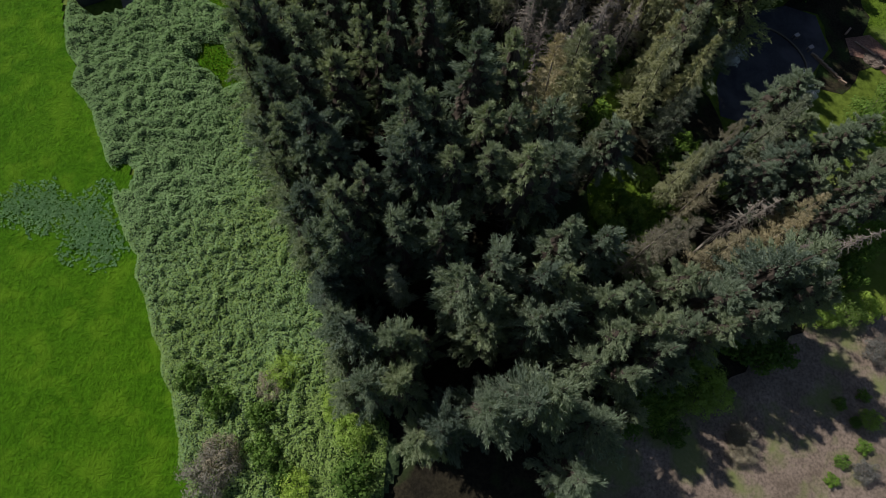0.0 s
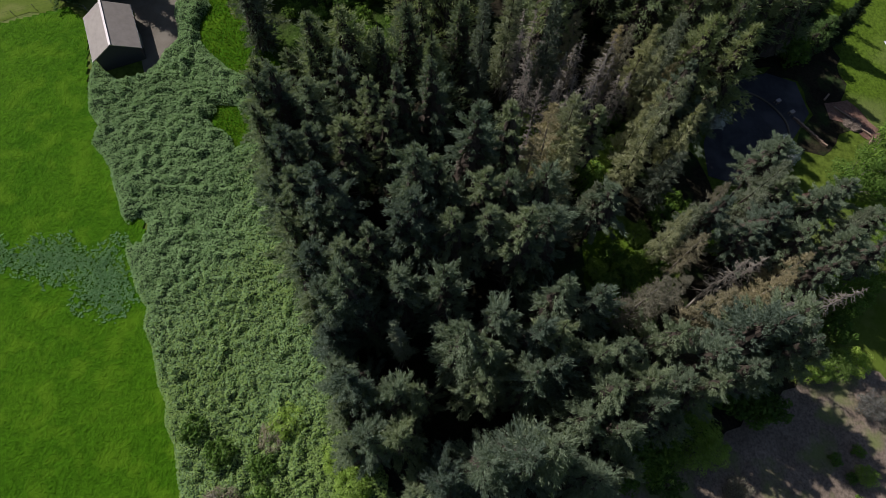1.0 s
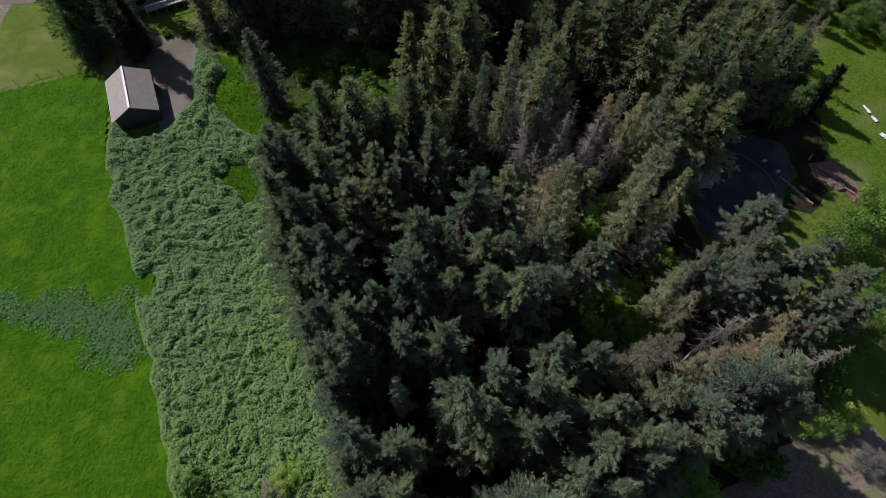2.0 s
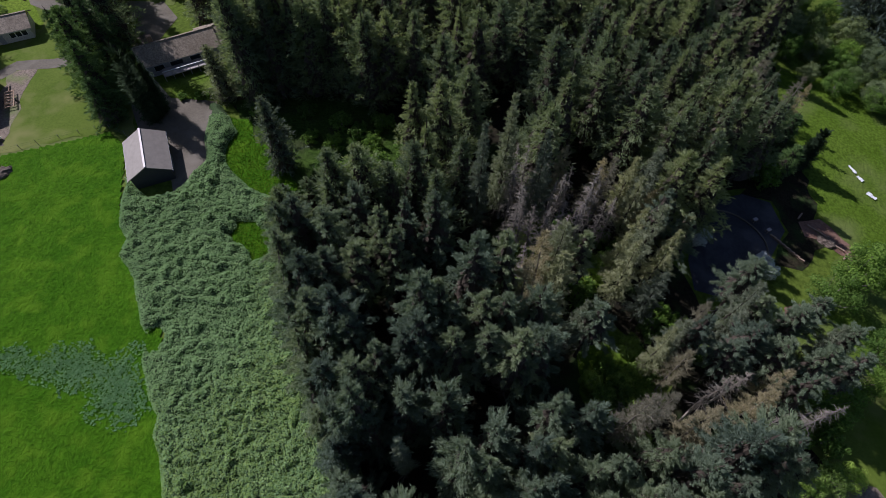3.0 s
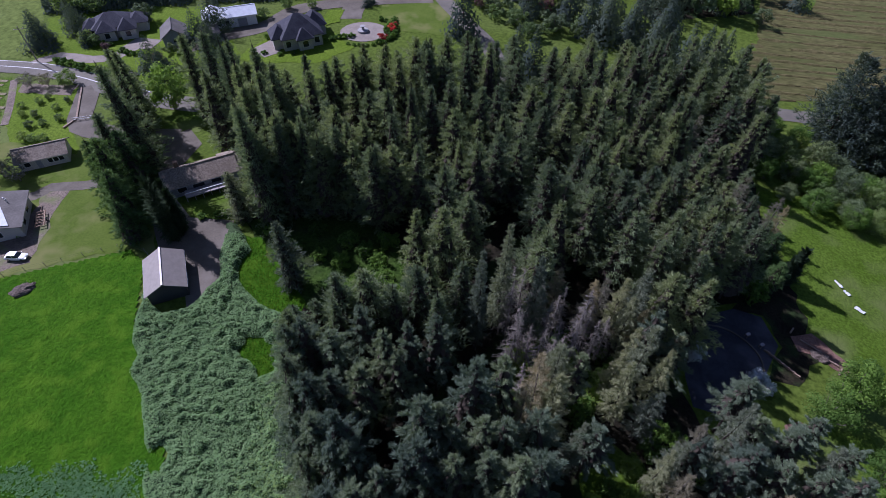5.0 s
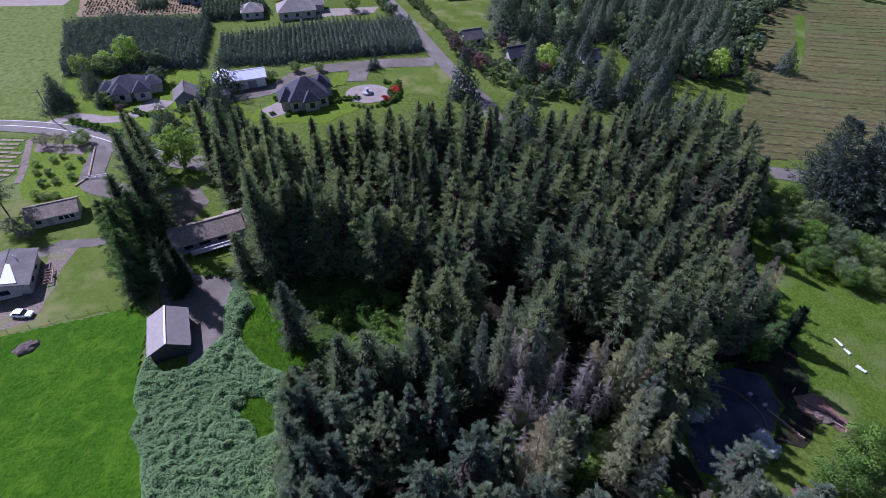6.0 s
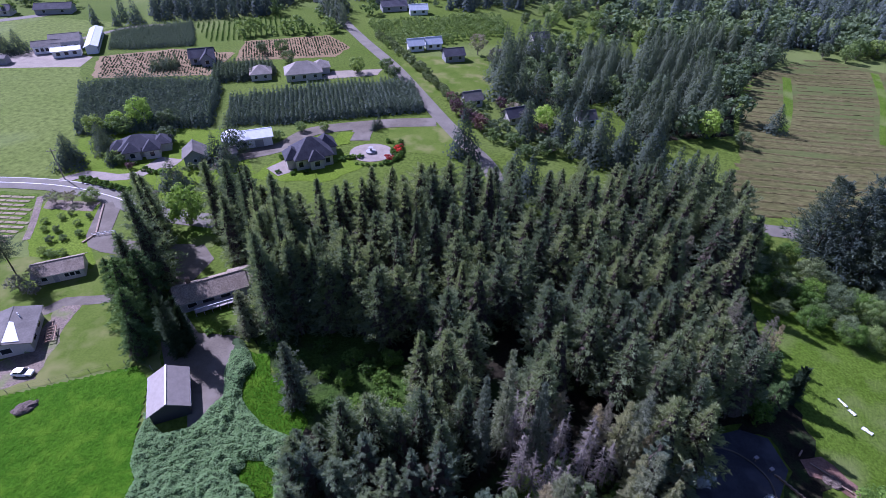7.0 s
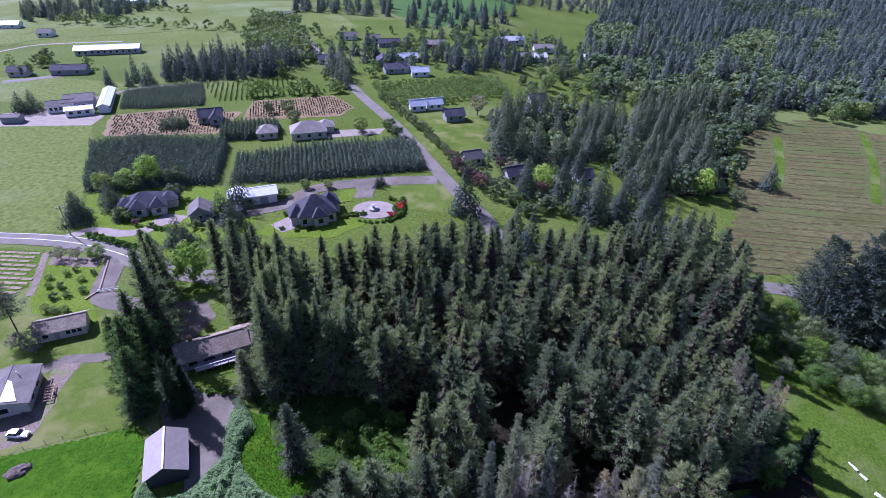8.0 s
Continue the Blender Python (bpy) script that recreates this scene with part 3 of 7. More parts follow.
# ---- plants: each kind is grown once in a few shapes, then set out ----
def grow_conifer(seed, high, reach, base=0.25, whorls=28, per=7, twigs=7, power=0.9, width=0.16, blunt=0.0, sparse=0.0, hang=0.08, lift=1.0, fan=3, stray=0.5, rolls=0.5):
    """Narrow needle sprays of a conifer standing at the origin: boughs in loose whorls, each with branchlets fanned along both sides."""
    rng = random.Random(seed)
    vs, fs = [], []
    lop = [(rng.uniform(0, math.tau), rng.uniform(0.05, 0.38)) for _ in range(4)]
    z0 = base * high

    def spray(p, ta, tz, tl, ww):
        dx, dy = math.cos(ta), math.sin(ta)
        roll = rng.uniform(-rolls, rolls)
        i = len(vs)
        vs.extend(((p[0] - dy * ww, p[1] + dx * ww, p[2] + roll * ww), (p[0] + dy * ww, p[1] - dx * ww, p[2] - roll * ww), (p[0] + dx * tl, p[1] + dy * tl, p[2] + tz * tl)))
        fs.append((i, i + 1, i + 2))

    for w in range(whorls):
        u = max(0.0, min(0.995, (w + rng.uniform(-0.4, 0.4)) / (whorls - 1)))
        z = z0 + (high - z0) * u
        r = reach * rng.uniform(0.8, 1.12) * (((1 - u) ** power) * (1 - blunt) + blunt * math.sqrt(max(0.0, 1 - u * u))) * min(1.0, 0.6 + 2.4 * u) + 0.1
        spin = rng.uniform(0, math.tau)
        for b in range(per):
            if rng.random() < sparse:
                continue
            a = spin + math.tau * b / per + rng.uniform(-0.4, 0.4)
            f = 1.0
            for k, (at_, deep) in enumerate(lop):
                f -= deep * max(0.0, math.cos(a - at_ - 2.5 * u * (k - 1.5))) ** 3
            L = r * f * rng.choice((0.6, 0.85, 1.0, 1.0, 1.2)) * rng.uniform(0.82, 1.12)
            rise = math.tan(radians(-8 + 50 * u ** 1.3 * lift + rng.uniform(-10, 10)))
            ca, sa = math.cos(a), math.sin(a)
            zz = z + rng.uniform(-0.5, 0.5) * (1 - 0.7 * u)
            n = max(2, int(round(twigs * (0.4 + 0.6 * min(1.0, L / reach)))))
            for k in range(n + 1):
                s = 0.2 + 0.78 * k / n
                p = (ca * s * L, sa * s * L, zz + s * L * rise - hang * L * s * s + 0.12 * L * s ** 4)
                for sd in ((1, -1) if k < n else (0,)):
                    bl = (0.32 * L * (1.05 - 0.7 * s) + 0.18) * rng.uniform(0.75, 1.25)
                    ta = a + sd * radians(rng.uniform(34, 64))
                    tz = rise * 0.6 + rng.uniform(-0.25, 0.2)
                    ln = (bl / fan * 1.25 + 0.1)
                    for q in range(fan):
                        d = bl * 0.9 * (q + rng.uniform(0.0, 0.6)) / fan
                        spray((p[0] + math.cos(ta) * d, p[1] + math.sin(ta) * d, p[2] + tz * d), ta + rng.uniform(-stray, stray), tz + rng.uniform(-0.2, 0.35), ln * rng.uniform(0.7, 1.2), ln * width * rng.uniform(0.8, 1.2) + 0.012)
    for k in range(4 * fan):
        spray((0, 0, high - rng.uniform(0.3, 1.2)), rng.uniform(0, math.tau), rng.uniform(0.9, 2.2), rng.uniform(0.2, 0.4), 0.06)
    return vs, fs


def grow_tufted(seed, high, reach, base=0.3, whorls=16, per=7, tufts=8, blades=10, size=0.42, power=0.9, blunt=0.2, hang=0.08, lift=1.0, sparse=0.0, wide=0.15, spread=0.3, inner=0.3):
    """A conifer's needles as many small tufts that sit along uneven boughs, the boughs in loose whorls."""
    rng = np.random.default_rng(seed)
    z0 = base * high
    lop = [(rng.uniform(0, math.tau), rng.uniform(0.05, 0.35)) for _ in range(4)]
    spots, ways, grows = [], [], []
    for w in range(whorls):
        u = float(np.clip((w + rng.uniform(-0.45, 0.45)) / (whorls - 1), 0, 0.99))
        z = z0 + (high - z0) * u
        r = reach * rng.uniform(0.8, 1.12) * (((1 - u) ** power) * (1 - blunt) + blunt * math.sqrt(max(0.0, 1 - u * u))) * min(1.0, 0.6 + 2.4 * u) + 0.12
        spin = rng.uniform(0, math.tau)
        for b in range(per):
            if rng.random() < sparse:
                continue
            a = spin + math.tau * b / per + rng.uniform(-0.45, 0.45)
            f = 1.0 - sum(d * max(0.0, math.cos(a - at_ - 2.5 * u * (k - 1.5))) ** 3 for k, (at_, d) in enumerate(lop))
            L = r * f * rng.choice((0.65, 0.85, 1.0, 1.0, 1.2)) * rng.uniform(0.85, 1.12)
            rise = math.tan(radians(-8 + 50 * u ** 1.3 * lift + rng.uniform(-11, 11)))
            n = max(2, int(round(tufts * (0.3 + 0.7 * min(1.0, L / reach)))))
            t = inner + (1 - inner) * (np.arange(n) + rng.uniform(0.2, 1.0, n)) / n
            side = rng.uniform(-1, 1, n) * spread * L * (1.15 - t)
            ca, sa = math.cos(a), math.sin(a)
            zz = z + rng.uniform(-0.4, 0.4) * (1 - 0.7 * u)
            spots.append(np.stack([ca * t * L - sa * side, sa * t * L + ca * side, zz + t * L * rise - hang * L * t * t + rng.normal(0, 0.06, n) * L * 0.5], 1))
            ways.append(np.tile((ca, sa, rise * 0.7 + 0.15), (n, 1)))
            grows.append(np.full(n, 0.75 + 0.45 * min(1.0, L / reach)))
    n = 5
    spots.append(np.stack([rng.normal(0, 0.06, n), rng.normal(0, 0.06, n), high - np.linspace(0.1, 0.9, n)], 1))
    ways.append(np.tile((0.0, 0.0, 1.6), (n, 1)))
    grows.append(np.full(n, 0.7))
    c, d, q = (np.repeat(np.concatenate(v), blades, axis=0) for v in (spots, ways, grows))
    m = len(c)
    d = d / np.linalg.norm(d, axis=1, keepdims=True) * 0.95 + rng.normal(0, 0.46, (m, 3))
    d /= np.linalg.norm(d, axis=1, keepdims=True)
    ln = (size * q * rng.uniform(0.65, 1.35, m))[:, None]
    p = c + rng.normal(0, 0.42, (m, 3)) * size * q[:, None] * (1.0, 1.0, 0.75)
    e = np.cross(d, rng.normal(0, 1, (m, 3)))
    e = e / (np.linalg.norm(e, axis=1, keepdims=True) + 1e-9) * ln * wide
    v = np.stack([p - e, p + e, p + d * ln], 1).reshape(-1, 3)
    return v, np.arange(len(v)).reshape(-1, 3).tolist()


def grow_far(seed, high, reach, n, slim=0.42):
    """A small rough conifer of overlapping hanging blades, for far woods."""
    rng = random.Random(seed)
    vs, fs = [], []
    for i in range(n):
        u = ((i + rng.random()) / n) ** 0.6
        r = (reach * u ** 0.85 + 0.15) * rng.uniform(0.7, 1.15)
        z = high * (1 - u * 0.97)
        a = i * 2.39996 + rng.uniform(-0.3, 0.3)
        ca, sa, w = math.cos(a), math.sin(a), slim * r + 0.18 * slim / 0.42
        up, q = high * rng.uniform(0.1, 0.2), rng.uniform(0.15, 0.45)
        zl = z - high * rng.uniform(0.0, 0.06)
        k = len(vs)
        vs += [(ca * r * q, sa * r * q, z + up), (ca * r - sa * w, sa * r + ca * w, zl + rng.uniform(0, 0.06) * high), (ca * r * rng.uniform(0.9, 1.25) + sa * w, sa * r - ca * w, zl)]
        fs.append((k, k + 1, k + 2))
    return vs, fs


def grow_soft(seed, high, reach, n, size):
    """A far conifer: a ragged cone of many small facets that face outwards."""
    rng = random.Random(seed)
    vs, fs = [], []
    for i in range(n):
        u = ((i + rng.random()) / n) ** 0.6
        a = i * 2.39996 + rng.uniform(-0.4, 0.4)
        r = (reach * u ** 0.85 + 0.1) * rng.uniform(0.55, 1.15) * (1 + 0.34 * math.sin(a * 3 + seed) * math.sin(u * 14 + seed))
        p = Vector((math.cos(a) * r, math.sin(a) * r, high * (1 - u * 0.97) + rng.uniform(-0.03, 0.03) * high))
        nrm = Vector((math.cos(a) + rng.gauss(0, 0.16), math.sin(a) + rng.gauss(0, 0.16), 0.6 + rng.gauss(0, 0.16))).normalized()
        side = nrm.cross(Vector((rng.gauss(0, 1), rng.gauss(0, 1), rng.gauss(0, 1)))).normalized()
        up = nrm.cross(side)
        q = size * (0.45 + 0.75 * u) * rng.uniform(0.7, 1.3)
        k = len(vs)
        vs += [tuple(p + side * q), tuple(p - side * 0.6 * q + up * 0.8 * q), tuple(p - side * 0.5 * q - up * 0.8 * q)]
        fs.append((k, k + 1, k + 2))
    return vs, fs


def trunk_bm(high, r, seed, sides=7):
    rng = random.Random(seed)
    pts = [(0, 0, -0.6)] + [(rng.uniform(-0.06, 0.06), rng.uniform(-0.06, 0.06), high * k / 5) for k in range(6)]
    return tube(bmesh.new(), pts, [r * 1.25] + [r * (1 - 0.92 * k / 5) for k in range(6)], sides)


def conifer(name, label, category, seed, high, reach, needles, bark="bark", stubs=True, core=0.0, **k):
    z_low = k.get("base", 0.25)
    t = thing(name, label, category)
    tr = part("trunk", trunk_bm(high * 0.97, 0.011 * high + 0.05, seed), M[bark], t)
    if "facets" in k:
        vs, fs = grow_soft(seed, high, reach, k["facets"], k["size"])
    else:
        vs, fs = (grow_tufted if "tufts" in k else grow_conifer)(seed, high, reach, **k)
    quads("crown", vs, fs, M[needles], t)
    # Added dark core inside the needles, stops sun leaking through the crown.
    if core:
        cv, cf = grow_far(seed + 7, high * (0.97 - z_low), reach * core, 220, 0.2)
        tagged(quads("inner_branchwork", [(x, y, z + z_low * high) for x, y, z in cv], cf, M["bark"], t), kind="stuff")
    if stubs:
        bm, rng = bmesh.new(), random.Random(seed + 1)
        for _ in range(22):
            a, z, L = rng.uniform(0, math.tau), rng.uniform(0.06, max(0.12, k.get("base", 0.25))) * high, rng.uniform(0.5, 1.5)
            tube(bm, [(0, 0, z), (math.cos(a) * L, math.sin(a) * L, z - 0.1 * L)], [0.03, 0.008], 3)
        tagged(part("dead_wood", bm, M["grey_bark"], t, "bare dead lower twigs"), kind="stuff")
    return t


def snag(seed, high):
    """A standing dead tree: bare stem and bare limbs."""
    rng = random.Random(seed)
    t = thing("dead_tree", "standing dead fir, bare and grey", "dead tree")
    part("trunk", trunk_bm(high, 0.17, seed, 6), M["grey_bark"], t)
    bm = bmesh.new()
    for w in range(46):
        z = high * (0.3 + 0.68 * w / 46)
        for _ in range(3):
            a, L = rng.uniform(0, math.tau), (0.35 + 1.7 * (1 - w / 46)) * rng.uniform(0.5, 1.15)
            ca, sa = math.cos(a), math.sin(a)
            tube(bm, [(0, 0, z), (ca * L * 0.55, sa * L * 0.55, z - 0.05 * L), (ca * L, sa * L, z - 0.28 * L)], [0.035, 0.022, 0.008], 3)
            for _ in range(2):
                s, b = rng.uniform(0.4, 0.9), a + rng.choice((-1, 1)) * 0.8
                p = (ca * L * s, sa * L * s, z - 0.15 * L * s)
                tube(bm, [p, (p[0] + math.cos(b) * 0.35 * L, p[1] + math.sin(b) * 0.35 * L, p[2] - 0.2 * L)], [0.015, 0.006], 3)
    tagged(part("bare_crown", bm, M["grey_bark"], t), kind="stuff")
    return t


def grow_leaves(seed, high, reach, clumps=26, per=70, size=0.28, low=0.22, squash=0.9):
    """Leaf quads of a broad-leaved crown: many clumps of small leaves with gaps between them."""
    rng = random.Random(seed)
    vs, fs, heads = [], [], []
    zc, hz = high * (low + 1) / 2, high * (1 - low) / 2
    for c in range(clumps):
        for _ in range(40):
            d = Vector((rng.gauss(0, 1), rng.gauss(0, 1), rng.gauss(0.25, 1))).normalized()
            f = rng.uniform(0.55, 0.92)
            p = Vector((d.x * reach * f, d.y * reach * f, zc + d.z * hz * f))
            if all((p - q).length > 0.32 * reach for q, _ in heads):
                break
        cr = reach * rng.uniform(0.24, 0.42)
        heads.append((p, cr))
        for _ in range(per):
            n = Vector((rng.gauss(0, 1), rng.gauss(0, 1), rng.gauss(0.35, 1))).normalized()
            q = p + Vector((n.x * cr, n.y * cr, n.z * cr * squash)) * rng.uniform(0.6, 1.08)
            s = size * rng.uniform(0.6, 1.4)
            side = n.cross(Vector((rng.gauss(0, 1), rng.gauss(0, 1), rng.gauss(0, 1)))).normalized()
            up = (n.cross(side) + n * rng.uniform(-0.5, 0.5)).normalized()
            i = len(vs)
            vs += [tuple(q - up * s), tuple(q + side * s * 0.6), tuple(q + up * s), tuple(q - side * s * 0.6)]
            fs.append((i, i + 1, i + 2, i + 3))
    return vs, fs, heads


def broadleaf(name, label, category, seed, high, reach, leaves, **k):
    t = thing(name, label, category)
    vs, fs, heads = grow_leaves(seed, high, reach, **k)
    stem = high * max(0.12, k.get("low", 0.22))
    r = 0.02 * high + 0.04
    part("trunk", tube(bmesh.new(), [(0, 0, -0.4), (0.03, 0, stem * 0.6), (0, 0.04, stem * 1.4)], [r * 1.3, r, r * 0.7], 7), M["grey_bark"], t)
    bm = bmesh.new()
    for p, _ in heads[:: max(1, len(heads) // 9)]:
        tube(bm, [(0, 0, stem * 1.1), tuple(Vector((0, 0, stem)) * 0.5 + p * 0.5 + Vector((0, 0, -0.1 * high))), tuple(p)], [r * 0.55, r * 0.3, r * 0.1], 5)
    tagged(part("branchwork", bm, M["grey_bark"], t), kind="stuff")
    quads("crown", vs, fs, M[leaves], t)
    return t


def set_out(kinds, places, rng, high=None):
    """Copies of the grown shapes at (x, y, height) places, each turned and stretched a little."""
    for x, y, h in places:
        src, grown = rng.choice(kinds)
        s = h / grown
        wide = s * rng.uniform(0.9, 1.12) * (1.0 if s > 0.75 else 1.3)
        c = copy_thing(src, on_land(x, y, rng.uniform(0, 360), -0.05))
        c.matrix_basis = on_land(x, y, rng.uniform(0, 360), -0.05) @ pose(0, 0, 0, rng.uniform(-1.5, 1.5), rng.uniform(-1.5, 1.5)) @ Matrix.Diagonal((wide, wide, s, 1))


def park(t):
    """Takes the mother plant out of the scene once its copies stand."""
    for o in (*t.children_recursive, t):
        bpy.data.objects.remove(o)


rt = random.Random(21)
FIR_LABEL = "tall dark green fir in the wood"
near_kinds = [(conifer("fir_tree", FIR_LABEL, "fir tree", 100 + i, 19.0, rc, "fir", base=bs, whorls=14, per=6, tufts=18, blades=18, size=0.29, power=pw, blunt=bl, wide=0.14, sparse=0.08, spread=0.2, hang=0.0, core=0.42), 19.0)
              for i, (rc, bs, pw, bl) in enumerate(((3.8, 0.42, 0.95, 0.2), (4.2, 0.46, 0.9, 0.3), (3.5, 0.36, 1.0, 0.1), (4.0, 0.45, 0.85, 0.35), (3.7, 0.5, 0.95, 0.25)))]
low_kinds = [(conifer("fir_tree", "fir branched low at the edge of the wood", "fir tree", 110 + i, 17.0, rc, "fir", base=0.16, whorls=18, per=6, tufts=18, blades=16, size=0.29, power=0.9, blunt=0.3, wide=0.14, sparse=0.06, spread=0.2, hang=0.0, core=0.42), 17.0) for i, rc in enumerate((3.9, 4.4))]
mid_kinds = [(conifer("fir_tree", "tall dark green fir deep in the wood", "fir tree", 130 + i, 18.0, rc, "fir_back", base=bs, whorls=24, per=7, tufts=10, blades=8, size=0.44, power=pw, blunt=bl, wide=0.15, spread=0.22, hang=0.02, core=0.4), 18.0)
             for i, (rc, bs, pw, bl) in enumerate(((5.0, 0.2, 0.95, 0.12), (5.4, 0.22, 0.9, 0.18), (4.5, 0.18, 1.0, 0.08), (5.1, 0.25, 0.9, 0.22)))]
olive_kinds = [(conifer("thin_fir", "olive-green fir thin in needles", "fir tree", 150 + i, 15.0, 2.6, "olive", base=0.2, whorls=24, per=6, tufts=9, blades=15, size=0.27, power=0.85, sparse=0.14, wide=0.13, hang=0.2), 15.0) for i in range(2)]
brown_kinds = [(conifer("dying_fir", "dying fir with brown needles", "fir tree", 160 + i, 15.0, 2.3, "brown", bark="grey_bark", base=0.25, whorls=24, per=6, tufts=8, blades=13, size=0.27, power=0.8, sparse=0.3, wide=0.11, hang=0.28), 15.0) for i in range(3)]
spire_kinds = [(conifer("spruce_tree", "pale grey-green pointed spruce", "spruce tree", 170 + i, 20.0, 2.4, "spruce", base=0.18, whorls=30, per=7, tufts=8, blades=11, size=0.3, power=1.0, blunt=0.05, wide=0.14), 20.0) for i in range(2)]

# trees whose tops can be told apart, as x, y and height
NEAR_A = [(-18.4, 33.0, 18.1), (-15.1, 32.5, 18.1), (-12.3, 35.7, 18.2), (-8.7, 32.9, 18.2), (-6.1, 33.7, 18.3), (-3.0, 35.2, 18.4), (-16.7, 26.7, 18.1), (-14.0, 28.1, 17.6), (-11.0, 28.7, 17.2), (-7.1, 31.3, 16.3), (-3.8, 24.1, 21.1), (1.8, 27.7, 22.1), (5.2, 29.2, 21.0), (-1.5, 24.9, 19.0), (-11.8, 22.8, 19.3), (-15.0, 22.7, 18.1), (-10.4, 20.4, 17.2), (-13.1, 20.5, 16.1), (-7.2, 18.1, 16.8), (-8.9, 16.5, 17.2), (-11.8, 16.3, 17.2), (-3.1, 20.1, 19.4), (-4.9, 19.9, 17.4), (0.3, 23.0, 16.6), (3.2, 22.9, 19.3), (5.4, 23.3, 19.0), (-0.0, 19.7, 18.1), (2.9, 20.4, 17.8), (6.0, 19.6, 20.4), (8.3, 20.2, 19.2)]
NEAR_B = [(8.3, 24.6, 18.2), (-2.5, 19.4, 15.5), (-8.5, 13.0, 19.8), (-10.8, 12.8, 17.2), (-4.5, 14.6, 16.4), (-0.2, 14.2, 17.6), (-7.4, 12.5, 14.3), (4.3, 12.0, 17.2), (1.4, 9.3, 17.7), (3.7, 9.2, 16.8), (7.8, 10.9, 17.2), (10.3, 11.0, 16.4), (9.8, 14.4, 17.4), (13.0, 14.6, 16.2), (4.0, 6.6, 13.9), (8.0, 7.0, 15.7), (-7.5, 6.1, 15.3), (-4.2, 4.9, 15.4), (-2.0, 5.3, 13.5), (-3.4, 1.6, 15.4), (-6.0, 1.4, 15.3), (6.7, 0.8, 18.1), (4.0, -0.4, 15.9), (8.7, 1.0, 18.3), (0.7, -1.8, 14.6), (-1.4, -2.3, 14.5), (10.0, 8.2, 15.4), (13.3, 9.3, 15.8), (16.1, 10.1, 15.1)]
NEAR_C = [(25.3, 42.2, 15.3), (29.0, 41.1, 12.9), (14.2, 34.0, 15.9), (15.6, 25.9, 14.2), (27.5, 12.0, 20.0), (30.5, 13.5, 19.5), (28.1, 26.1, 14.7), (36.1, 34.6, 13.9), (31.6, 24.1, 13.2), (37.4, 24.5, 14.0), (41.7, 23.5, 14.6), (24.0, 10.5, 17.0), (21.0, 12.0, 15.0), (22.0, 7.5, 14.0), (31.5, 11.0, 18.0), (34.0, 13.5, 15.0), (40.0, 29.0, 14.0), (44.0, 31.0, 13.0), (47.0, 28.0, 13.0), (46.5, 24.0, 14.0), (38.5, 20.5, 15.0), (34.0, 26.0, 14.0), (36.0, 29.5, 14.0)]
EDGE = [(-19.4, 30.5, 16.1), (-18.7, 27.4, 15.1), (-17.1, 23.1, 15.1), (-15.3, 19.5, 15.1), (-13.7, 16.4, 14.1), (-12.3, 13.1, 13.2), (-10.9, 10.1, 12.2), (-9.7, 7.1, 11.2), (-9.0, 3.9, 10.2), (-8.1, 0.7, 10.2), (-19.9, 33.7, 17.1)]
OLIVE = [(23.8, 31.8, 13.1), (11.7, 34.5, 16.6), (25.9, 26.1, 12.4), (11.0, 30.4, 16.5), (33.5, 30.5, 16.0), (24.4, 47.5, 16.5), (23.8, 38.9, 16.5), (26.1, 37.0, 15.0), (20.7, 34.0, 15.0), (44.5, 27.0, 14.0)]
BROWN = [(25.7, 22.5, 12.4), (33.5, 18.7, 13.5), (26.2, 15.5, 15.5), (9.5, 32.2, 17.4), (7.5, 28.9, 17.2), (28.3, 28.0, 13.8), (18.9, 15.5, 16.5), (22.5, 17.5, 14.0), (36.0, 21.0, 13.5), (43.5, 92.0, 15.0), (48.0, 74.0, 15.0)]
BROWN += [(55.8, 72.5, 11.5), (57.0, 76.5, 10.0), (13.5, 48.3, 14), (17.6, 46.9, 14.5), (19.3, 47.8, 14), (24.9, 44.8, 12)]
DEAD = [(8.0, 41.0, 14), (10.5, 45.5, 14.5), (13.0, 45.0, 13), (15.5, 41.5, 12), (17.5, 44.0, 13), (12.0, 38.5, 12), (18.5, 42.0, 12.5), (7.0, 47.5, 15), (6.4, 44.6, 15), (9.3, 44.7, 14.5), (11.5, 43.4, 13.5), (12.8, 41.2, 12.5), (5.5, 46.1, 15), (8.1, 47.8, 15), (14.2, 46.3, 13), (20.0, 43.1, 12)]
PALE = [(22.3, 48.6, 14), (25.9, 50.6, 14.5), (29.1, 49.5, 14.5), (26.6, 43.0, 13), (11.5, 35.6, 13), (28.5, 40.6, 13), (23.3, 41.1, 13), (20.5, 37.6, 12), (27.6, 46.6, 13), (23.2, 45.4, 13.5)]
SPIRE = [(4.8, 45.7, 23.5), (2.0, 43.0, 22.0), (9.9, 44.5, 20.5)]
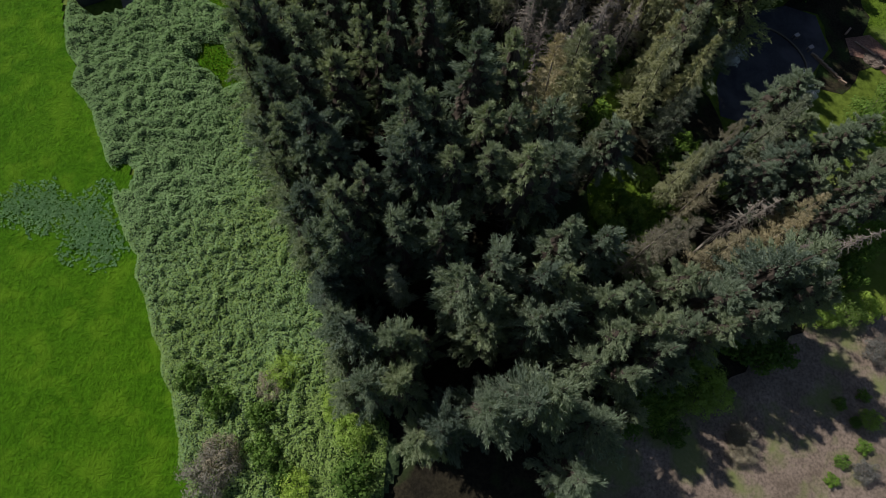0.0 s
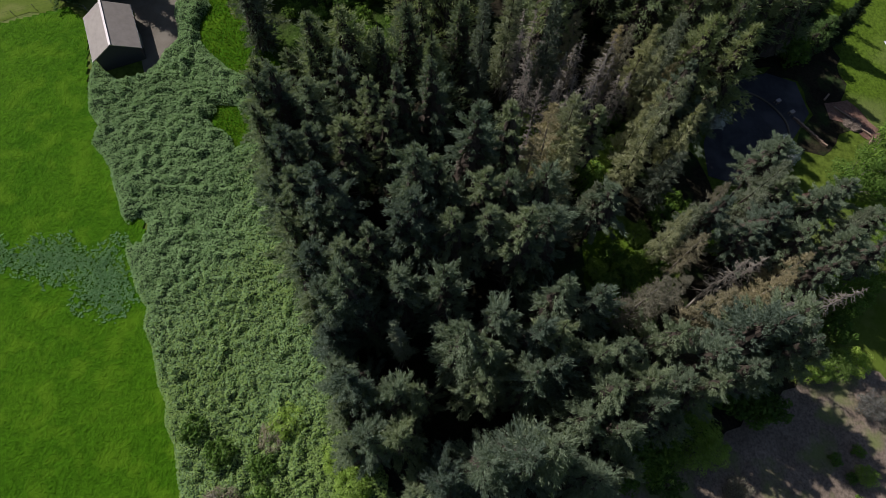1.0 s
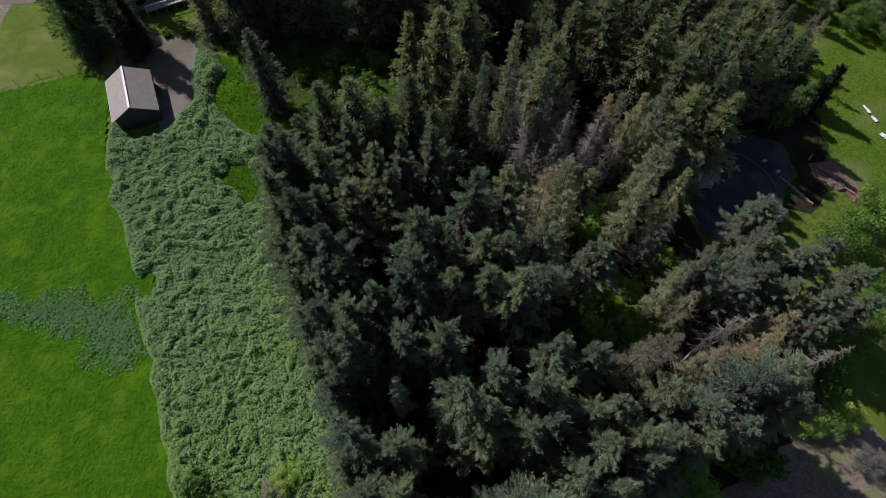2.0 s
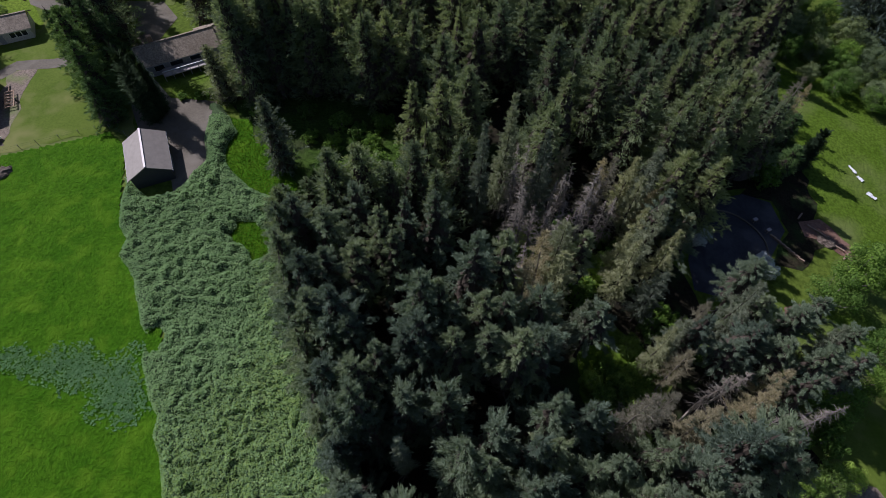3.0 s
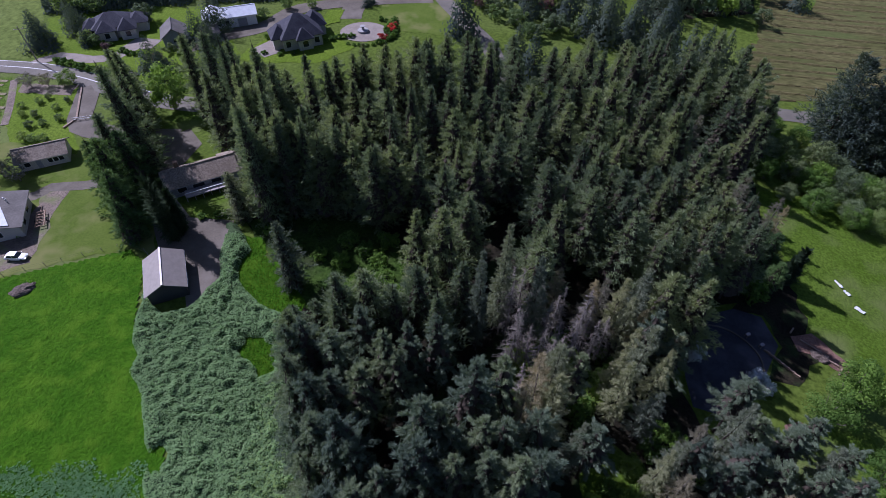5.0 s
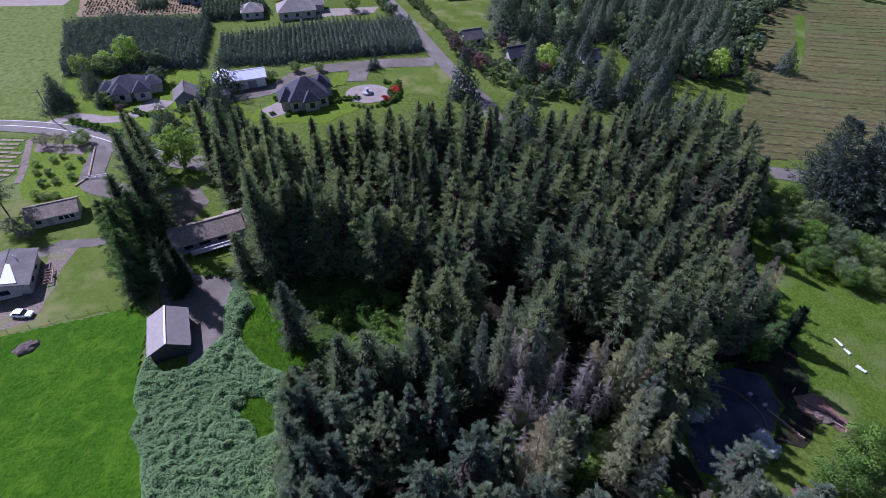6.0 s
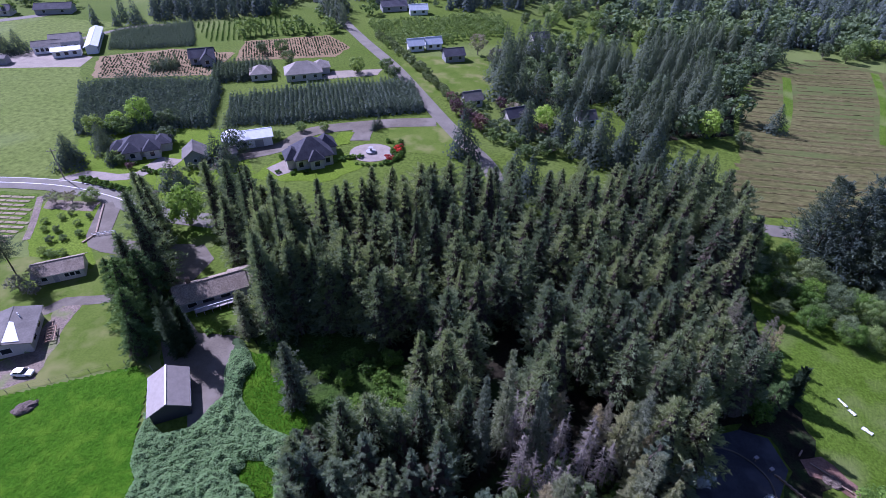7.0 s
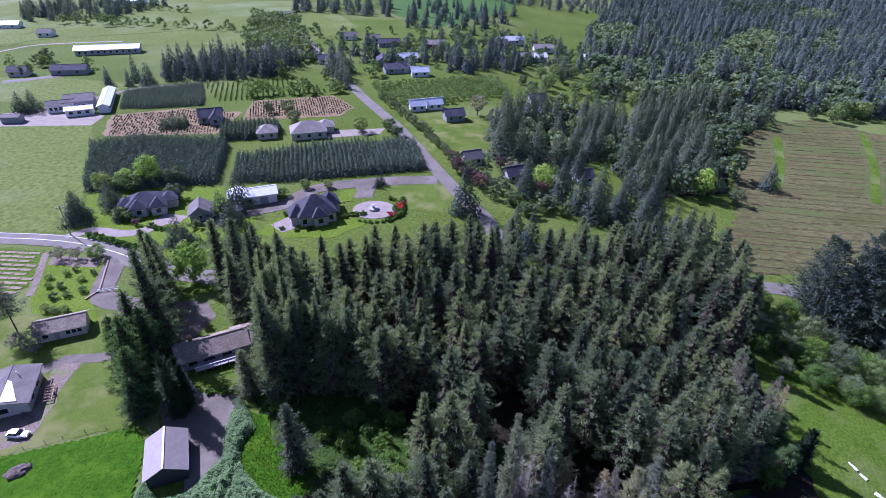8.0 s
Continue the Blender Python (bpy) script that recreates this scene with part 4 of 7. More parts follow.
BACK_A = [(-43.8, 92.8), (-40.7, 92.0), (-36.2, 92.3), (-33.5, 94.8), (-28.4, 93.0), (-27.9, 97.2), (-24.4, 97.6), (-22.4, 97.3), (-18.4, 98.1), (-15.4, 97.3), (-12.3, 100.6), (-10.0, 99.2), (-5.9, 102.5), (-0.2, 104.5), (4.2, 104.3), (-37.2, 87.9), (-30.2, 86.4), (-23.1, 89.1), (-18.3, 93.8), (-14.8, 93.1), (-9.6, 97.0), (-6.1, 96.3), (-1.6, 99.4), (3.0, 100.2), (8.9, 100.4), (18.2, 98.4), (20.3, 96.9), (24.1, 107.5), (25.9, 103.2), (30.2, 107.0), (35.4, 112.9), (39.6, 113.4), (40.5, 107.9), (46.9, 114.8), (52.9, 116.7), (-37.9, 80.0), (-31.5, 76.0), (-27.8, 77.2), (-23.5, 75.8), (-18.8, 83.5), (-15.6, 82.8), (-11.6, 84.2), (-7.3, 82.8), (-4.4, 87.0), (-2.2, 85.4), (1.0, 84.0)]
BACK_B = [(4.1, 86.5), (10.7, 90.0), (13.9, 88.8), (18.4, 90.0), (22.7, 89.2), (26.5, 92.4), (30.6, 95.7), (34.8, 99.1), (38.7, 100.3), (39.5, 94.1), (42.6, 95.0), (-34.2, 71.6), (-29.2, 71.2), (-25.4, 71.5), (-20.8, 72.7), (-18.0, 73.0), (-13.4, 75.0), (-9.6, 75.5), (-2.8, 77.1), (1.1, 76.9), (5.1, 79.3), (9.1, 78.4), (12.4, 82.7), (16.5, 81.9), (23.0, 83.7), (25.6, 80.9), (31.3, 87.8), (34.3, 86.8), (37.8, 87.8), (39.7, 86.4), (-15.5, 66.2), (-12.4, 67.4), (-8.7, 67.7), (1.3, 69.1), (-1.6, 71.6), (4.1, 72.6), (7.9, 73.3), (18.4, 72.6), (12.3, 68.2), (21.4, 73.3), (26.1, 77.6), (30.4, 78.7), (34.8, 79.9), (38.8, 76.1)]
BACK_C = [(-3.8, 62.8), (-0.2, 58.2), (12.1, 65.4), (15.6, 64.8), (19.5, 67.0), (22.7, 69.1), (25.0, 66.9), (29.6, 70.8), (34.8, 72.1), (39.0, 73.1), (39.7, 66.2), (-7.2, 53.8), (-3.2, 53.2), (0.7, 54.8), (10.4, 54.1), (14.1, 58.2), (18.8, 61.6), (22.9, 60.0), (26.4, 64.6), (31.6, 67.1), (10.6, 50.9), (13.9, 49.5), (18.1, 51.2), (24.2, 57.9), (28.1, 53.2), (33.1, 56.4), (36.0, 57.5), (-0.1, 45.4), (-4.9, 45.8), (-15.8, 41.2), (-12.3, 41.5), (-8.6, 40.1), (-6.1, 42.9), (-15.7, 37.8), (-20.3, 35.8), (-2.9, 39.0), (20.4, 46.8), (28.2, 47.3), (33.0, 51.0), (37.5, 60.5), (42.0, 63.0), (45.5, 66.5), (49.0, 69.5), (33.5, 47.5), (43.0, 69.0), (47.0, 78.0), (51.0, 75.0), (53.0, 83.0), (49.0, 88.0), (55.0, 92.0), (52.0, 98.0), (57.0, 102.0), (39.0, 58.5), (46.5, 61.5), (30.5, 59.0), (35.0, 63.5), (41.0, 66.0), (30.0, 55.5), (33.5, 53.5), (44.0, 59.5)]
set_out(near_kinds, NEAR_A + [p for p in NEAR_C if p[1] > 16], rt)
set_out(low_kinds, [p for p in NEAR_C if p[1] <= 16], rt)
set_out(low_kinds, NEAR_B + EDGE, rt)
set_out(low_kinds, [(-21.6, 37.0, 13.5), (-21.8, 40.0, 12.0), (-19.0, 40.0, 13.5), (-16.5, 41.8, 13.5), (-12.8, 42.6, 13.5), (-9.3, 42.6, 14.0)], rt)
# Extra firs, added to throw shade on the dirt yard.
set_out(low_kinds, [(12.5, 4.0, 15.0), (14.5, 6.5, 16.0), (18.0, 7.5, 15.0), (11.0, 0.5, 13.0), (19.5, 5.5, 13.5), (16.0, 3.5, 14.5), (24.5, 8.0, 15.0), (28.5, 9.5, 14.5), (32.0, 10.5, 14.5), (35.5, 12.0, 13.0), (13.5, -1.0, 12.5), (12.0, -5.0, 11.5), (17.5, 0.5, 9.0), (22.0, 4.5, 9.5)], rt)
set_out(olive_kinds, OLIVE + PALE, rt)
set_out(brown_kinds, BROWN, rt)
set_out(spire_kinds, SPIRE, rt)
DEAD_WOOD = [(4, 41), (7.5, 36.5), (12, 34), (22, 35.5), (27, 42), (26, 50), (18, 52.5), (7, 50)]
HOLLOW = [(-0.4, 64.9), (8.4, 68.5), (13.1, 64.0), (12.4, 56.8), (5.1, 52.3), (0.3, 54.8)]
def open_place(p):
    """True outside the thin stretch of dead trees and the dark hollow in the wood."""
    return not inside(p[0], p[1], DEAD_WOOD) and not inside(p[0], p[1], HOLLOW)


def stature(x, y):
    if x < -18 and y > 88:
        return 0.92
    return 0.66 if x > 42 and 66 < y < 90 else 1.0


back = [p for p in BACK_A + BACK_B + BACK_C if open_place(p)]
set_out(mid_kinds, [(x, y, (17.5 + rt.uniform(-1.5, 1.2)) * stature(x, y)) for x, y in back], rt)
WOOD = [(-40, 68), (-43, 94), (-20, 97), (20, 103), (56, 116), (58, 100), (50, 84), (46, 62), (36, 59), (30, 48), (12, 48), (-2, 62), (-16, 71)]
known = [(x, y) for x, y in back] + [(x, y) for x, y, _ in NEAR_C + OLIVE + BROWN + SPIRE]
UNDER = ([(x, y, rt.uniform(12, 16.5) * stature(x, y)) for x, y in scatter(WOOD, 5.0, rt, 900, known) if open_place((x, y))])
set_out(mid_kinds, [(x, y, rt.uniform(11, 15)) for x, y in scatter([(-26, 105), (-14, 106), (20, 112.5), (44, 119), (38, 125), (8, 118), (-12, 113), (-26, 110)], 5.2, rt)], rt)

set_out(mid_kinds, [(44, 121, 17.5), (49, 119, 18), (55, 121, 19), (60, 118, 18.5), (57, 112, 18), (62, 111, 18), (59, 106, 18.5), (51, 112, 17.5), (54, 107, 18), (48, 106, 17.5), (64, 116, 17), (40, 117, 17), (63, 104, 15), (61, 99, 15)], rt)

# the firs at the western edge, by the yard and lane
tall_kinds = [(conifer("large_fir", "tall dense dark fir beside the yard", "fir tree", 190 + i, 24.0, 5.0, "fir_back", base=0.05, whorls=34, per=7, tufts=9, blades=6, size=0.56, power=0.8, blunt=0.15, wide=0.17, core=0.4), 24.0) for i in range(2)]
set_out(tall_kinds, [(-34.6, 66.2, 23.5), (-37.8, 71.0, 21.0), (-43.5, 84.9, 23.0), (-50.2, 91.5, 22.0), (-56.4, 96.0, 19.5), (-49.3, 86.5, 17.0), (-37.5, 76.0, 21.0), (-35.5, 82.5, 20.0),
                     (-47.5, 95.5, 19.0), (-62.0, 78.5, 22.5), (-66.0, 86.5, 19.0), (-69.5, 93.0, 17.0), (-74.0, 97.5, 15.0), (-65.5, 75.5, 15.0), (-33.0, 73.0, 22.0), (-36.0, 79.0, 22.0), (-31.0, 68.5, 19.0), (-39.5, 79.5, 23.0), (-39.5, 87.0, 22.0), (-28.0, 74.0, 19.0), (-25.0, 69.5, 17.0), (-34.5, 67.5, 20.0), (-31.0, 70.0, 20.0), (-27.5, 70.5, 19.0), (-22.0, 70.5, 18.0), (-19.0, 69.0, 17.0), (-15.5, 67.5, 17.0)], rt)
cedar_kinds = [(conifer("cedar_tree", "broad dark green cedar with drooping sprays", "cedar tree", 200 + i, 14.0, 4.8, "cedar", base=0.03, whorls=22, per=8, tufts=11, blades=9, size=0.42, power=0.65, blunt=0.35, wide=0.16, hang=0.3, lift=0.6, core=0.4), 14.0) for i in range(2)]
set_out(cedar_kinds, [(-62.5, 68.5, 14.5), (-59.0, 63.8, 12.5), (-67.0, 72.5, 11.5), (-57.5, 60.5, 8.5), (-60.5, 72.0, 14.0)], rt)
set_out(cedar_kinds, [(53.5, 63.0, 7.0), (54.0, 68.5, 8.5)], rt)
lone_kinds = [(conifer("spruce_tree", "grey-green spruce standing alone in the clearing", "spruce tree", 175, 14.0, 3.0, "spruce", base=0.04, whorls=24, per=7, tufts=8, blades=8, size=0.42, power=0.75, blunt=0.25, wide=0.16, core=0.4), 14.0)]
set_out(lone_kinds, [(-27.3, 52.4, 14.2), (-40.3, 67.0, 10.5)], rt)
cyp_kinds = [(conifer("cypress_tree", "dark narrow columnar cypress", "cypress tree", 210, 12.0, 1.9, "cypress", base=0.02, whorls=34, per=9, twigs=5, power=0.5, blunt=0.4, width=0.3, stubs=False, lift=1.5), 12.0)]
set_out(cyp_kinds, [(-50.9, 61.4, 12.5), (-49.6, 62.8, 9.5), (-50.6, 63.8, 10.5), (57.8, 65.6, 8.5), (56.4, 64.6, 6.0)], rt)

snag_kinds = [(snag(220 + i, 16.0), 16.0) for i in range(3)]
set_out(snag_kinds, [(6.6, 38.5, 17.5), (10.5, 37.5, 16.0), (12.5, 37.0, 15.0), (16.2, 43.5, 17.0), (9.2, 40.2, 12.0), (29.5, 19.8, 14.0), (34.5, 16.5, 14.5), (39.5, 17.5, 16.0), (8.0, 34.0, 13.0), (32.5, 21.5, 12.0)] + DEAD, rt)
small_kinds = [(conifer("fir_sapling", "young open-branched fir in a dark gap", "fir tree", 230, 15.5, 1.7, "spruce", base=0.3, whorls=16, per=5, twigs=7, power=0.8, sparse=0.1), 15.5)]
set_out(small_kinds, [(-4.4, 9.8, 15.7)], rt)

# right-hand firs across the meadow
far_kinds = [(conifer("large_fir", "large dark fir beyond the meadow", "fir tree", 240 + i, 19.0, rc, "fir_far_hazed", base=0.06, whorls=26, per=8, tufts=8, blades=6, size=0.62, power=0.8, blunt=0.3, wide=0.18, stubs=False), 19.0) for i, rc in enumerate((5.2, 5.8, 4.8))]
set_out(far_kinds, [(84, 112, 22), (88, 108, 23), (93, 113, 25), (99, 112, 25), (91, 104, 21), (106, 112, 24), (98, 104, 23), (104, 106, 23), (112, 108, 25), (86, 118, 20), (118, 112, 25), (96, 97, 12), (104, 98, 13), (112, 100, 14)], rt)
leaf_kinds = [(broadleaf("alder_tree", "round grey-green leafy tree at the meadow edge", "leafy tree", 250 + i, 7.0, 3.2, mt, clumps=32, per=170, size=0.13, low=0.05), 7.0) for i, mt in enumerate(("leaf_soft", "leaf_dull", "leaf"))]
bright_kinds = [(broadleaf("maple_tree", "bright green leafy maple", "leafy tree", 255 + i, 8.0, 3.4, "leaf", clumps=32, per=150, size=0.14, low=0.12), 8.0) for i in range(2)]
set_out(leaf_kinds, [(74, 89, 5.0), (78, 84.5, 5.5), (82, 82.5, 5.5), (86, 80.5, 5.0), (91, 79, 5.5), (70, 97, 5.0), (75, 95, 6.0), (80, 93, 7.0), (86, 90, 7.0), (92, 87, 7.0), (66, 104, 5.0), (71, 104, 6.0), (77, 102, 7.0)], rt)
BELT = [(61, 96), (66, 90), (74, 85), (96, 75), (108, 84), (112, 98), (90, 100), (76, 112), (70, 122), (62, 122)]
set_out(leaf_kinds, [(x, y, rt.uniform(2.5, 5.5)) for x, y in scatter(BELT, 5.0, rt)], rt)
set_out(bright_kinds, [(73, 92, 5.0), (68, 112, 4.0), (72, 114, 4.5), (66, 117, 3.5), (57.5, 41.5, 9.5), (60.5, 44.0, 7.0), (53.5, 38.5, 7.0), (63, 22, 6.5), (54, 26, 5.0), (58, 30, 7.0), (48, 22.5, 6.0)], rt)

# ---- undergrowth and broad-leaved bushes by the wood ----
bush_kinds = [(broadleaf("bush", "bright yellow-green leafy bush", "bush", 260 + i, 3.2, 2.0, "leaf_lime", clumps=26, per=110, size=0.1, low=0.05), 3.2) for i in range(2)]
dark_bush = [(broadleaf("bush", "dull green understorey bush", "bush", 265 + i, 3.0, 2.0, "leaf", clumps=22, per=55, size=0.16, low=0.05), 3.0) for i in range(2)]
grey_bush = [(broadleaf("bush", "grey-brown twiggy bush by the field", "bush", 268, 2.6, 1.8, "leaf_grey", clumps=26, per=170, size=0.065, low=0.05), 2.6)]
tuft_at = []
for patch_at, many in ((GRASS_1, 900), (GRASS_2, 420)):
    for x, y in scatter(patch_at, 0.28, rt, 9000)[:many]:
        tuft_at.append((x, y))
blades(tuft_at, 0.3, 8, M["grass_blade"], "long_grass", "long bright grass between brambles and wood", "grass", 0.12, 0.7)
set_out(bush_kinds, [(43.5, 12.5, 2.8), (46.0, 13.5, 3.0), (48.5, 14.0, 2.6), (41.5, 13.0, 2.4), (26.0, 6.5, 3.0), (24.5, 4.5, 2.6), (28.0, 7.0, 2.2), (18.5, 37.0, 2.4), (16.5, 42.5, 2.6), (8.5, 42.5, 2.2), (20.5, 39.5, 2.4)] + [(28.4, 4.4, 3.0), (27.1, 2.4, 2.4), (29.1, 3.0, 2.6), (24.4, 1.7, 2.0), (47.1, 1.5, 1.6), (-8.5, -2.7, 3.0), (-9.8, -0.5, 2.4), (-15.7, 2.9, 2.4), (-13.2, -7.6, 3.0)], rt)
set_out(dark_bush, [(21.5, 3.5, 3.2), (19.0, 4.5, 3.0), (22.5, 1.5, 2.4), (17.5, 1.0, 2.8), (20.5, 20.5, 2.6), (22.5, 22.5, 2.2), (24.5, 24.0, 2.0), (19.5, 24.5, 2.4), (27.5, 33.0, 2.6), (30.0, 31.5, 2.4), (26.0, 30.5, 2.2), (17.0, 31.5, 3.0), (13.2, 41.5, 3.0), (20.7, 21.7, 2.6), (22.5, 18.4, 2.8), (19.6, 16.5, 2.4), (22.9, 15.5, 2.6), (18.4, 20.0, 2.2), (24.2, 20.8, 2.0), (10.5, 52.0, 2.0), (14.0, 40.5, 2.2), (11.5, 40.0, 2.0),
                    (16.5, 34.5, 3.4), (31.0, 8.5, 2.4), (37.0, 14.0, 2.2), (44.0, 3.0, 0.9), (45.5, 1.0, 0.8), (47.0, 4.0, 0.9), (46.0, -1.5, 1.0), (43.0, -3.0, 1.1), (41.5, -5.0, 1.0), (-20.5, 57.0, 2.6), (-17.0, 60.0, 2.4), (-9.5, 57.0, 2.4), (-13.0, 54.5, 2.2), (-14.5, 58.0, 2.4), (-17.5, 53.0, 1.8), (-22.0, 52.5, 1.6), (-11.0, 51.5, 2.4), (-24.5, 58.5, 1.8), (-29.0, 60.5, 1.8), (-20.0, 62.0, 2.2), (-13.5, 62.5, 2.2), (-26.0, 64.5, 2.0), (-34.0, 63.5, 1.8), (33.0, 27.5, 2.6), (46.5, 62.5, 4.0), (50.0, 60.5, 4.0), (43.0, 18.5, 3.0), (47.0, 18.0, 3.2), (9, 39, 2.4), (13, 39.5, 2.6), (17, 40.5, 2.4), (20, 44, 2.6), (15, 46, 2.4), (11, 46, 2.4), (22.5, 42, 2.6), (18, 48, 2.6)] + [(18.3, 2.6, 2.6), (20.1, 1.8, 2.8), (21.9, 0.6, 2.6), (23.3, 2.7, 3.0), (19.2, 0.0, 2.2), (23.6, -0.7, 2.2), (25.8, 6.1, 3.0), (22.2, 5.4, 3.0), (34.6, 7.2, 3.0), (36.5, 7.9, 3.0), (33.0, 7.9, 2.6), (-16.6, -4.8, 2.6), (-22.0, -0.4, 2.6), (-17.6, -1.4, 2.4), (-25.0, 1.7, 2.6), (-7.9, -6.5, 3.2), (-14.8, -6.8, 2.4)], rt)
set_out(grey_bush, [(-20.5, -5.5, 3.2), (31.5, -1.0, 2.0), (49.5, 9.0, 2.6)] + [(31.4, -2.6, 1.8), (45.4, -4.0, 1.6), (-21.2, -6.8, 3.6), (-17.0, 1.5, 1.8)], rt)
blossom = [(broadleaf("flowering_shrub", "shrub covered in white blossom", "shrub", 270, 2.6, 1.4, "blossom", clumps=26, per=70, size=0.12, low=0.05), 2.6)]
set_out(blossom, [(35.8, 46.8, 3.0), (45.0, 43.5, 2.8), (46.2, 42.2, 2.2)], rt)
# slender firs and bright bushes in the gap where the light falls in
rg = random.Random(77)
set_out(olive_kinds, [(14.2, 26.8, 13.0), (24.0, 24.9, 12.5)], rg)
set_out(bush_kinds, [(20.9, 22.4, 2.4), (19.0, 20.8, 2.2), (21.8, 19.9, 2.6), (23.0, 24.2, 2.0), (17.4, 22.4, 2.0), (22.8, 27.6, 2.2)], rg)
for kinds in (olive_kinds, brown_kinds, snag_kinds, small_kinds, tall_kinds, cedar_kinds, cyp_kinds, spire_kinds, lone_kinds, near_kinds, low_kinds, mid_kinds, bush_kinds, dark_bush, grey_bush, blossom):
    for src, _ in kinds:
        park(src)

# ---- the bramble bank between field and wood ----
BANK = [(-51.2, 49.0), (-49.6, 47.4), (-49.2, 42.5), (-45.8, 35.5), (-41, 27.5), (-38.7, 23.6), (-37.2, 21), (-36.6, 18.5), (-34.2, 14), (-31.5, 7.8), (-27.4, 0), (-24, -8.3), (-20, -18), (-6, -14), (-3.5, -4),
        (-6.6, 1), (-9.8, 11.2), (-15, 20), (-20, 30), (-23.5, 36), (-25, 42), (-26.5, 46.5), (-30, 47.4), (-35.2, 50.6), (-36.4, 55), (-37.3, 59), (-38.8, 63.5), (-41.6, 66.5), (-43.2, 66), (-42.2, 61), (-41.0, 57.5), (-40.0, 53), (-40.9, 48.8), (-42.6, 46.9), (-46.2, 45.3)]
BANK = wobbled(BANK, 2.0, 0.7)
HOLES = [[(-31.6, 41.6), (-30.2, 42.6), (-28.2, 42.1), (-26.9, 40.2), (-26.6, 37.4), (-28.0, 36.2), (-29.6, 36.9), (-30.2, 38.6), (-31.7, 39.8)], [(-38.6, 24.6), (-36.6, 24.4), (-36.4, 21.6), (-38.3, 21.6)]]
HOLES = [wobbled(h, 0.8, 0.9) for h in HOLES]


def bank_z(x, y):
    g = edge_gap(x, y, BANK)
    for h in HOLES:
        g = min(g, edge_gap(x, y, h))
    rise = min(1.0, g / 1.3) ** 0.6
    wx, wy = x + 0.8 * noise.noise(Vector((x * 0.5, y * 0.5, 8.1))), y + 0.8 * noise.noise(Vector((x * 0.5, y * 0.5, 2.6)))
    swell = noise.noise(Vector((x * 0.16, y * 0.16, 1.7)))
    mound = abs(noise.noise(Vector((wx * 0.6, wy * 0.75, 6.2))))
    clump = abs(noise.noise(Vector((wx * 1.4, wy * 1.5, 4.2))))
    return terr(x) + 0.12 + rise * max(0.15, 0.6 + 0.4 * swell + 1.15 * mound + 0.75 * clump)


bv, bi, bf = [], {}, []
for j in range(200):
    for i in range(120):
        x, y = -52 + i * 0.42, -18.5 + j * 0.42
        if inside(x, y, BANK) and not any(inside(x, y, h) for h in HOLES):
            bi[i, j] = len(bv)
            bv.append((x, y, bank_z(x, y) - 0.12))
for (i, j), a in bi.items():
    q = (bi.get((i + 1, j)), bi.get((i + 1, j + 1)), bi.get((i, j + 1)))
    if None not in q:
        bf.append((a, *q))
bank = thing("bramble_bank", "dense pale green bramble thicket between field and wood", "bramble", kind="stuff")
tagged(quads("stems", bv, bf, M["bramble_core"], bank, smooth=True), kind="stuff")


def bramble_leaves(seed, count, warm):
    rng = random.Random(seed)
    vs, fs = [], []
    for _ in range(count):
        x, y = rng.uniform(-51, -5), rng.uniform(-16, 62.5)
        if not inside(x, y, BANK) or any(inside(x, y, h) for h in HOLES):
            continue
        w = noise.noise(Vector((x * 0.07, y * 0.07, 9))) * 0.9 + (14 - y + (x + 24) * 0.6) * 0.03 - 0.2
        if (w + rng.uniform(-0.6, 0.6) > 0) != warm:
            continue
        z = bank_z(x, y) + rng.uniform(-0.1, 0.16)
        s = rng.uniform(0.06, 0.15)
        a = rng.uniform(0, math.tau)
        lean = rng.uniform(-0.5, 0.8)
        dx, dy = math.cos(a) * s, math.sin(a) * s
        i = len(vs)
        vs += [(x - dx, y - dy, z - lean * s), (x - dy * 0.45, y + dx * 0.45, z + rng.uniform(-0.03, 0.07)), (x + dx, y + dy, z + lean * s - 0.04), (x + dy * 0.45, y - dx * 0.45, z + rng.uniform(-0.03, 0.06))]
        fs.append((i, i + 1, i + 2, i + 3))
    return vs, fs


for warm, mname in ((False, "bramble"), (True, "bramble_warm")):
    lv, lf = bramble_leaves(31, 450000, warm)
    tagged(quads("leaves", lv, lf, M[mname], bank), kind="stuff")


# ---- woods and single trees of the middle distance ----
rf = random.Random(77)
mid_far = [(conifer("conifer", "dark conifer beyond the country road", "conifer", 300 + i, 17.0, rc, "fir_far_hazed", facets=1200, size=0.46, stubs=False), 17.0) for i, rc in enumerate((5.0, 5.6, 4.6))]
far_leaf = [(broadleaf("leafy_tree", "round spring-green leafy garden tree", "leafy tree", 310 + i, 8.0, 3.6, mt, clumps=24, per=60, size=0.3, low=0.06), 8.0) for i, mt in enumerate(("leaf_soft", "leaf_dull", "leaf_soft"))]
far_lime = [(broadleaf("leafy_tree", "bright lime-green tree in fresh leaf", "leafy tree", 320, 8.0, 3.4, "leaf_lime", clumps=30, per=80, size=0.26, low=0.04), 8.0)]
far_wine = [(broadleaf("plum_tree", "small plum tree with wine-red leaves", "leafy tree", 325, 5.0, 2.3, "leaf_wine", clumps=18, per=36, size=0.25, low=0.15), 5.0)]
far_bare = [(broadleaf("bare_tree", "grey tree not yet in leaf", "bare tree", 328, 8.0, 3.4, "leaf_grey", clumps=24, per=26, size=0.3, low=0.2), 8.0)]
shrub = [(broadleaf("shrub", "clipped round green garden shrub", "shrub", 330, 1.6, 1.0, "leaf", clumps=14, per=24, size=0.2, low=0.02), 1.6)]
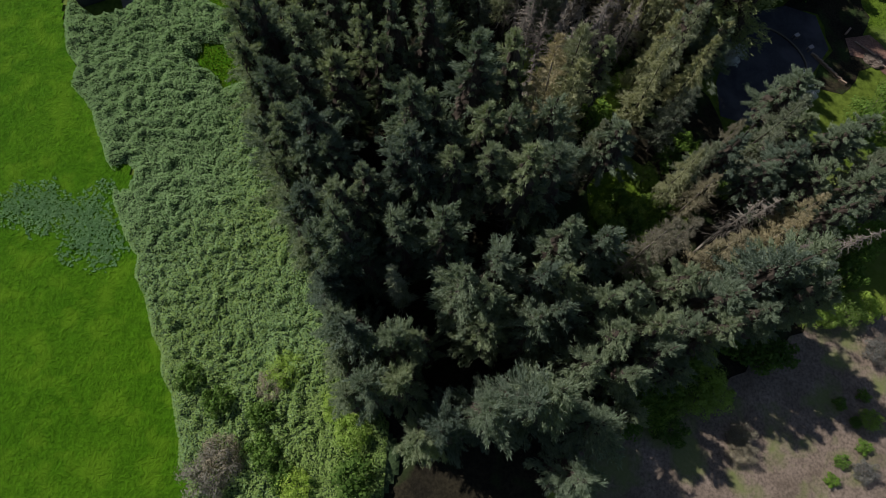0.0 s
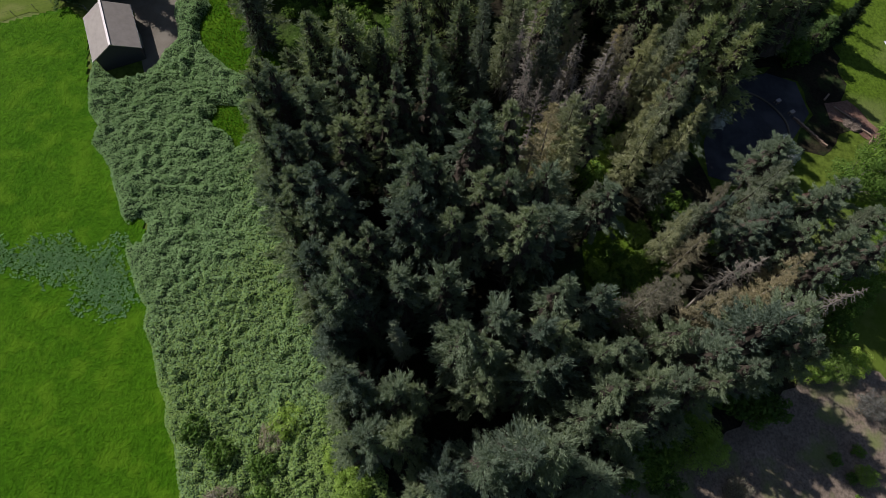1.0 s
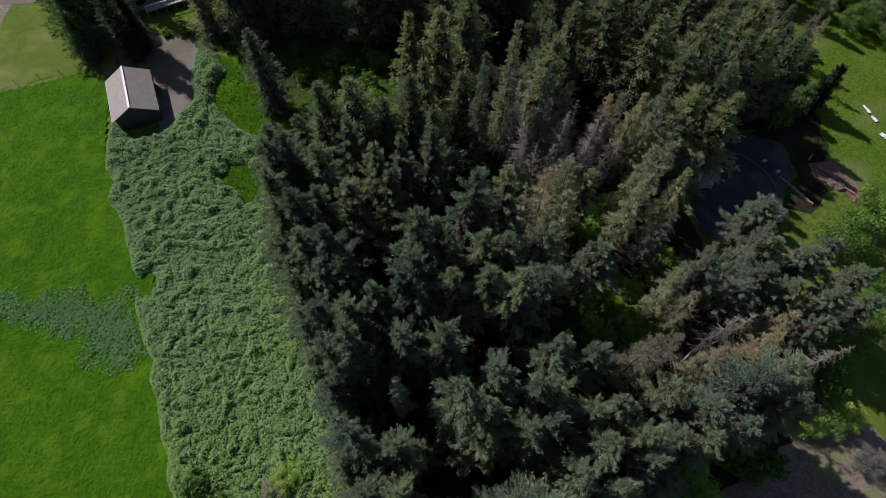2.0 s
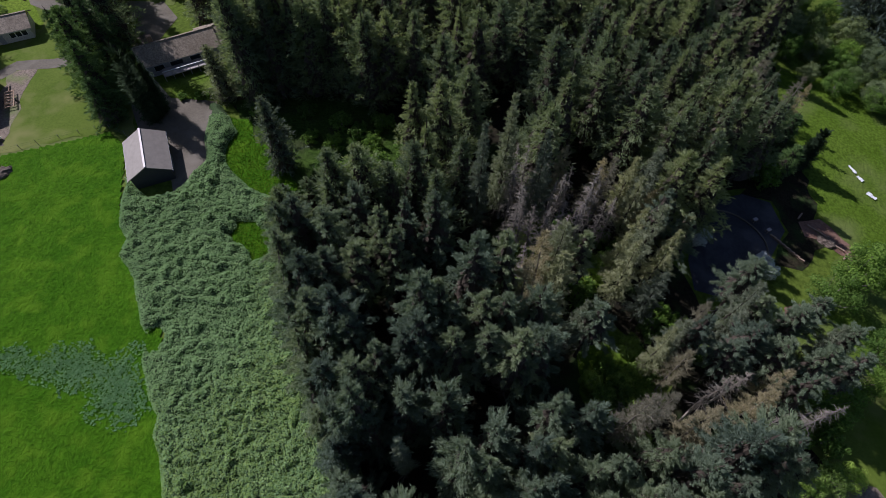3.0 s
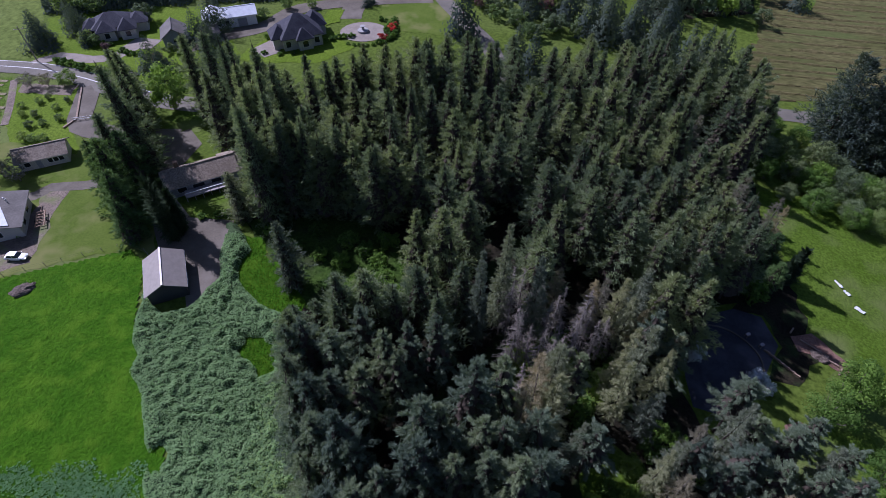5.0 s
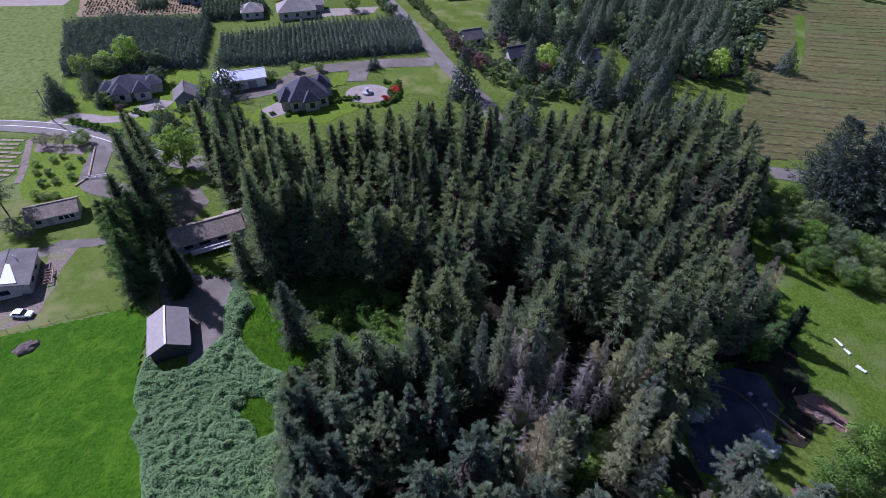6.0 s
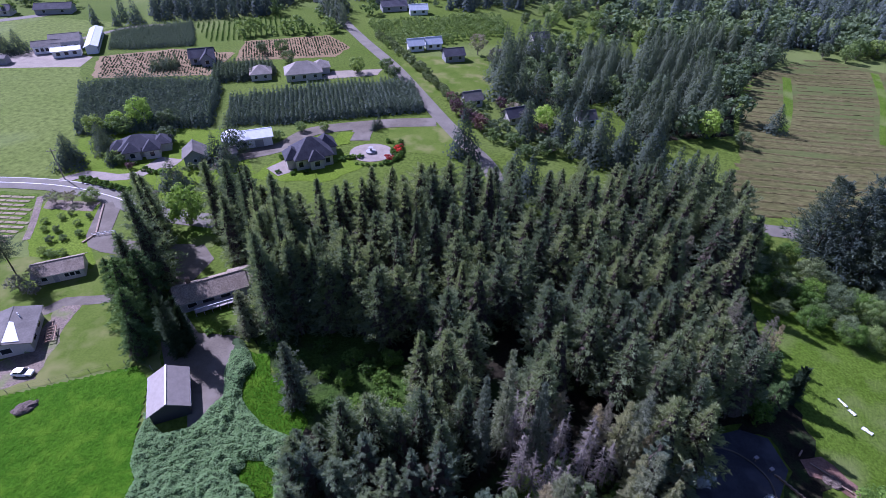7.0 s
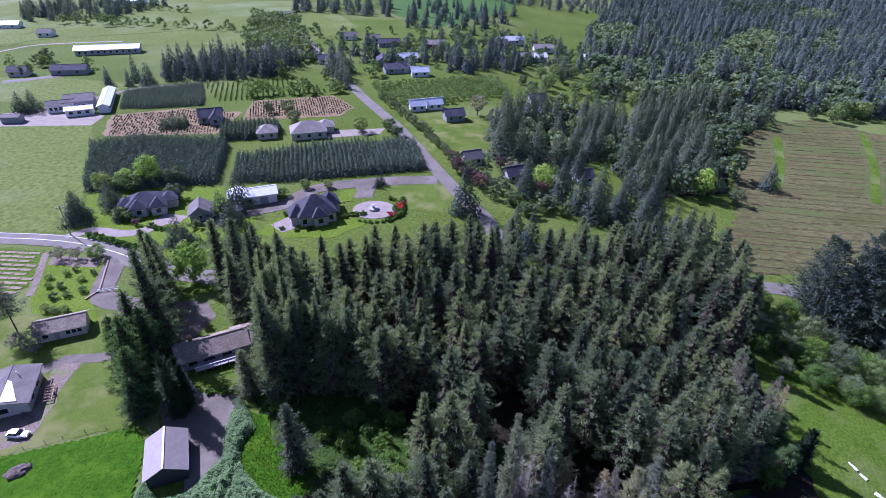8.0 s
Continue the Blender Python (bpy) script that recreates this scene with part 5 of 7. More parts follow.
pine = [(conifer("pine_tree", "open-crowned dark pine by the house", "pine tree", 335, 13.0, 4.0, "cypress", base=0.45, whorls=16, per=7, twigs=7, power=0.45, blunt=0.5, width=0.2, sparse=0.15), 13.0)]
set_out(pine, [(-93.5, 78.5, 13.0)], rf)
STAND_C = [(8, 186), (33, 186), (50, 205), (62, 228), (58, 272), (30, 252), (8, 232), (4, 206)]
STAND_R = [(52, 168), (90, 184), (112, 238), (150, 284), (118, 300), (76, 262), (64, 226), (50, 196)]
FIR_SHAPES = [grow_soft(400 + i, 17.0, rc, 900, 0.42) for i, rc in enumerate((3.7, 4.4, 3.3, 4.8, 4.0))]
FAR_SHAPES = [grow_soft(410 + i, 17.0, rc, 260, 0.8) for i, rc in enumerate((3.6, 4.8, 3.2, 4.2))]
ROW_SHAPES = [grow_soft(430 + i, 5.0, 1.2, 46, 0.5) for i in range(4)]
DISTANT_SHAPES = [grow_soft(450 + i, 17.0, rc, 84, 1.25) for i, rc in enumerate((3.8, 4.6, 3.4))]
THIN_LEAF_SHAPES = [grow_leaves(460 + i, 8.0, 3.8, clumps=14, per=18, size=0.66, low=0.04)[:2] for i in range(4)]
LEAF_SHAPES = [grow_leaves(420 + i, 8.0, 3.6, clumps=12, per=26, size=0.5, low=0.05)[:2] for i in range(3)]
MID_SHAPES = [grow_tufted(440 + i, 18.0, rc, base=0.25, whorls=20, per=6, tufts=6, blades=5, size=0.6, power=0.95, blunt=0.1, wide=0.17) for i, rc in enumerate((4.5, 4.9, 4.0))]


def stand(name, shapes, grown, places, material, label, category="woods", seed=1):
    """Many grown trees joined as one mesh, for stands where single trees cannot be told apart."""
    rng = random.Random(seed)
    arr, corners = [np.array(v) for v, _ in shapes], len(shapes[0][1][0])
    vs, n = [], 0
    for x, y, h in places:
        a = rng.choice(arr)
        s, t = h / grown, rng.uniform(0, math.tau)
        w = s * rng.uniform(0.75, 1.35)
        c, d = math.cos(t) * w, math.sin(t) * w
        vs.append(np.stack([a[:, 0] * c - a[:, 1] * d + x, a[:, 0] * d + a[:, 1] * c + y, a[:, 2] * s + terr(x) - 0.1], 1))
    v = np.concatenate(vs)
    return tagged(quads(name, v, np.arange(len(v)).reshape(-1, corners).tolist(), M[material]), label, category, kind="stuff")


def glade(x, y, scale, much):
    """True in the uneven gaps that break up the stands of conifers."""
    return noise.noise(Vector((x * scale, y * scale, 5.3))) + 0.35 * noise.noise(Vector((x * scale * 3, y * scale * 3, 1.1))) > much


stand("fir_stand", MID_SHAPES, 18.0, UNDER, "fir_back", "smaller dark firs standing between the tall ones", seed=40)
stand("conifer_stand", FIR_SHAPES, 17.0, [(x, y, rf.choice((9, 12, 14, 15, 16, 18)) * rf.uniform(0.9, 1.1)) for x, y in scatter(STAND_C, 4.6, rf) if not glade(x, y, 0.055, 0.16)], "fir_far_hazed", "dark stand of tall conifers beyond the road", seed=41)
stand("conifer_stand", FIR_SHAPES, 17.0, [(x, y, rf.choice((9, 13, 15, 17, 18, 20)) * rf.uniform(0.9, 1.1)) for x, y in scatter(STAND_R, 5.0, rf) if not glade(x, y, 0.055, 0.16)], "fir_far_hazed", "dark stand of tall conifers beside the stubble field", seed=42)
rg = random.Random(78)
for poly in (STAND_C, STAND_R):
    stand("leafy_stand", THIN_LEAF_SHAPES, 8.0, [(x, y, rg.uniform(5, 10)) for x, y in scatter(poly, 5.5, rg) if glade(x, y, 0.055, 0.2)], "leaf_far", "green leafy trees in the gaps of a conifer stand", seed=44)
set_out(mid_far, [(50, 122, 15), (54, 126, 17), (58, 127, 18), (62, 131, 17), (48, 130, 16), (54, 134, 16), (44, 126, 14), (60, 138, 14), (-4.0, 141, 15), (15, 157, 14), (26, 158, 15), (31, 151, 14), (38, 156, 16), (42, 148, 15), (35, 147, 14), (47, 158, 15), (52, 150, 16), (48, 143, 14),
                  (108, 192, 11), (34, 176, 13), (56, 160, 12), (-70.5, 137, 12), (-73, 131, 9), (-68, 127, 9), (-78, 116, 9), (-74, 112, 8), (-84, 113, 5), (-111.4, 124.5, 10), (-113.5, 128, 9), (-101, 127, 5), (-110, 137, 8), (-106, 133, 8), (-31.5, 157, 4), (-32.5, 155, 4),
                  (-197, 214, 9.5), (-193, 216.5, 10), (-64, 117, 7), (14, 122, 13), (10, 128, 11)], rf)
set_out(far_lime, [(-66.8, 100, 10.5), (-104.5, 151, 9.5), (79, 179, 10.0), (20.5, 164, 8.5), (-111, 148, 6.0), (-64, 108, 5.0)], rf)
set_out(far_leaf, [(-116, 144, 6.5), (-109, 146, 6.0), (-97, 151, 6.0), (-101, 128, 3.5), (-99, 127, 3.0), (-92, 141, 5.0), (-60, 146, 3.0), (-48, 153, 2.8), (-55, 152, 3.2), (10, 150, 4.5), (4, 158, 4.0), (22, 150, 5.0), (14, 144, 4.0), (90, 176, 5.5), (189, 291, 10), (181, 285, 9), (199, 293, 10), (210, 283, 9), (172, 290, 8),
                   (-48, 205, 6.5), (-37, 208, 5.0), (-33, 201, 4.5), (-85, 228, 5.0), (-92, 224, 5.0), (-78, 214, 5.0), (-98, 100, 1.6), (-101, 98, 1.5), (-96, 95, 1.7), (-93, 98, 1.5), (-90, 94, 1.6), (-97, 102, 1.5), (-99, 95, 1.5), (-92, 101, 1.4), (-95, 91, 1.7), (-92.5, 92, 1.5), (-93.5, 86.5, 2.0), (-91, 86, 1.9), (-89, 86.5, 1.8), (-95.5, 108, 4.0), (36, 126, 4), (30, 128, 4)], rf)
set_out(far_wine, [(-7.6, 169.5, 5.5), (-4.5, 163.5, 5.0), (0.4, 158, 5.5), (-1.5, 161, 4.5), (19, 158.5, 5.0), (7, 176, 4.5), (-95, 125, 2.0), (-79, 120, 2.5), (20, 168, 4), (-10, 180, 3.5)], rf)
set_out(far_bare, [(5, 215, 9), (-2, 232, 9), (-104, 106.5, 3.5), (-100, 107, 3.5), (16, 166, 6), (11, 172, 5), (-80, 108, 4), (-88, 78, 4.0), (-90.5, 75, 3.5), (-86.5, 74.0, 3.5)], rf)
for k in range(13):
    set_out(shrub, [(-103.5 + k * 1.9, 117.6 - k * 0.62, 1.7)], rf)
set_out(shrub, [(-40 + k * 1.6, 133.4 - 0.1 * k * k + 1.2 * k, 1.2) for k in range(5)] + [(-24.0 + 0.8 * math.cos(k), 136 + k * 1.6, 1.2) for k in range(8)] + [(-54, 126, 1.0), (-50, 125.5, 1.0), (-46.5, 126.5, 1.0), (-55.5, 134, 1.4), (-45, 66.9, 1.1), (-43.4, 67.5, 1.1), (-48, 66.5, 1.1), (-78, 60, 1.0)], rf)
set_out(shrub, [(-30.8 + 8.8 * math.cos(radians(a)), 139.7 + 7.8 * math.sin(radians(a)), rf.uniform(0.7, 1.5)) for a in range(-110, 75, 11)], rf)
redb = [(broadleaf("flower_bush", "low bush of bright red flowers", "bush", 340, 1.2, 1.1, "red_flower", clumps=12, per=30, size=0.16, low=0.02), 1.2)]
set_out(redb, [(-23.2, 141.5, 1.5), (-25.0, 136.0, 1.5), (-22.8, 143.5, 1.2)], rf)
set_out(far_leaf, [(x, y, rf.uniform(5, 9)) for x, y in scatter([(60, 276), (110, 300), (150, 330), (100, 380), (40, 340), (20, 300), (12, 262), (40, 256)], 11, rf)], rf)


def tier_trees(places, seed, sides=6, tiers=4):
    """Small jagged tiered conifers, joined, for woods too far off to count."""
    rng = random.Random(seed)
    vs, fs = [], []
    for x, y, h, r in places:
        z0 = terr(x) - 0.2
        for t in range(tiers):
            u = t / tiers
            rr, zl = r * (1 - 0.8 * u), z0 + h * (0.05 + 0.8 * u)
            zt = z0 + h * min(1.0, 0.05 + 0.8 * u + 0.42)
            a0, i = rng.uniform(0, 6.3), len(vs)
            vs.append((x + rng.uniform(-0.1, 0.1) * r, y + rng.uniform(-0.1, 0.1) * r, zt))
            n = sides * 2
            for k in range(n):
                q = rr * (rng.uniform(0.85, 1.2) if k % 2 else rng.uniform(0.45, 0.65))
                a = a0 + k * math.tau / n
                vs.append((x + q * math.cos(a), y + q * math.sin(a), zl - (0.05 * h if k % 2 else 0) + rng.uniform(-0.03, 0.03) * h))
            fs += [(i, i + 1 + k, i + 1 + (k + 1) % n) for k in range(n)]
    return vs, fs


def woods(name, places, material, label, category="woods", seed=1, **k):
    vs, fs = tier_trees(places, seed, **k)
    return tagged(quads(name, vs, fs, M[material]), label, category, kind="stuff")


def rows_in(poly, along, gap, between, rng, jitter=0.15):
    """Places in planted rows within a polygon."""
    c, s = math.cos(radians(along)), math.sin(radians(along))
    out = []
    us = [x * c + y * s for x, y in poly]
    vs = [-x * s + y * c for x, y in poly]
    v = min(vs)
    while v < max(vs):
        u = min(us)
        while u < max(us):
            x, y = u * c - v * s + rng.uniform(-jitter, jitter), u * s + v * c + rng.uniform(-jitter, jitter)
            if inside(x, y, poly):
                out.append((x, y))
            u += gap
        v += between
    return out


PLANT_1 = [(-122, 143), (-84, 152.5), (-90, 170), (-95, 186), (-131, 187), (-141, 177)]
PLANT_2 = [(-80, 153.5), (-53, 158.5), (-19, 170.5), (-25, 193), (-54, 188), (-84, 172)]
PLANT_3 = [(-158, 223), (-170, 247), (-141, 265), (-124, 231)]
for poly, h in ((PLANT_1, 5.2), (PLANT_2, 5.0), (PLANT_3, 3.6)):
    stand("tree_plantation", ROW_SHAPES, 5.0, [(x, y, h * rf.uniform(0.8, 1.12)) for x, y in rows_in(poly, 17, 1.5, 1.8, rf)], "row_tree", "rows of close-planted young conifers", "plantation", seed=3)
woods("tree_plantation", [(x, y, 1.7 * rf.uniform(0.6, 1.2), 0.7) for x, y in rows_in([(-144, 192), (-156, 214), (-131, 225), (-106, 222), (-105, 199)], 20, 1.1, 1.5, rf) if rf.random() < 0.85], "bramble_core", "rows of small dark saplings in a nursery", "nursery", seed=4, sides=3, tiers=1)
woods("tree_plantation", [(x, y, 1.7 * rf.uniform(0.6, 1.2), 0.7) for x, y in rows_in([(-99, 217), (-105, 239), (-71, 251), (-58, 236), (-62, 225)], 20, 1.1, 1.5, rf) if rf.random() < 0.88], "bramble_core", "rows of small dark saplings in a nursery", "nursery", seed=5, sides=3, tiers=1)
stand("hazel_orchard", THIN_LEAF_SHAPES, 8.0, [(x, y, 3.2 * rf.uniform(0.8, 1.2)) for x, y in rows_in([(-58, 272), (8, 295), (9, 262), (-26, 238), (-41, 236)], 20, 3.6, 4.4, rf)], "leaf_soft", "rows of round grey-green orchard trees", "orchard", seed=6)
stand("hedge", ROW_SHAPES, 5.0, [(x, y, rf.uniform(4.2, 5.6)) for x, y in rows_in([(-98.7, 189.8), (-88.9, 191.9), (-78.7, 199.2), (-83.3, 209.4), (-94.7, 206.9), (-104.3, 201.9)], 20, 1.5, 1.5, rf)], "fir_far_hazed", "dark clipped conifer hedge", "hedge", seed=7)
woods("tree_plantation", [(x, y, 1.8 * rf.uniform(0.7, 1.2), 0.7) for x, y in rows_in([(-120, 236), (-140, 264), (-104, 284), (-72, 258), (-104, 244)], 20, 2.4, 3.0, rf)], "leaf", "rows of young green nursery trees", "nursery", seed=8, sides=4, tiers=2)

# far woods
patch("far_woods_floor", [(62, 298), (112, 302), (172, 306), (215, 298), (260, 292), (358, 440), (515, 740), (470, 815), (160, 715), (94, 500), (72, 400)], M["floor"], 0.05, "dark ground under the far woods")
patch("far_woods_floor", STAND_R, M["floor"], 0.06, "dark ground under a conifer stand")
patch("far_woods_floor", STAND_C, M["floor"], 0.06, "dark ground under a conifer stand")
FAR_NEAR = [(60, 296), (112, 300), (141, 304), (172, 304), (215, 296), (260, 290), (360, 440), (320, 520), (92, 500), (70, 400)]
FAR_BACK = [(92, 500), (320, 520), (360, 440), (520, 740), (470, 820), (157, 720)]
# pockets of broad-leaved trees within the conifer woods
POCKETS = [[(91, 283), (133, 301), (143, 337), (108, 329)],
           [(186, 429), (213, 443), (231, 492), (209, 484)],
           [(232, 419), (258, 428), (280, 478), (259, 470)],
           [(180, 296), (199, 299), (222, 346), (207, 343)],
           [(73, 383), (102, 403), (123, 508), (91, 486)],
           [(86, 332), (103, 343), (111, 379), (96, 369)],
           [(125, 338), (144, 347), (158, 394), (143, 390)],
           [(292, 575), (346, 595), (367, 645), (320, 632)],
           [(163, 330), (180, 339), (188, 359), (175, 354)]]
near_woods = [(x, y, rf.choice((9, 12, 15, 16, 18, 20)) * rf.uniform(0.9, 1.12)) for x, y in scatter(FAR_NEAR, 5.2, rf, 14000) if not any(inside(x, y, p) for p in POCKETS) and noise.noise(Vector((x * 0.02, y * 0.02, 2))) > -0.42 and not glade(x, y, 0.032, 0.17)]
stand("far_woods", FAR_SHAPES, 17.0, near_woods, "fir_hazed", "dark conifer woods on a far slope", seed=11)
stand("far_woods", DISTANT_SHAPES, 17.0, [(x, y, rf.uniform(11, 20)) for x, y in scatter(FAR_BACK, 7.0, rf, 9000) if noise.noise(Vector((x * 0.015, y * 0.015, 2))) > -0.4], "fir_hazed", "distant dark conifer woods", seed=13)
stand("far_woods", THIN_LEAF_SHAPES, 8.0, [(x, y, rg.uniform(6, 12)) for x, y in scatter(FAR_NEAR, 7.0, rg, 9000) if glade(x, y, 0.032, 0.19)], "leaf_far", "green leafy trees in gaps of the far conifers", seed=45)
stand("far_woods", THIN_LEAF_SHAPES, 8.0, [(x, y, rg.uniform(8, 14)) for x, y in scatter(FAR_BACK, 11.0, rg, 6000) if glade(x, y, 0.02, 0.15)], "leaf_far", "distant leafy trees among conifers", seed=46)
for k, p in enumerate(POCKETS):
    stand("far_woods", THIN_LEAF_SHAPES, 8.0, [(x, y, rf.uniform(8, 13)) for x, y in scatter(p, 7.0, rf)], "leaf_far", "pale broad-leaved trees among far conifers", seed=60 + k)
stand("far_woods", THIN_LEAF_SHAPES, 8.0, [(x, y, rf.uniform(8, 13)) for x, y in scatter(FAR_NEAR, 11, rf, 4000) if noise.noise(Vector((x * 0.02, y * 0.02, 2))) < 0.22], "leaf_far", "single pale trees among far conifers", seed=12)
for poly, gap in (([(-160, 268), (-112, 282), (-100, 312), (-150, 320), (-172, 290)], 4.6), ([(-84, 300), (-72, 262), (-66, 262), (-72, 300)], 5.0), ([(-38, 318), (-14, 330), (-16, 345), (-40, 335)], 6.0),
                  ([(-60, 430), (0, 430), (30, 520), (-70, 560)], 11.0), ([(-380, 440), (-300, 440), (-290, 520), (-380, 540)], 9.0), ([(-20, 300), (20, 312), (18, 330), (-20, 316)], 7.0), ([(-130, 600), (120, 600), (160, 700), (-130, 690)], 10.0),
                  ([(-95, 330), (-60, 300), (-40, 300), (-70, 350), (-95, 360)], 12.0), ([(-190, 262), (-178, 256), (-164, 262), (-172, 274)], 5.5), ([(0, 330), (24, 326), (30, 340), (4, 346)], 6.0)):
    stand("far_trees", FAR_SHAPES, 17.0, [(x, y, rf.uniform(9, 16)) for x, y in scatter(poly, gap, rf)], "fir_hazed", "a stand of far dark conifers", seed=int(gap * 10))
for poly, gap in (([(-140, 285), (-60, 280), (-30, 420), (-130, 420)], 16.0), ([(-420, 300), (-230, 262), (-215, 290), (-380, 340)], 17.0), ([(-30, 340), (60, 330), (90, 420), (0, 430)], 18.0), ([(-330, 420), (-120, 392), (-110, 400), (-320, 432)], 8.0),
                  ([(-110, 246), (-70, 258), (-68, 262), (-112, 250)], 3.5)):
    stand("far_trees", LEAF_SHAPES, 8.0, [(x, y, rf.uniform(4, 9)) for x, y in scatter(poly, gap, rf)], "leaf_soft", "scattered far broad-leaved trees", seed=int(gap * 7))
verge = smooth_line([(-4, 167), (-15, 189), (-29, 217), (-49, 253)], 1.7)
stand("roadside_shrubs", LEAF_SHAPES, 8.0, [(x + rf.uniform(-0.5, 2.5), y + rf.uniform(-0.6, 0.6), rf.uniform(1.6, 4.0)) for x, y in verge + verge], "leaf_dull", "mixed green shrubs along the straight road", "shrubs", seed=15)
GARDENS = [(3, 150), (-6, 168), (-11, 180), (8, 189), (30, 182), (40, 168), (34, 150), (16, 144)]
stand("garden_shrubs", LEAF_SHAPES, 8.0, [(x, y, rf.uniform(1.6, 5.0)) for x, y in scatter(GARDENS, 4.2, rf)], "leaf_dull", "dense mixed shrubs among small gardens", "shrubs", seed=21)
stand("garden_shrubs", LEAF_SHAPES, 8.0, [(x, y, rf.uniform(1.6, 4.5)) for x, y in scatter(GARDENS, 8.0, rf)], "leaf_soft", "pale green shrubs among small gardens", "shrubs", seed=22)
stand("garden_shrubs", LEAF_SHAPES, 8.0, [(x, y, rf.uniform(1.2, 3.4)) for x, y in scatter([(-84, 112), (-70, 108), (-60, 112), (-58, 124), (-72, 130), (-78, 124)], 4.0, rf)], "leaf_dull", "dark garden shrubs between road and houses", "shrubs", seed=23)
stand("garden_conifers", ROW_SHAPES, 5.0, [(x, y, rf.uniform(3.5, 6)) for x, y in scatter([(-127.0, 198.4), (-118.3, 201.9), (-120.4, 208.6), (-130.0, 206.2)], 1.8, rf)], "fir_far_hazed", "dark young conifers beside the nursery house", "conifers", seed=31)
BEHIND = [(-52, 304), (-8, 306), (26, 322), (62, 326), (70, 400), (-20, 420), (-60, 360)]
stand("far_trees", FAR_SHAPES, 17.0, [(x, y, rf.uniform(8, 15)) for x, y in scatter(BEHIND, 17, rf)], "fir_hazed", "far dark conifers round houses", seed=24)
stand("far_trees", LEAF_SHAPES, 8.0, [(x, y, rf.uniform(4, 9)) for x, y in scatter(BEHIND, 10, rf)], "leaf_far", "far pale leafy trees round houses", seed=25)
stand("far_trees", THIN_LEAF_SHAPES, 8.0, [(x, y, rf.uniform(6, 11)) for x, y in scatter([(-150.4, 351.5), (-107.0, 306.7), (-97.3, 318.7), (-146.6, 433.9), (-186.3, 463.0)], 8, rf)], "leaf_far", "tall pale trees along a far lane", seed=32)
stand("far_trees", FAR_SHAPES, 17.0, [(x, y, rf.uniform(10, 17)) for x, y in scatter([(-164.3, 495.6), (-79.7, 482.6), (-90.8, 553.7), (-185.3, 563.6)], 9, rf)], "fir_hazed", "far dark conifers behind the farms", seed=33)
stand("far_trees", LEAF_SHAPES, 8.0, [(x, y, rf.uniform(5, 9)) for x, y in scatter([(-251, 291), (-242, 288), (-238, 290), (-250, 313), (-259, 307)], 7, rf)], "leaf_dull", "leafy trees round a far farmyard", seed=26)
stand("far_trees", FAR_SHAPES, 17.0, [(x, y, rf.uniform(10, 17)) for x, y in scatter([(-357, 424), (-325, 437), (-370, 498), (-399, 484)], 8, rf)], "fir_hazed", "a far clump of dark conifers", seed=27)
stand("far_trees", LEAF_SHAPES, 8.0, [(x, y + rf.uniform(-3, 3), rf.uniform(4, 7)) for x, y in smooth_line([(-334, 459), (-312, 469), (-291, 488), (-255, 481)], 9.0)], "leaf_soft", "a far row of leafy trees", seed=28)
ribbon("field_ditch", [(-305, 337), (-296, 361), (-258, 381), (-217, 404), (-174, 431)], 2.6, M["lush"], 0.1, "dark grassy ditch across the far pasture", "ditch")
ribbon("field_ditch", [(-321, 377), (-313, 406), (-297, 440), (-282, 460)], 2.4, M["lush"], 0.1, "dark grassy ditch across the far pasture", "ditch")
ribbon("farm_lane", [(-242, 259), (-233, 265), (-221, 275), (-216, 279)], 6.0, M["road"], 0.1, "grey farm lane by a paddock", "road")
woods("vine_rows", [(x, y, 0.9, 0.5) for x, y in rows_in([(-148, 110), (-112.5, 109.5), (-104.5, 95), (-112, 90), (-148, 90)], 0, 0.9, 2.4, rf)], "leaf", "low rows of vines", "vines", seed=16, sides=3, tiers=1)


def straw_rows():
    bm = bmesh.new()
    for k in range(11):
        y = 90.4 + k * 1.8
        x1 = -104.5 - (y - 95) * 0.53 if y > 95 else -106
        x = -148.0
        while x < x1 - 1.5:
            box(bm, x, x + 2.8, y - 0.45, y + 0.45, 0.05, 0.16)
            x += 3.1
    return bm


tagged(part("straw_mulch", straw_rows(), M["vine_soil"]), "pale straw strips between the vine rows", "mulch", kind="stuff")


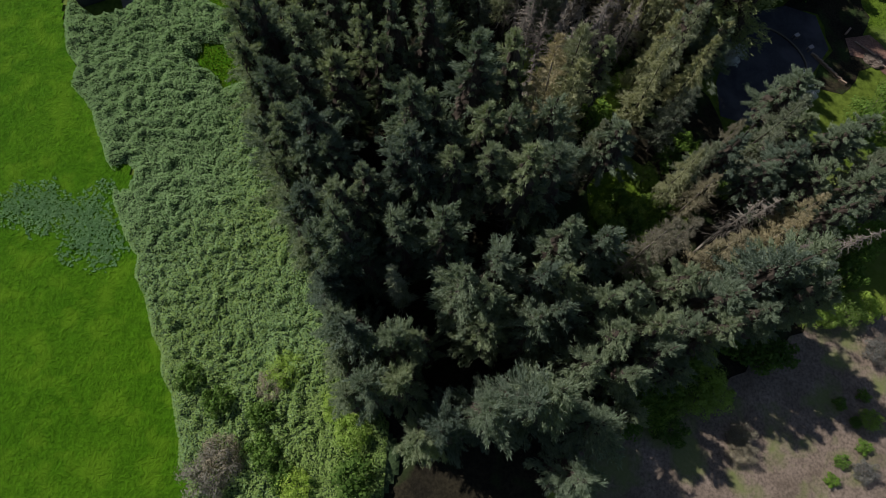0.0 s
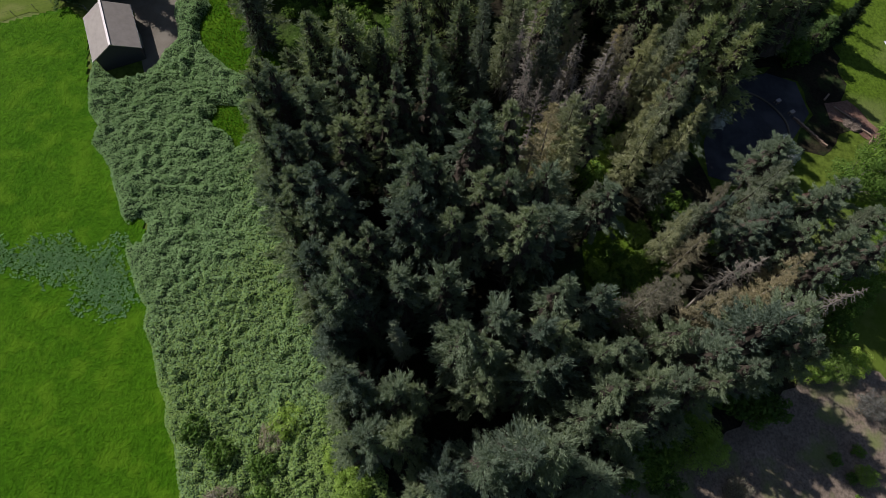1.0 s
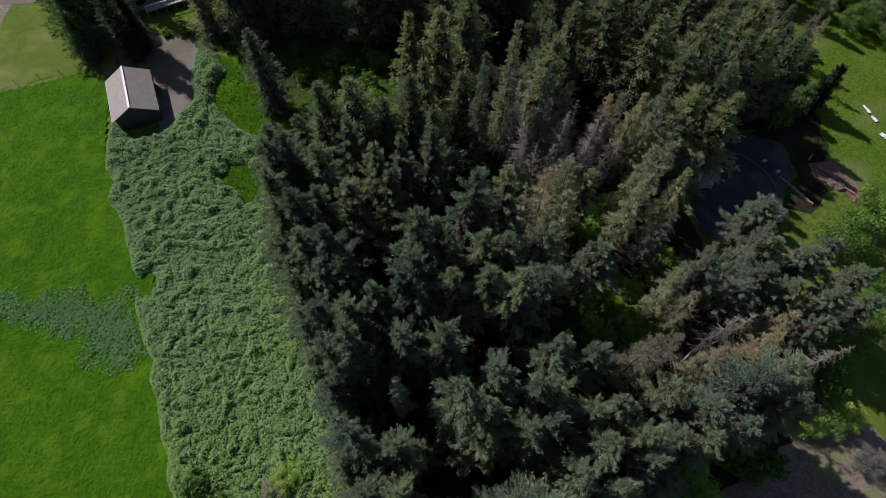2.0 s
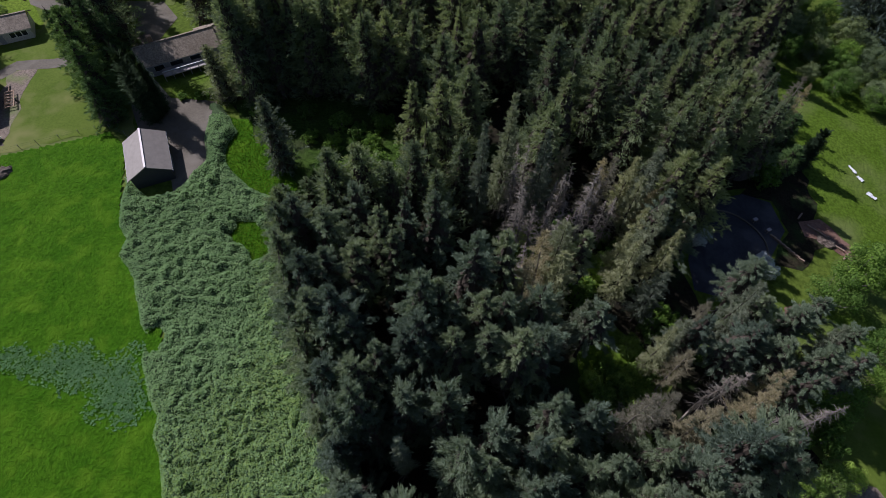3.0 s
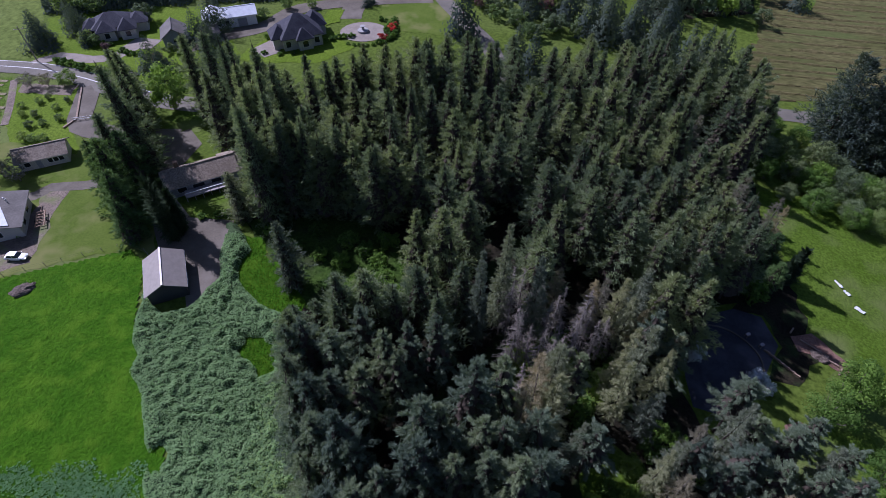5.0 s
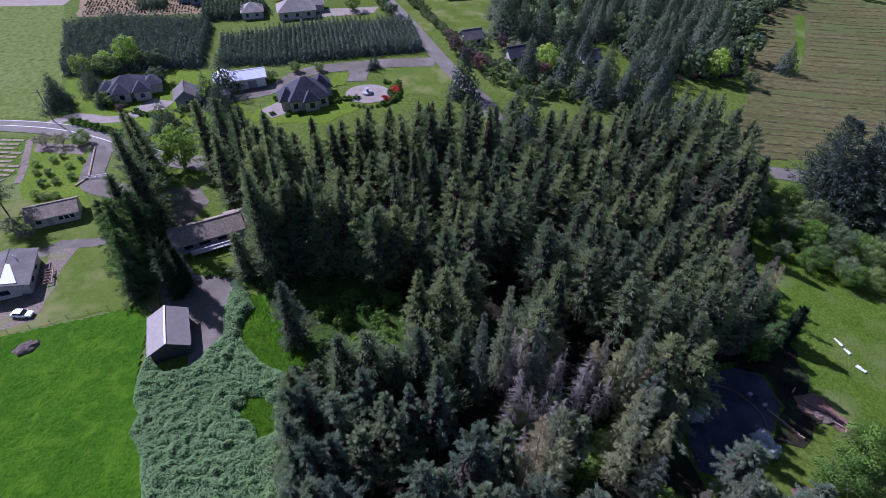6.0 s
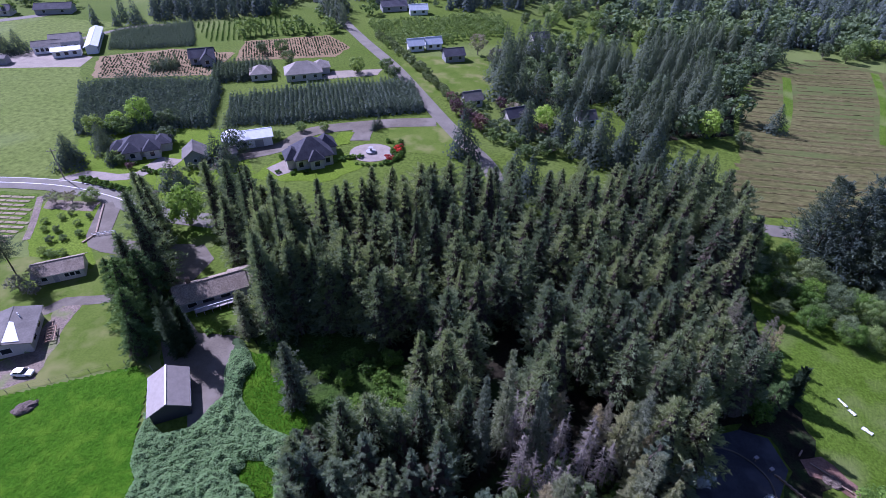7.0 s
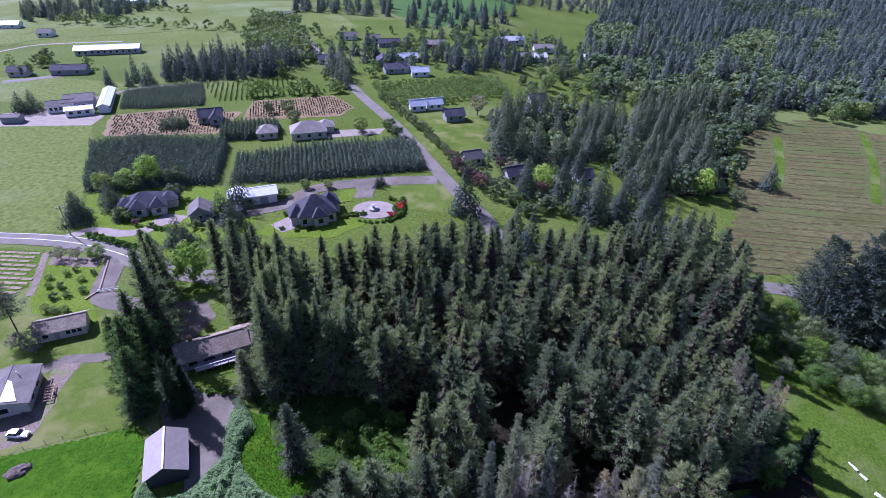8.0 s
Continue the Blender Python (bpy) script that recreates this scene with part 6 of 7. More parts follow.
def stubble_rows():
    """Long low uneven windrows of cut straw across the field, broken here and there."""
    rng = random.Random(9)
    vs, fs = [], []
    poly = [(68, 128), (120, 137), (196, 240), (190, 262), (172, 286), (158, 284), (117, 247), (86, 165), (78, 157)]
    tracks = smooth_line([(110, 192), (115, 199), (125.7, 221), (134, 241), (140, 256)]) + smooth_line([(146, 188), (152, 199), (168.7, 229), (182, 258), (187, 270)])
    y0 = 126.0
    while y0 < 286:
        wide, run, x = rng.uniform(0.6, 1.5), 0, 62.0
        while x < 200:
            y = y0 + 0.02 * (x - 62) + 1.4 * noise.noise(Vector((x * 0.03, y0 * 0.4, 5)))
            w = wide * (0.75 + 0.7 * noise.noise(Vector((x * 0.35, y0, 2))))
            on = inside(x, y, poly) and noise.noise(Vector((x * 0.05, y0 * 0.9, 8))) > -0.42 and all(math.hypot(x - a, y - b) > 3.2 for a, b in tracks)
            if on:
                i, z = len(vs), terr(x) + 0.06
                vs += [(x, y - w, z), (x, y - 0.35 * w, z + rng.uniform(0.1, 0.3)), (x, y + 0.35 * w, z + rng.uniform(0.1, 0.3)), (x, y + w, z)]
                if run:
                    fs += [(i - 4 + k, i + k, i + k + 1, i - 3 + k) for k in range(3)]
            run = run + 1 if on else 0
            x += 1.2
        y0 += rng.choice((3.6, 4.4, 5.2))
    return vs, fs


cv, cf = stubble_rows()
tagged(quads("crop_rows", cv, cf, M["swath"]), "low windrows across the stubble field", "crop rows", kind="stuff")


# ---- buildings ----
def window_on(parent, x, y, z, w, h, facing):
    """A framed window with its pane, set a little into a wall that faces along x or y."""
    t = 0.06
    def bx(a0, a1, z0, z1, d0, d1):
        return boxed(a0, a1, y + d0, y + d1, z0, z1) if facing == "y" else boxed(x + d0, x + d1, a0, a1, z0, z1)
    c = x if facing == "y" else y
    win = part("window", bx(c - w / 2 - t, c + w / 2 + t, z - t, z + h + t, -0.05, 0.05), M["trim_white"], parent)
    part("pane", bx(c - w / 2, c + w / 2, z, z + h, -0.06, 0.06), M["glass"], win)
    return win


def gable_house(name, label, x, y, rot, L, W, eave, ridge, wall, roof, over=0.5, windows=(), door=None, chimney=None, ridge_cap=None, group="", category="house"):
    """A house along its local x, with a gabled roof of two thick slopes."""
    t = thing(name, label, category, on_land(x, y, rot), group)
    bm = bmesh.new()
    hl, hw = L / 2, W / 2
    a = [bm.verts.new(p) for p in ((-hl, -hw, -0.6), (-hl, hw, -0.6), (-hl, hw, eave), (-hl, 0, ridge), (-hl, -hw, eave))]
    b = [bm.verts.new(p) for p in ((hl, -hw, -0.6), (hl, hw, -0.6), (hl, hw, eave), (hl, 0, ridge), (hl, -hw, eave))]
    bm.faces.new(a)
    bm.faces.new(b[::-1])
    for i in range(5):
        bm.faces.new((a[i], b[i], b[(i + 1) % 5], a[(i + 1) % 5]))
    part("wall", bm, M[wall], t)
    drop = (ridge - eave) / hw * over
    for s in (-1, 1):
        e, r = (hw + over) * s, ridge + 0.14
        pts = [(-hl - over, 0, r), (hl + over, 0, r), (hl + over, e, eave - drop + 0.14), (-hl - over, e, eave - drop + 0.14)]
        rf_ = part("roof", slab(bmesh.new(), pts, 0.12), M[roof], t)
        part("fascia", boxed(-hl - over, hl + over, e - 0.03, e + 0.03, eave - drop - 0.06, eave - drop + 0.1), M["trim_white" if ridge_cap else wall], rf_)
    part("ridge_cap", boxed(-hl - over, hl + over, -0.14, 0.14, ridge + 0.1, ridge + 0.19), M[ridge_cap or roof], t)
    for wx, wz, ww, wh, face in windows:
        if face in "ns":
            window_on(t, wx, hw if face == "n" else -hw, wz, ww, wh, "y")
        else:
            window_on(t, hl if face == "e" else -hl, wx, wz, ww, wh, "x")
    if door:
        dx, dw, dh, face = door
        d = boxed(dx - dw / 2, dx + dw / 2, hw * (1 if face == "n" else -1) - 0.06, hw * (1 if face == "n" else -1) + 0.06, 0, dh) if face in "ns" else boxed(hl * (1 if face == "e" else -1) - 0.06, hl * (1 if face == "e" else -1) + 0.06, dx - dw / 2, dx + dw / 2, 0, dh)
        part("door", d, M["grey_wall"], t)
    if chimney:
        part("chimney", boxed(chimney[0] - 0.4, chimney[0] + 0.4, chimney[1] - 0.4, chimney[1] + 0.4, eave, ridge + 0.9), M["rust"], t)
    return t


def hip_block(t, x0, x1, y0, y1, eave, rise, wall, roof, over=0.5):
    """One hip-roofed block of a house: its wall and its four roof slopes."""
    part("wall", boxed(x0, x1, y0, y1, -0.6, eave), M[wall], t)
    w, l = (y1 - y0) / 2, (x1 - x0) / 2
    xc, yc = (x0 + x1) / 2, (y0 + y1) / 2
    q = min(w, l)
    ra, rb = ((xc - (l - q), yc, eave + rise), (xc + (l - q), yc, eave + rise)) if l >= w else ((xc, yc - (w - q), eave + rise), (xc, yc + (w - q), eave + rise))
    z = eave - 0.05
    c = [(x0 - over, y0 - over, z), (x1 + over, y0 - over, z), (x1 + over, y1 + over, z), (x0 - over, y1 + over, z)]
    if l >= w:
        sl = ([c[0], c[1], rb, ra], [c[1], c[2], rb], [c[2], c[3], ra, rb], [c[3], c[0], ra])
    else:
        sl = ([c[0], c[1], ra], [c[1], c[2], rb, ra], [c[2], c[3], rb], [c[3], c[0], ra, rb])
    for pts in sl:
        part("roof", slab(bmesh.new(), pts, 0.12), M[roof], t)


def hip_house(name, label, x, y, rot, blocks, wall, roof, windows=(), group=""):
    t = thing(name, label, "house", on_land(x, y, rot), group)
    for blk in blocks:
        hip_block(t, *blk, wall, roof)
    for wx, wy, wz, ww, wh, face in windows:
        window_on(t, wx, wy, wz, ww, wh, face)
    return t


# the metal shed beside the yard
SHED_ROT = 116.0
shed = gable_house("shed", "dark shed with a plain grey metal roof and pale trim", -47.6, 51.6, SHED_ROT, 7.6, 5.6, 2.45, 4.05, "dark_wall", "metal_roof", over=0.4, door=(-0.5, 2.6, 2.3, "s"), ridge_cap="ridge_grey", category="shed",
                   windows=((0.0, 1.0, 0.9, 0.8, "e"), (1.8, 1.0, 0.8, 0.8, "s")))
# the long low house with the deck
deck_house = gable_house("house", "low house with a weathered shake roof and a raised deck", -51.3, 76.6, 31.0, 12.4, 5.4, 2.7, 4.3, "grey_wall", "shake", over=0.6, windows=((-4, 0.9, 1.6, 1.2, "s"), (-1, 0.9, 2.2, 1.4, "s"), (2.2, 0.5, 1.8, 1.9, "s"), (4.6, 0.9, 1.2, 1.1, "s")), door=(0.4, 0.9, 2.0, "s"), chimney=(-3.6, 1.0))
deck = part("deck", boxed(-3.8, 3.6, -5.0, -2.75, 0.95, 1.1), M["deck"], deck_house, "pale wooden deck on posts")
for k in range(6):
    part("deck_post", boxed(-3.8 + k * 1.46, -3.7 + k * 1.46, -5.0, -4.9, -0.6, 2.0), M["deck"], deck)
part("handrail", boxed(-3.8, 3.6, -5.02, -4.9, 1.95, 2.05), M["trim_white"], deck)
for k in range(12):
    part("deck_board", boxed(-3.8, 3.6, -4.98 + k * 0.185, -4.82 + k * 0.185, 1.104, 1.125), M["deck"], deck)
wing = gable_house("garage", "shake-roofed garage wing joined to the low house", -46.0, 80.3, 31.0, 4.6, 5.6, 2.7, 4.2, "grey_wall", "shake", over=0.5, door=(0, 2.6, 2.2, "n"), category="garage")
# the house beyond the lawn and the grey-roofed house
gable_house("house", "low cream house with a tan shake roof", -85.0, 80.6, 27.0, 8.6, 4.8, 2.4, 3.7, "cream_wall", "shake", windows=((-2.8, 0.9, 1.0, 1.0, "s"), (1.2, 0.9, 0.8, 1.0, "s"), (2.2, 0.9, 0.8, 1.0, "s"), (3.2, 0.9, 0.8, 1.0, "s")), door=(-0.8, 0.9, 2.0, "s"))
grey_house = gable_house("house", "broad low house with a grey roof and a bright skylight sheet", -82.2, 62.4, 115.0, 9.0, 7.6, 2.6, 3.5, "cream_wall", "shingle_grey", over=0.6, windows=((-2, 0.9, 1.4, 1.1, "s"), (1.4, 0.9, 1.4, 1.1, "s"), (0, 0.9, 1.6, 1.1, "w")))
sheet = part("roof_sheet", slab(bmesh.new(), [(-4.6, -0.2, 3.68), (-4.6, -2.6, 3.16), (0.6, -0.9, 3.52), (0.9, -0.2, 3.68)], 0.03), M["white_roof"], grey_house, "bright white roof sheet")
for dx, dy in ((2.6, -1.2), (2.0, -1.6)):
    part("vent_pipe", tube(bmesh.new(), [(dx, dy, 3.1), (dx, dy, 3.9)], [0.09, 0.09], 8), M["trim_white"], grey_house)
# the large house with the turning circle, the white-roofed barn and their neighbours
hip_house("house", "large house with steep dark hipped roofs", -46.6, 133.6, 27.0, ((-5.0, 5.0, -4.4, 4.4, 3.2, 4.2), (-7.2, -3.2, -2.8, 2.4, 3.0, 2.4), (2.6, 7.2, 0.8, 6.4, 3.0, 2.8), (-1.4, 2.2, -5.6, -2.0, 3.0, 2.2)), "cream_wall", "shingle_dark",
          windows=((-3.8, -4.4, 0.9, 1.2, 1.5, "y"), (0.4, -5.6, 0.9, 1.4, 1.5, "y"), (3.6, -4.4, 0.9, 1.2, 1.5, "y"), (5.0, -2.0, 0.9, 1.4, 1.5, "x")))
patch("patio", [(-58, 128), (-53.5, 124), (-50, 127), (-54.5, 133)], M["concrete"], 0.12, "pale patio beside the large house", "pavement")
gable_house("barn", "long low barn with a white metal roof", -67.2, 142.6, 24.0, 11.5, 6.0, 3.0, 4.2, "white_wall", "white_roof", over=0.5, category="barn", door=(2.0, 2.4, 2.2, "s"), windows=((-2.0, 1.0, 1.0, 1.0, "s"), (-4.0, 1.0, 1.0, 1.0, "s")))
gable_house("barn", "short white-roofed wing of the barn", -72.3, 141.0, 114.0, 5.5, 5.0, 2.8, 3.9, "white_wall", "white_roof", over=0.4, category="barn")
gable_house("garage", "small dark shed near the trees", -70.5, 133.2, 30.0, 4.0, 3.4, 2.2, 3.2, "grey_wall", "shingle_grey", category="shed")
hip_house("house", "house with many dark blue-grey hipped roofs and cream walls", -97.0, 134.6, 25.0, ((-4.6, 4.6, -3.6, 3.6, 3.0, 2.6), (-7.0, -3.0, -2.2, 2.4, 2.7, 1.9), (1.6, 5.4, -5.6, -1.0, 2.8, 2.1), (-3.6, 0.4, -5.2, -1.0, 2.8, 2.0), (4.0, 8.2, -1.8, 3.2, 2.6, 1.8)), "cream_wall", "shingle_dark",
          windows=((3.5, -5.6, 0.9, 1.2, 1.3, "y"), (-1.6, -5.2, 0.9, 1.2, 1.3, "y"), (-5.0, -2.2, 0.9, 1.0, 1.2, "y"), (8.2, 0.7, 0.9, 1.2, 1.2, "x")))
set_beds = [(-101.5, 129.0, 1.3), (-100.0, 128.2, 1.1), (-98.4, 127.6, 1.2), (-96.8, 127.2, 1.5), (-95.2, 127.4, 1.1), (-103.2, 130.6, 1.6), (-90.5, 124.2, 1.2), (-88.6, 123.4, 1.4), (-86.5, 123.0, 1.2), (-84.6, 122.6, 1.5), (-82.4, 121.6, 1.3)]
set_out(shrub, set_beds, rf)
gable_house("garage", "garage with grey siding and a grey shingle roof", -79.2, 131.2, 115.0, 6.4, 5.6, 2.6, 4.6, "grey_wall", "shingle_grey", category="garage", windows=((0, 1.0, 0.8, 0.9, "w"),))
hip_house("house", "square cottage with a tan hipped roof", -83.0, 196.6, 20.0, ((-3.6, 3.6, -3.4, 3.4, 2.6, 2.4),), "cream_wall", "shingle_tan", windows=((-1.8, -3.4, 0.9, 1.0, 1.1, "y"), (1.5, -3.4, 0.9, 1.0, 1.1, "y")))
hip_house("house", "wide bungalow with tan hipped roofs", -66.5, 199.4, 20.0, ((-7.5, 5.5, -4.5, 4.5, 2.8, 3.2), (3.0, 9.0, 1.0, 7.0, 2.6, 2.2)), "cream_wall", "shingle_tan", windows=((-5, -4.5, 0.9, 1.2, 1.2, "y"), (-1, -4.5, 0.9, 1.2, 1.2, "y"), (3, -4.5, 0.9, 1.2, 1.2, "y")))
gable_house("house", "grey house with steep dark gables among nursery rows", -112.0, 211.5, 20.0, 9.0, 6.0, 3.2, 5.6, "grey_wall", "shingle_dark", windows=((-2.5, 1.0, 1.2, 1.4, "s"), (2.5, 1.0, 1.2, 1.4, "s")))
gable_house("house_wing", "steep cross gable of the nursery house", -109.0, 209.5, 110.0, 7.0, 4.4, 3.2, 5.4, "grey_wall", "shingle_dark", windows=((0, 1.2, 1.4, 1.4, "w"),))
gable_house("school", "long pale building with a white roof", -169.0, 231.0, 117.0, 30.0, 4.4, 3.0, 3.9, "white_wall", "white_roof", category="building", windows=tuple((-14 + 2.8 * k, 1.0, 1.4, 1.4, "s") for k in range(11)))
gable_house("school", "grey-roofed block of a pale building", -177.5, 225.0, 27.0, 11.0, 10.0, 3.8, 5.8, "grey_wall", "shingle_grey", category="building", windows=tuple((-4.0 + 2.0 * k, 1.0, 1.3, 1.4, "s") for k in range(5)))
gable_house("school", "grey-roofed cross block of a pale building", -182.0, 219.0, 27.0, 10.0, 5.5, 3.2, 4.6, "white_wall", "shingle_grey", category="building", windows=tuple((-3.6 + 1.8 * k, 1.0, 1.1, 1.3, "s") for k in range(5)))
gable_house("shed", "flat pale store in a paved yard", -192.0, 203.0, 10.0, 7.0, 4.0, 2.6, 3.2, "grey_wall", "shingle_grey", category="shed")
gable_house("barn", "very long stable barn with a white roof", -228.0, 327.5, 19.0, 35.0, 8.0, 3.2, 5.0, "cream_wall", "white_roof", over=0.8, category="barn", windows=tuple((-15 + 3.4 * k, 1.0, 1.2, 1.2, "s") for k in range(10)))
gable_house("school", "low white-roofed hall beside a paved yard", -171.0, 214.8, 27.0, 10.0, 5.0, 2.8, 3.6, "white_wall", "white_roof", category="building", windows=((-3.0, 1.0, 1.4, 1.2, "s"), (0.0, 1.0, 1.4, 1.2, "s"), (3.0, 1.0, 1.4, 1.2, "s")))
FAR_HOUSES = [("white_wall", "white_roof", -28.8, 235.0, 20, 6.5, 4.5), ("white_wall", "white_roof", -21.5, 238.2, 20, 6.5, 4.5), ("grey_wall", "shingle_dark", -12.0, 224.0, 20, 8, 6), ("red_wall", "shingle_tan", -31.7, 366, 10, 12, 6), ("white_wall", "shingle_grey", 35.7, 175.7, 20, 6, 4.5),
              ("grey_wall", "shingle_dark", -47.9, 301, 20, 13, 8), ("white_wall", "white_roof", -34.0, 294, 15, 9, 5), ("white_wall", "shingle_grey", -74.6, 379, 10, 9, 7), ("cream_wall", "shingle_tan", -129.9, 337, 15, 10, 7), ("cream_wall", "shingle_dark", -242.7, 273, 15, 9, 7)]
FAR_HOUSES_B = [("grey_wall", "shingle_dark", -219, 279, 15, 17, 7), ("grey_wall", "shingle_grey", -160.6, 466, 10, 12, 8), ("white_wall", "white_roof", 33.0, 357, 10, 12, 7), ("grey_wall", "shingle_tan", 24.0, 350, 10, 12, 6), ("white_wall", "white_roof", 72.6, 388, 10, 9, 6),
                ("grey_wall", "shingle_dark", 8.5, 380, 10, 13, 7), ("white_wall", "white_roof", -348, 398, 15, 16, 8), ("white_wall", "white_roof", -331, 528, 10, 26, 9), ("white_wall", "shingle_grey", -300, 372, 10, 9, 7), ("cream_wall", "shingle_dark", 11.3, 168.5, 25, 6, 5), ("cream_wall", "shingle_grey", -3.1, 178.5, 25, 6, 5), ("cream_wall", "shingle_dark", -90, 318, 20, 11, 7),
                ("cream_wall", "shingle_tan", -122, 318, 20, 10, 7), ("white_wall", "white_roof", 22.0, 240, 20, 7, 5), ("cream_wall", "shingle_dark", 26, 262, 20, 8, 6), ("grey_wall", "shingle_dark", -62, 367, 15, 14, 7), ("white_wall", "white_roof", -45, 326, 15, 12, 5), ("white_wall", "shingle_tan", 40, 389, 10, 13, 6),
                ("white_wall", "shingle_grey", -92, 386, 15, 9, 6), ("grey_wall", "shingle_dark", -58, 318, 100, 12, 7), ("cream_wall", "white_roof", 17, 396, 12, 20, 6), ("cream_wall", "shingle_grey", -106, 330, 20, 10, 6)]
for wl, rfm, x, y, a, L, W in FAR_HOUSES + FAR_HOUSES_B:
    gable_house("house", "far %s house with a %s roof" % (wl.split("_")[0], {"white_roof": "white", "shingle_dark": "dark", "shingle_tan": "tan", "shingle_grey": "grey"}[rfm]), x, y, a, L, W, 2.8, 4.8, wl, rfm, group="far houses", windows=((-L * 0.25, 1.0, 1.3, 1.2, "s"), (L * 0.25, 1.0, 1.3, 1.2, "s")))


for kinds in (far_kinds, leaf_kinds, bright_kinds, mid_far, far_leaf, far_lime, far_wine, far_bare, shrub, pine, redb):
    for src, _ in kinds:
        park(src)


# ---- smaller things ----
def wheel(parent, x, y, r, w):
    bm = tube(bmesh.new(), [(x, y - w / 2, r), (x, y - w * 0.4, r), (x, y + w * 0.4, r), (x, y + w / 2, r)], [r * 0.9, r, r, r * 0.9], 16)
    wh = part("wheel", bm, M["rubber"], parent)
    part("rim", tube(bmesh.new(), [(x, y - w * 0.53, r), (x, y + w * 0.53, r)], [r * 0.55, r * 0.55], 12), M["chrome"], wh)


def loft(bm, rings):
    """Closed skin over rings of equal corner count."""
    vs = [[bm.verts.new(p) for p in r] for r in rings]
    n = len(vs[0])
    for lo, hi in zip(vs, vs[1:]):
        for k in range(n):
            bm.faces.new((lo[k], lo[(k + 1) % n], hi[(k + 1) % n], hi[k]))
    bm.faces.new(vs[0][::-1])
    bm.faces.new(vs[-1])
    return bm


def car(x, y, rot):
    t = thing("car", "white car with dark windows parked on worn dirt", "car", on_land(x, y, rot, 0.06) @ Matrix.Scale(0.8, 4))

    def across(px, low, high, half):
        return [(px, -half * 0.94, low), (px, -half, (low + high) / 2), (px, -half * 0.93, high - 0.05), (px, -half * 0.8, high), (px, half * 0.8, high), (px, half * 0.93, high - 0.05), (px, half, (low + high) / 2), (px, half * 0.94, low)]

    body = part("body", loft(bmesh.new(), [across(*r) for r in ((-2.2, 0.42, 0.82, 0.72), (-2.1, 0.32, 0.95, 0.84), (-1.2, 0.26, 0.98, 0.89), (0.7, 0.26, 0.95, 0.89), (1.7, 0.28, 0.84, 0.86), (2.1, 0.34, 0.74, 0.78), (2.2, 0.42, 0.62, 0.66))]), M["car_white"], t)
    bm = bmesh.new()
    lo = [bm.verts.new(p) for p in ((-1.75, -0.76, 0.94), (0.95, -0.78, 0.92), (0.95, 0.78, 0.92), (-1.75, 0.76, 0.94))]
    hi = [bm.verts.new(p) for p in ((-1.25, -0.6, 1.42), (0.2, -0.62, 1.43), (0.2, 0.62, 1.43), (-1.25, 0.6, 1.42))]
    for k in range(4):
        bm.faces.new((lo[k], lo[(k + 1) % 4], hi[(k + 1) % 4], hi[k]))
    part("windows", bm, M["glass"], t, "dark car windows")
    part("roof", boxed(-1.3, 0.26, -0.65, 0.65, 1.41, 1.47, bevel=0.03), M["car_white"], t)
    for sy in (-0.71, 0.71):
        part("pillar", tube(bmesh.new(), [(-0.35, sy * 1.07, 0.93), (-0.4, sy * 0.89, 1.43)], [0.05, 0.05], 5), M["car_white"], t)
        part("side_mirror", boxed(0.72, 0.86, sy * 1.28 - 0.09, sy * 1.28 + 0.09, 0.94, 1.06, bevel=0.02), M["car_white"], body)
    for sx in (-1.35, 1.35):
        for sy in (-0.8, 0.8):
            wheel(t, sx, sy, 0.32, 0.2)
    for sy in (-0.55, 0.55):
        part("headlight", boxed(2.1, 2.2, sy - 0.14, sy + 0.14, 0.58, 0.7, bevel=0.02), M["chrome"], body)
        part("tail_light", boxed(-2.22, -2.14, sy - 0.14, sy + 0.14, 0.68, 0.82), M["red_wall"], body)


car(-75.2, 54.8, 4)
# rusty trailer with iron parts beside the house
tl = thing("trailer", "rusty open trailer frame with loose iron on it", "trailer", on_land(-76.3, 63.8, 118, 0.06))
for y in (-0.7, 0.7):
    part("rail", boxed(-2.2, 2.0, y - 0.07, y + 0.07, 0.5, 0.66), M["rust"], tl)
for k in range(6):
    part("cross_bar", boxed(-2.1 + k * 0.78, -1.98 + k * 0.78, -0.7, 0.7, 0.52, 0.62), M["rust"], tl)
part("drawbar", tube(bmesh.new(), [(2.0, 0, 0.55), (3.4, 0, 0.5)], [0.08, 0.06], 6), M["rust"], tl)
for y in (-0.9, 0.9):
    wheel(tl, -0.4, y, 0.33, 0.2)
for k in range(5):
    part("iron_hoop", tube(bmesh.new(), [(-1.6 + 0.7 * k, 0.55 * math.cos(a * 0.5), 0.62 + 0.5 * math.sin(a * 0.5)) for a in range(7)], [0.04] * 7, 5), M["timber"], tl)


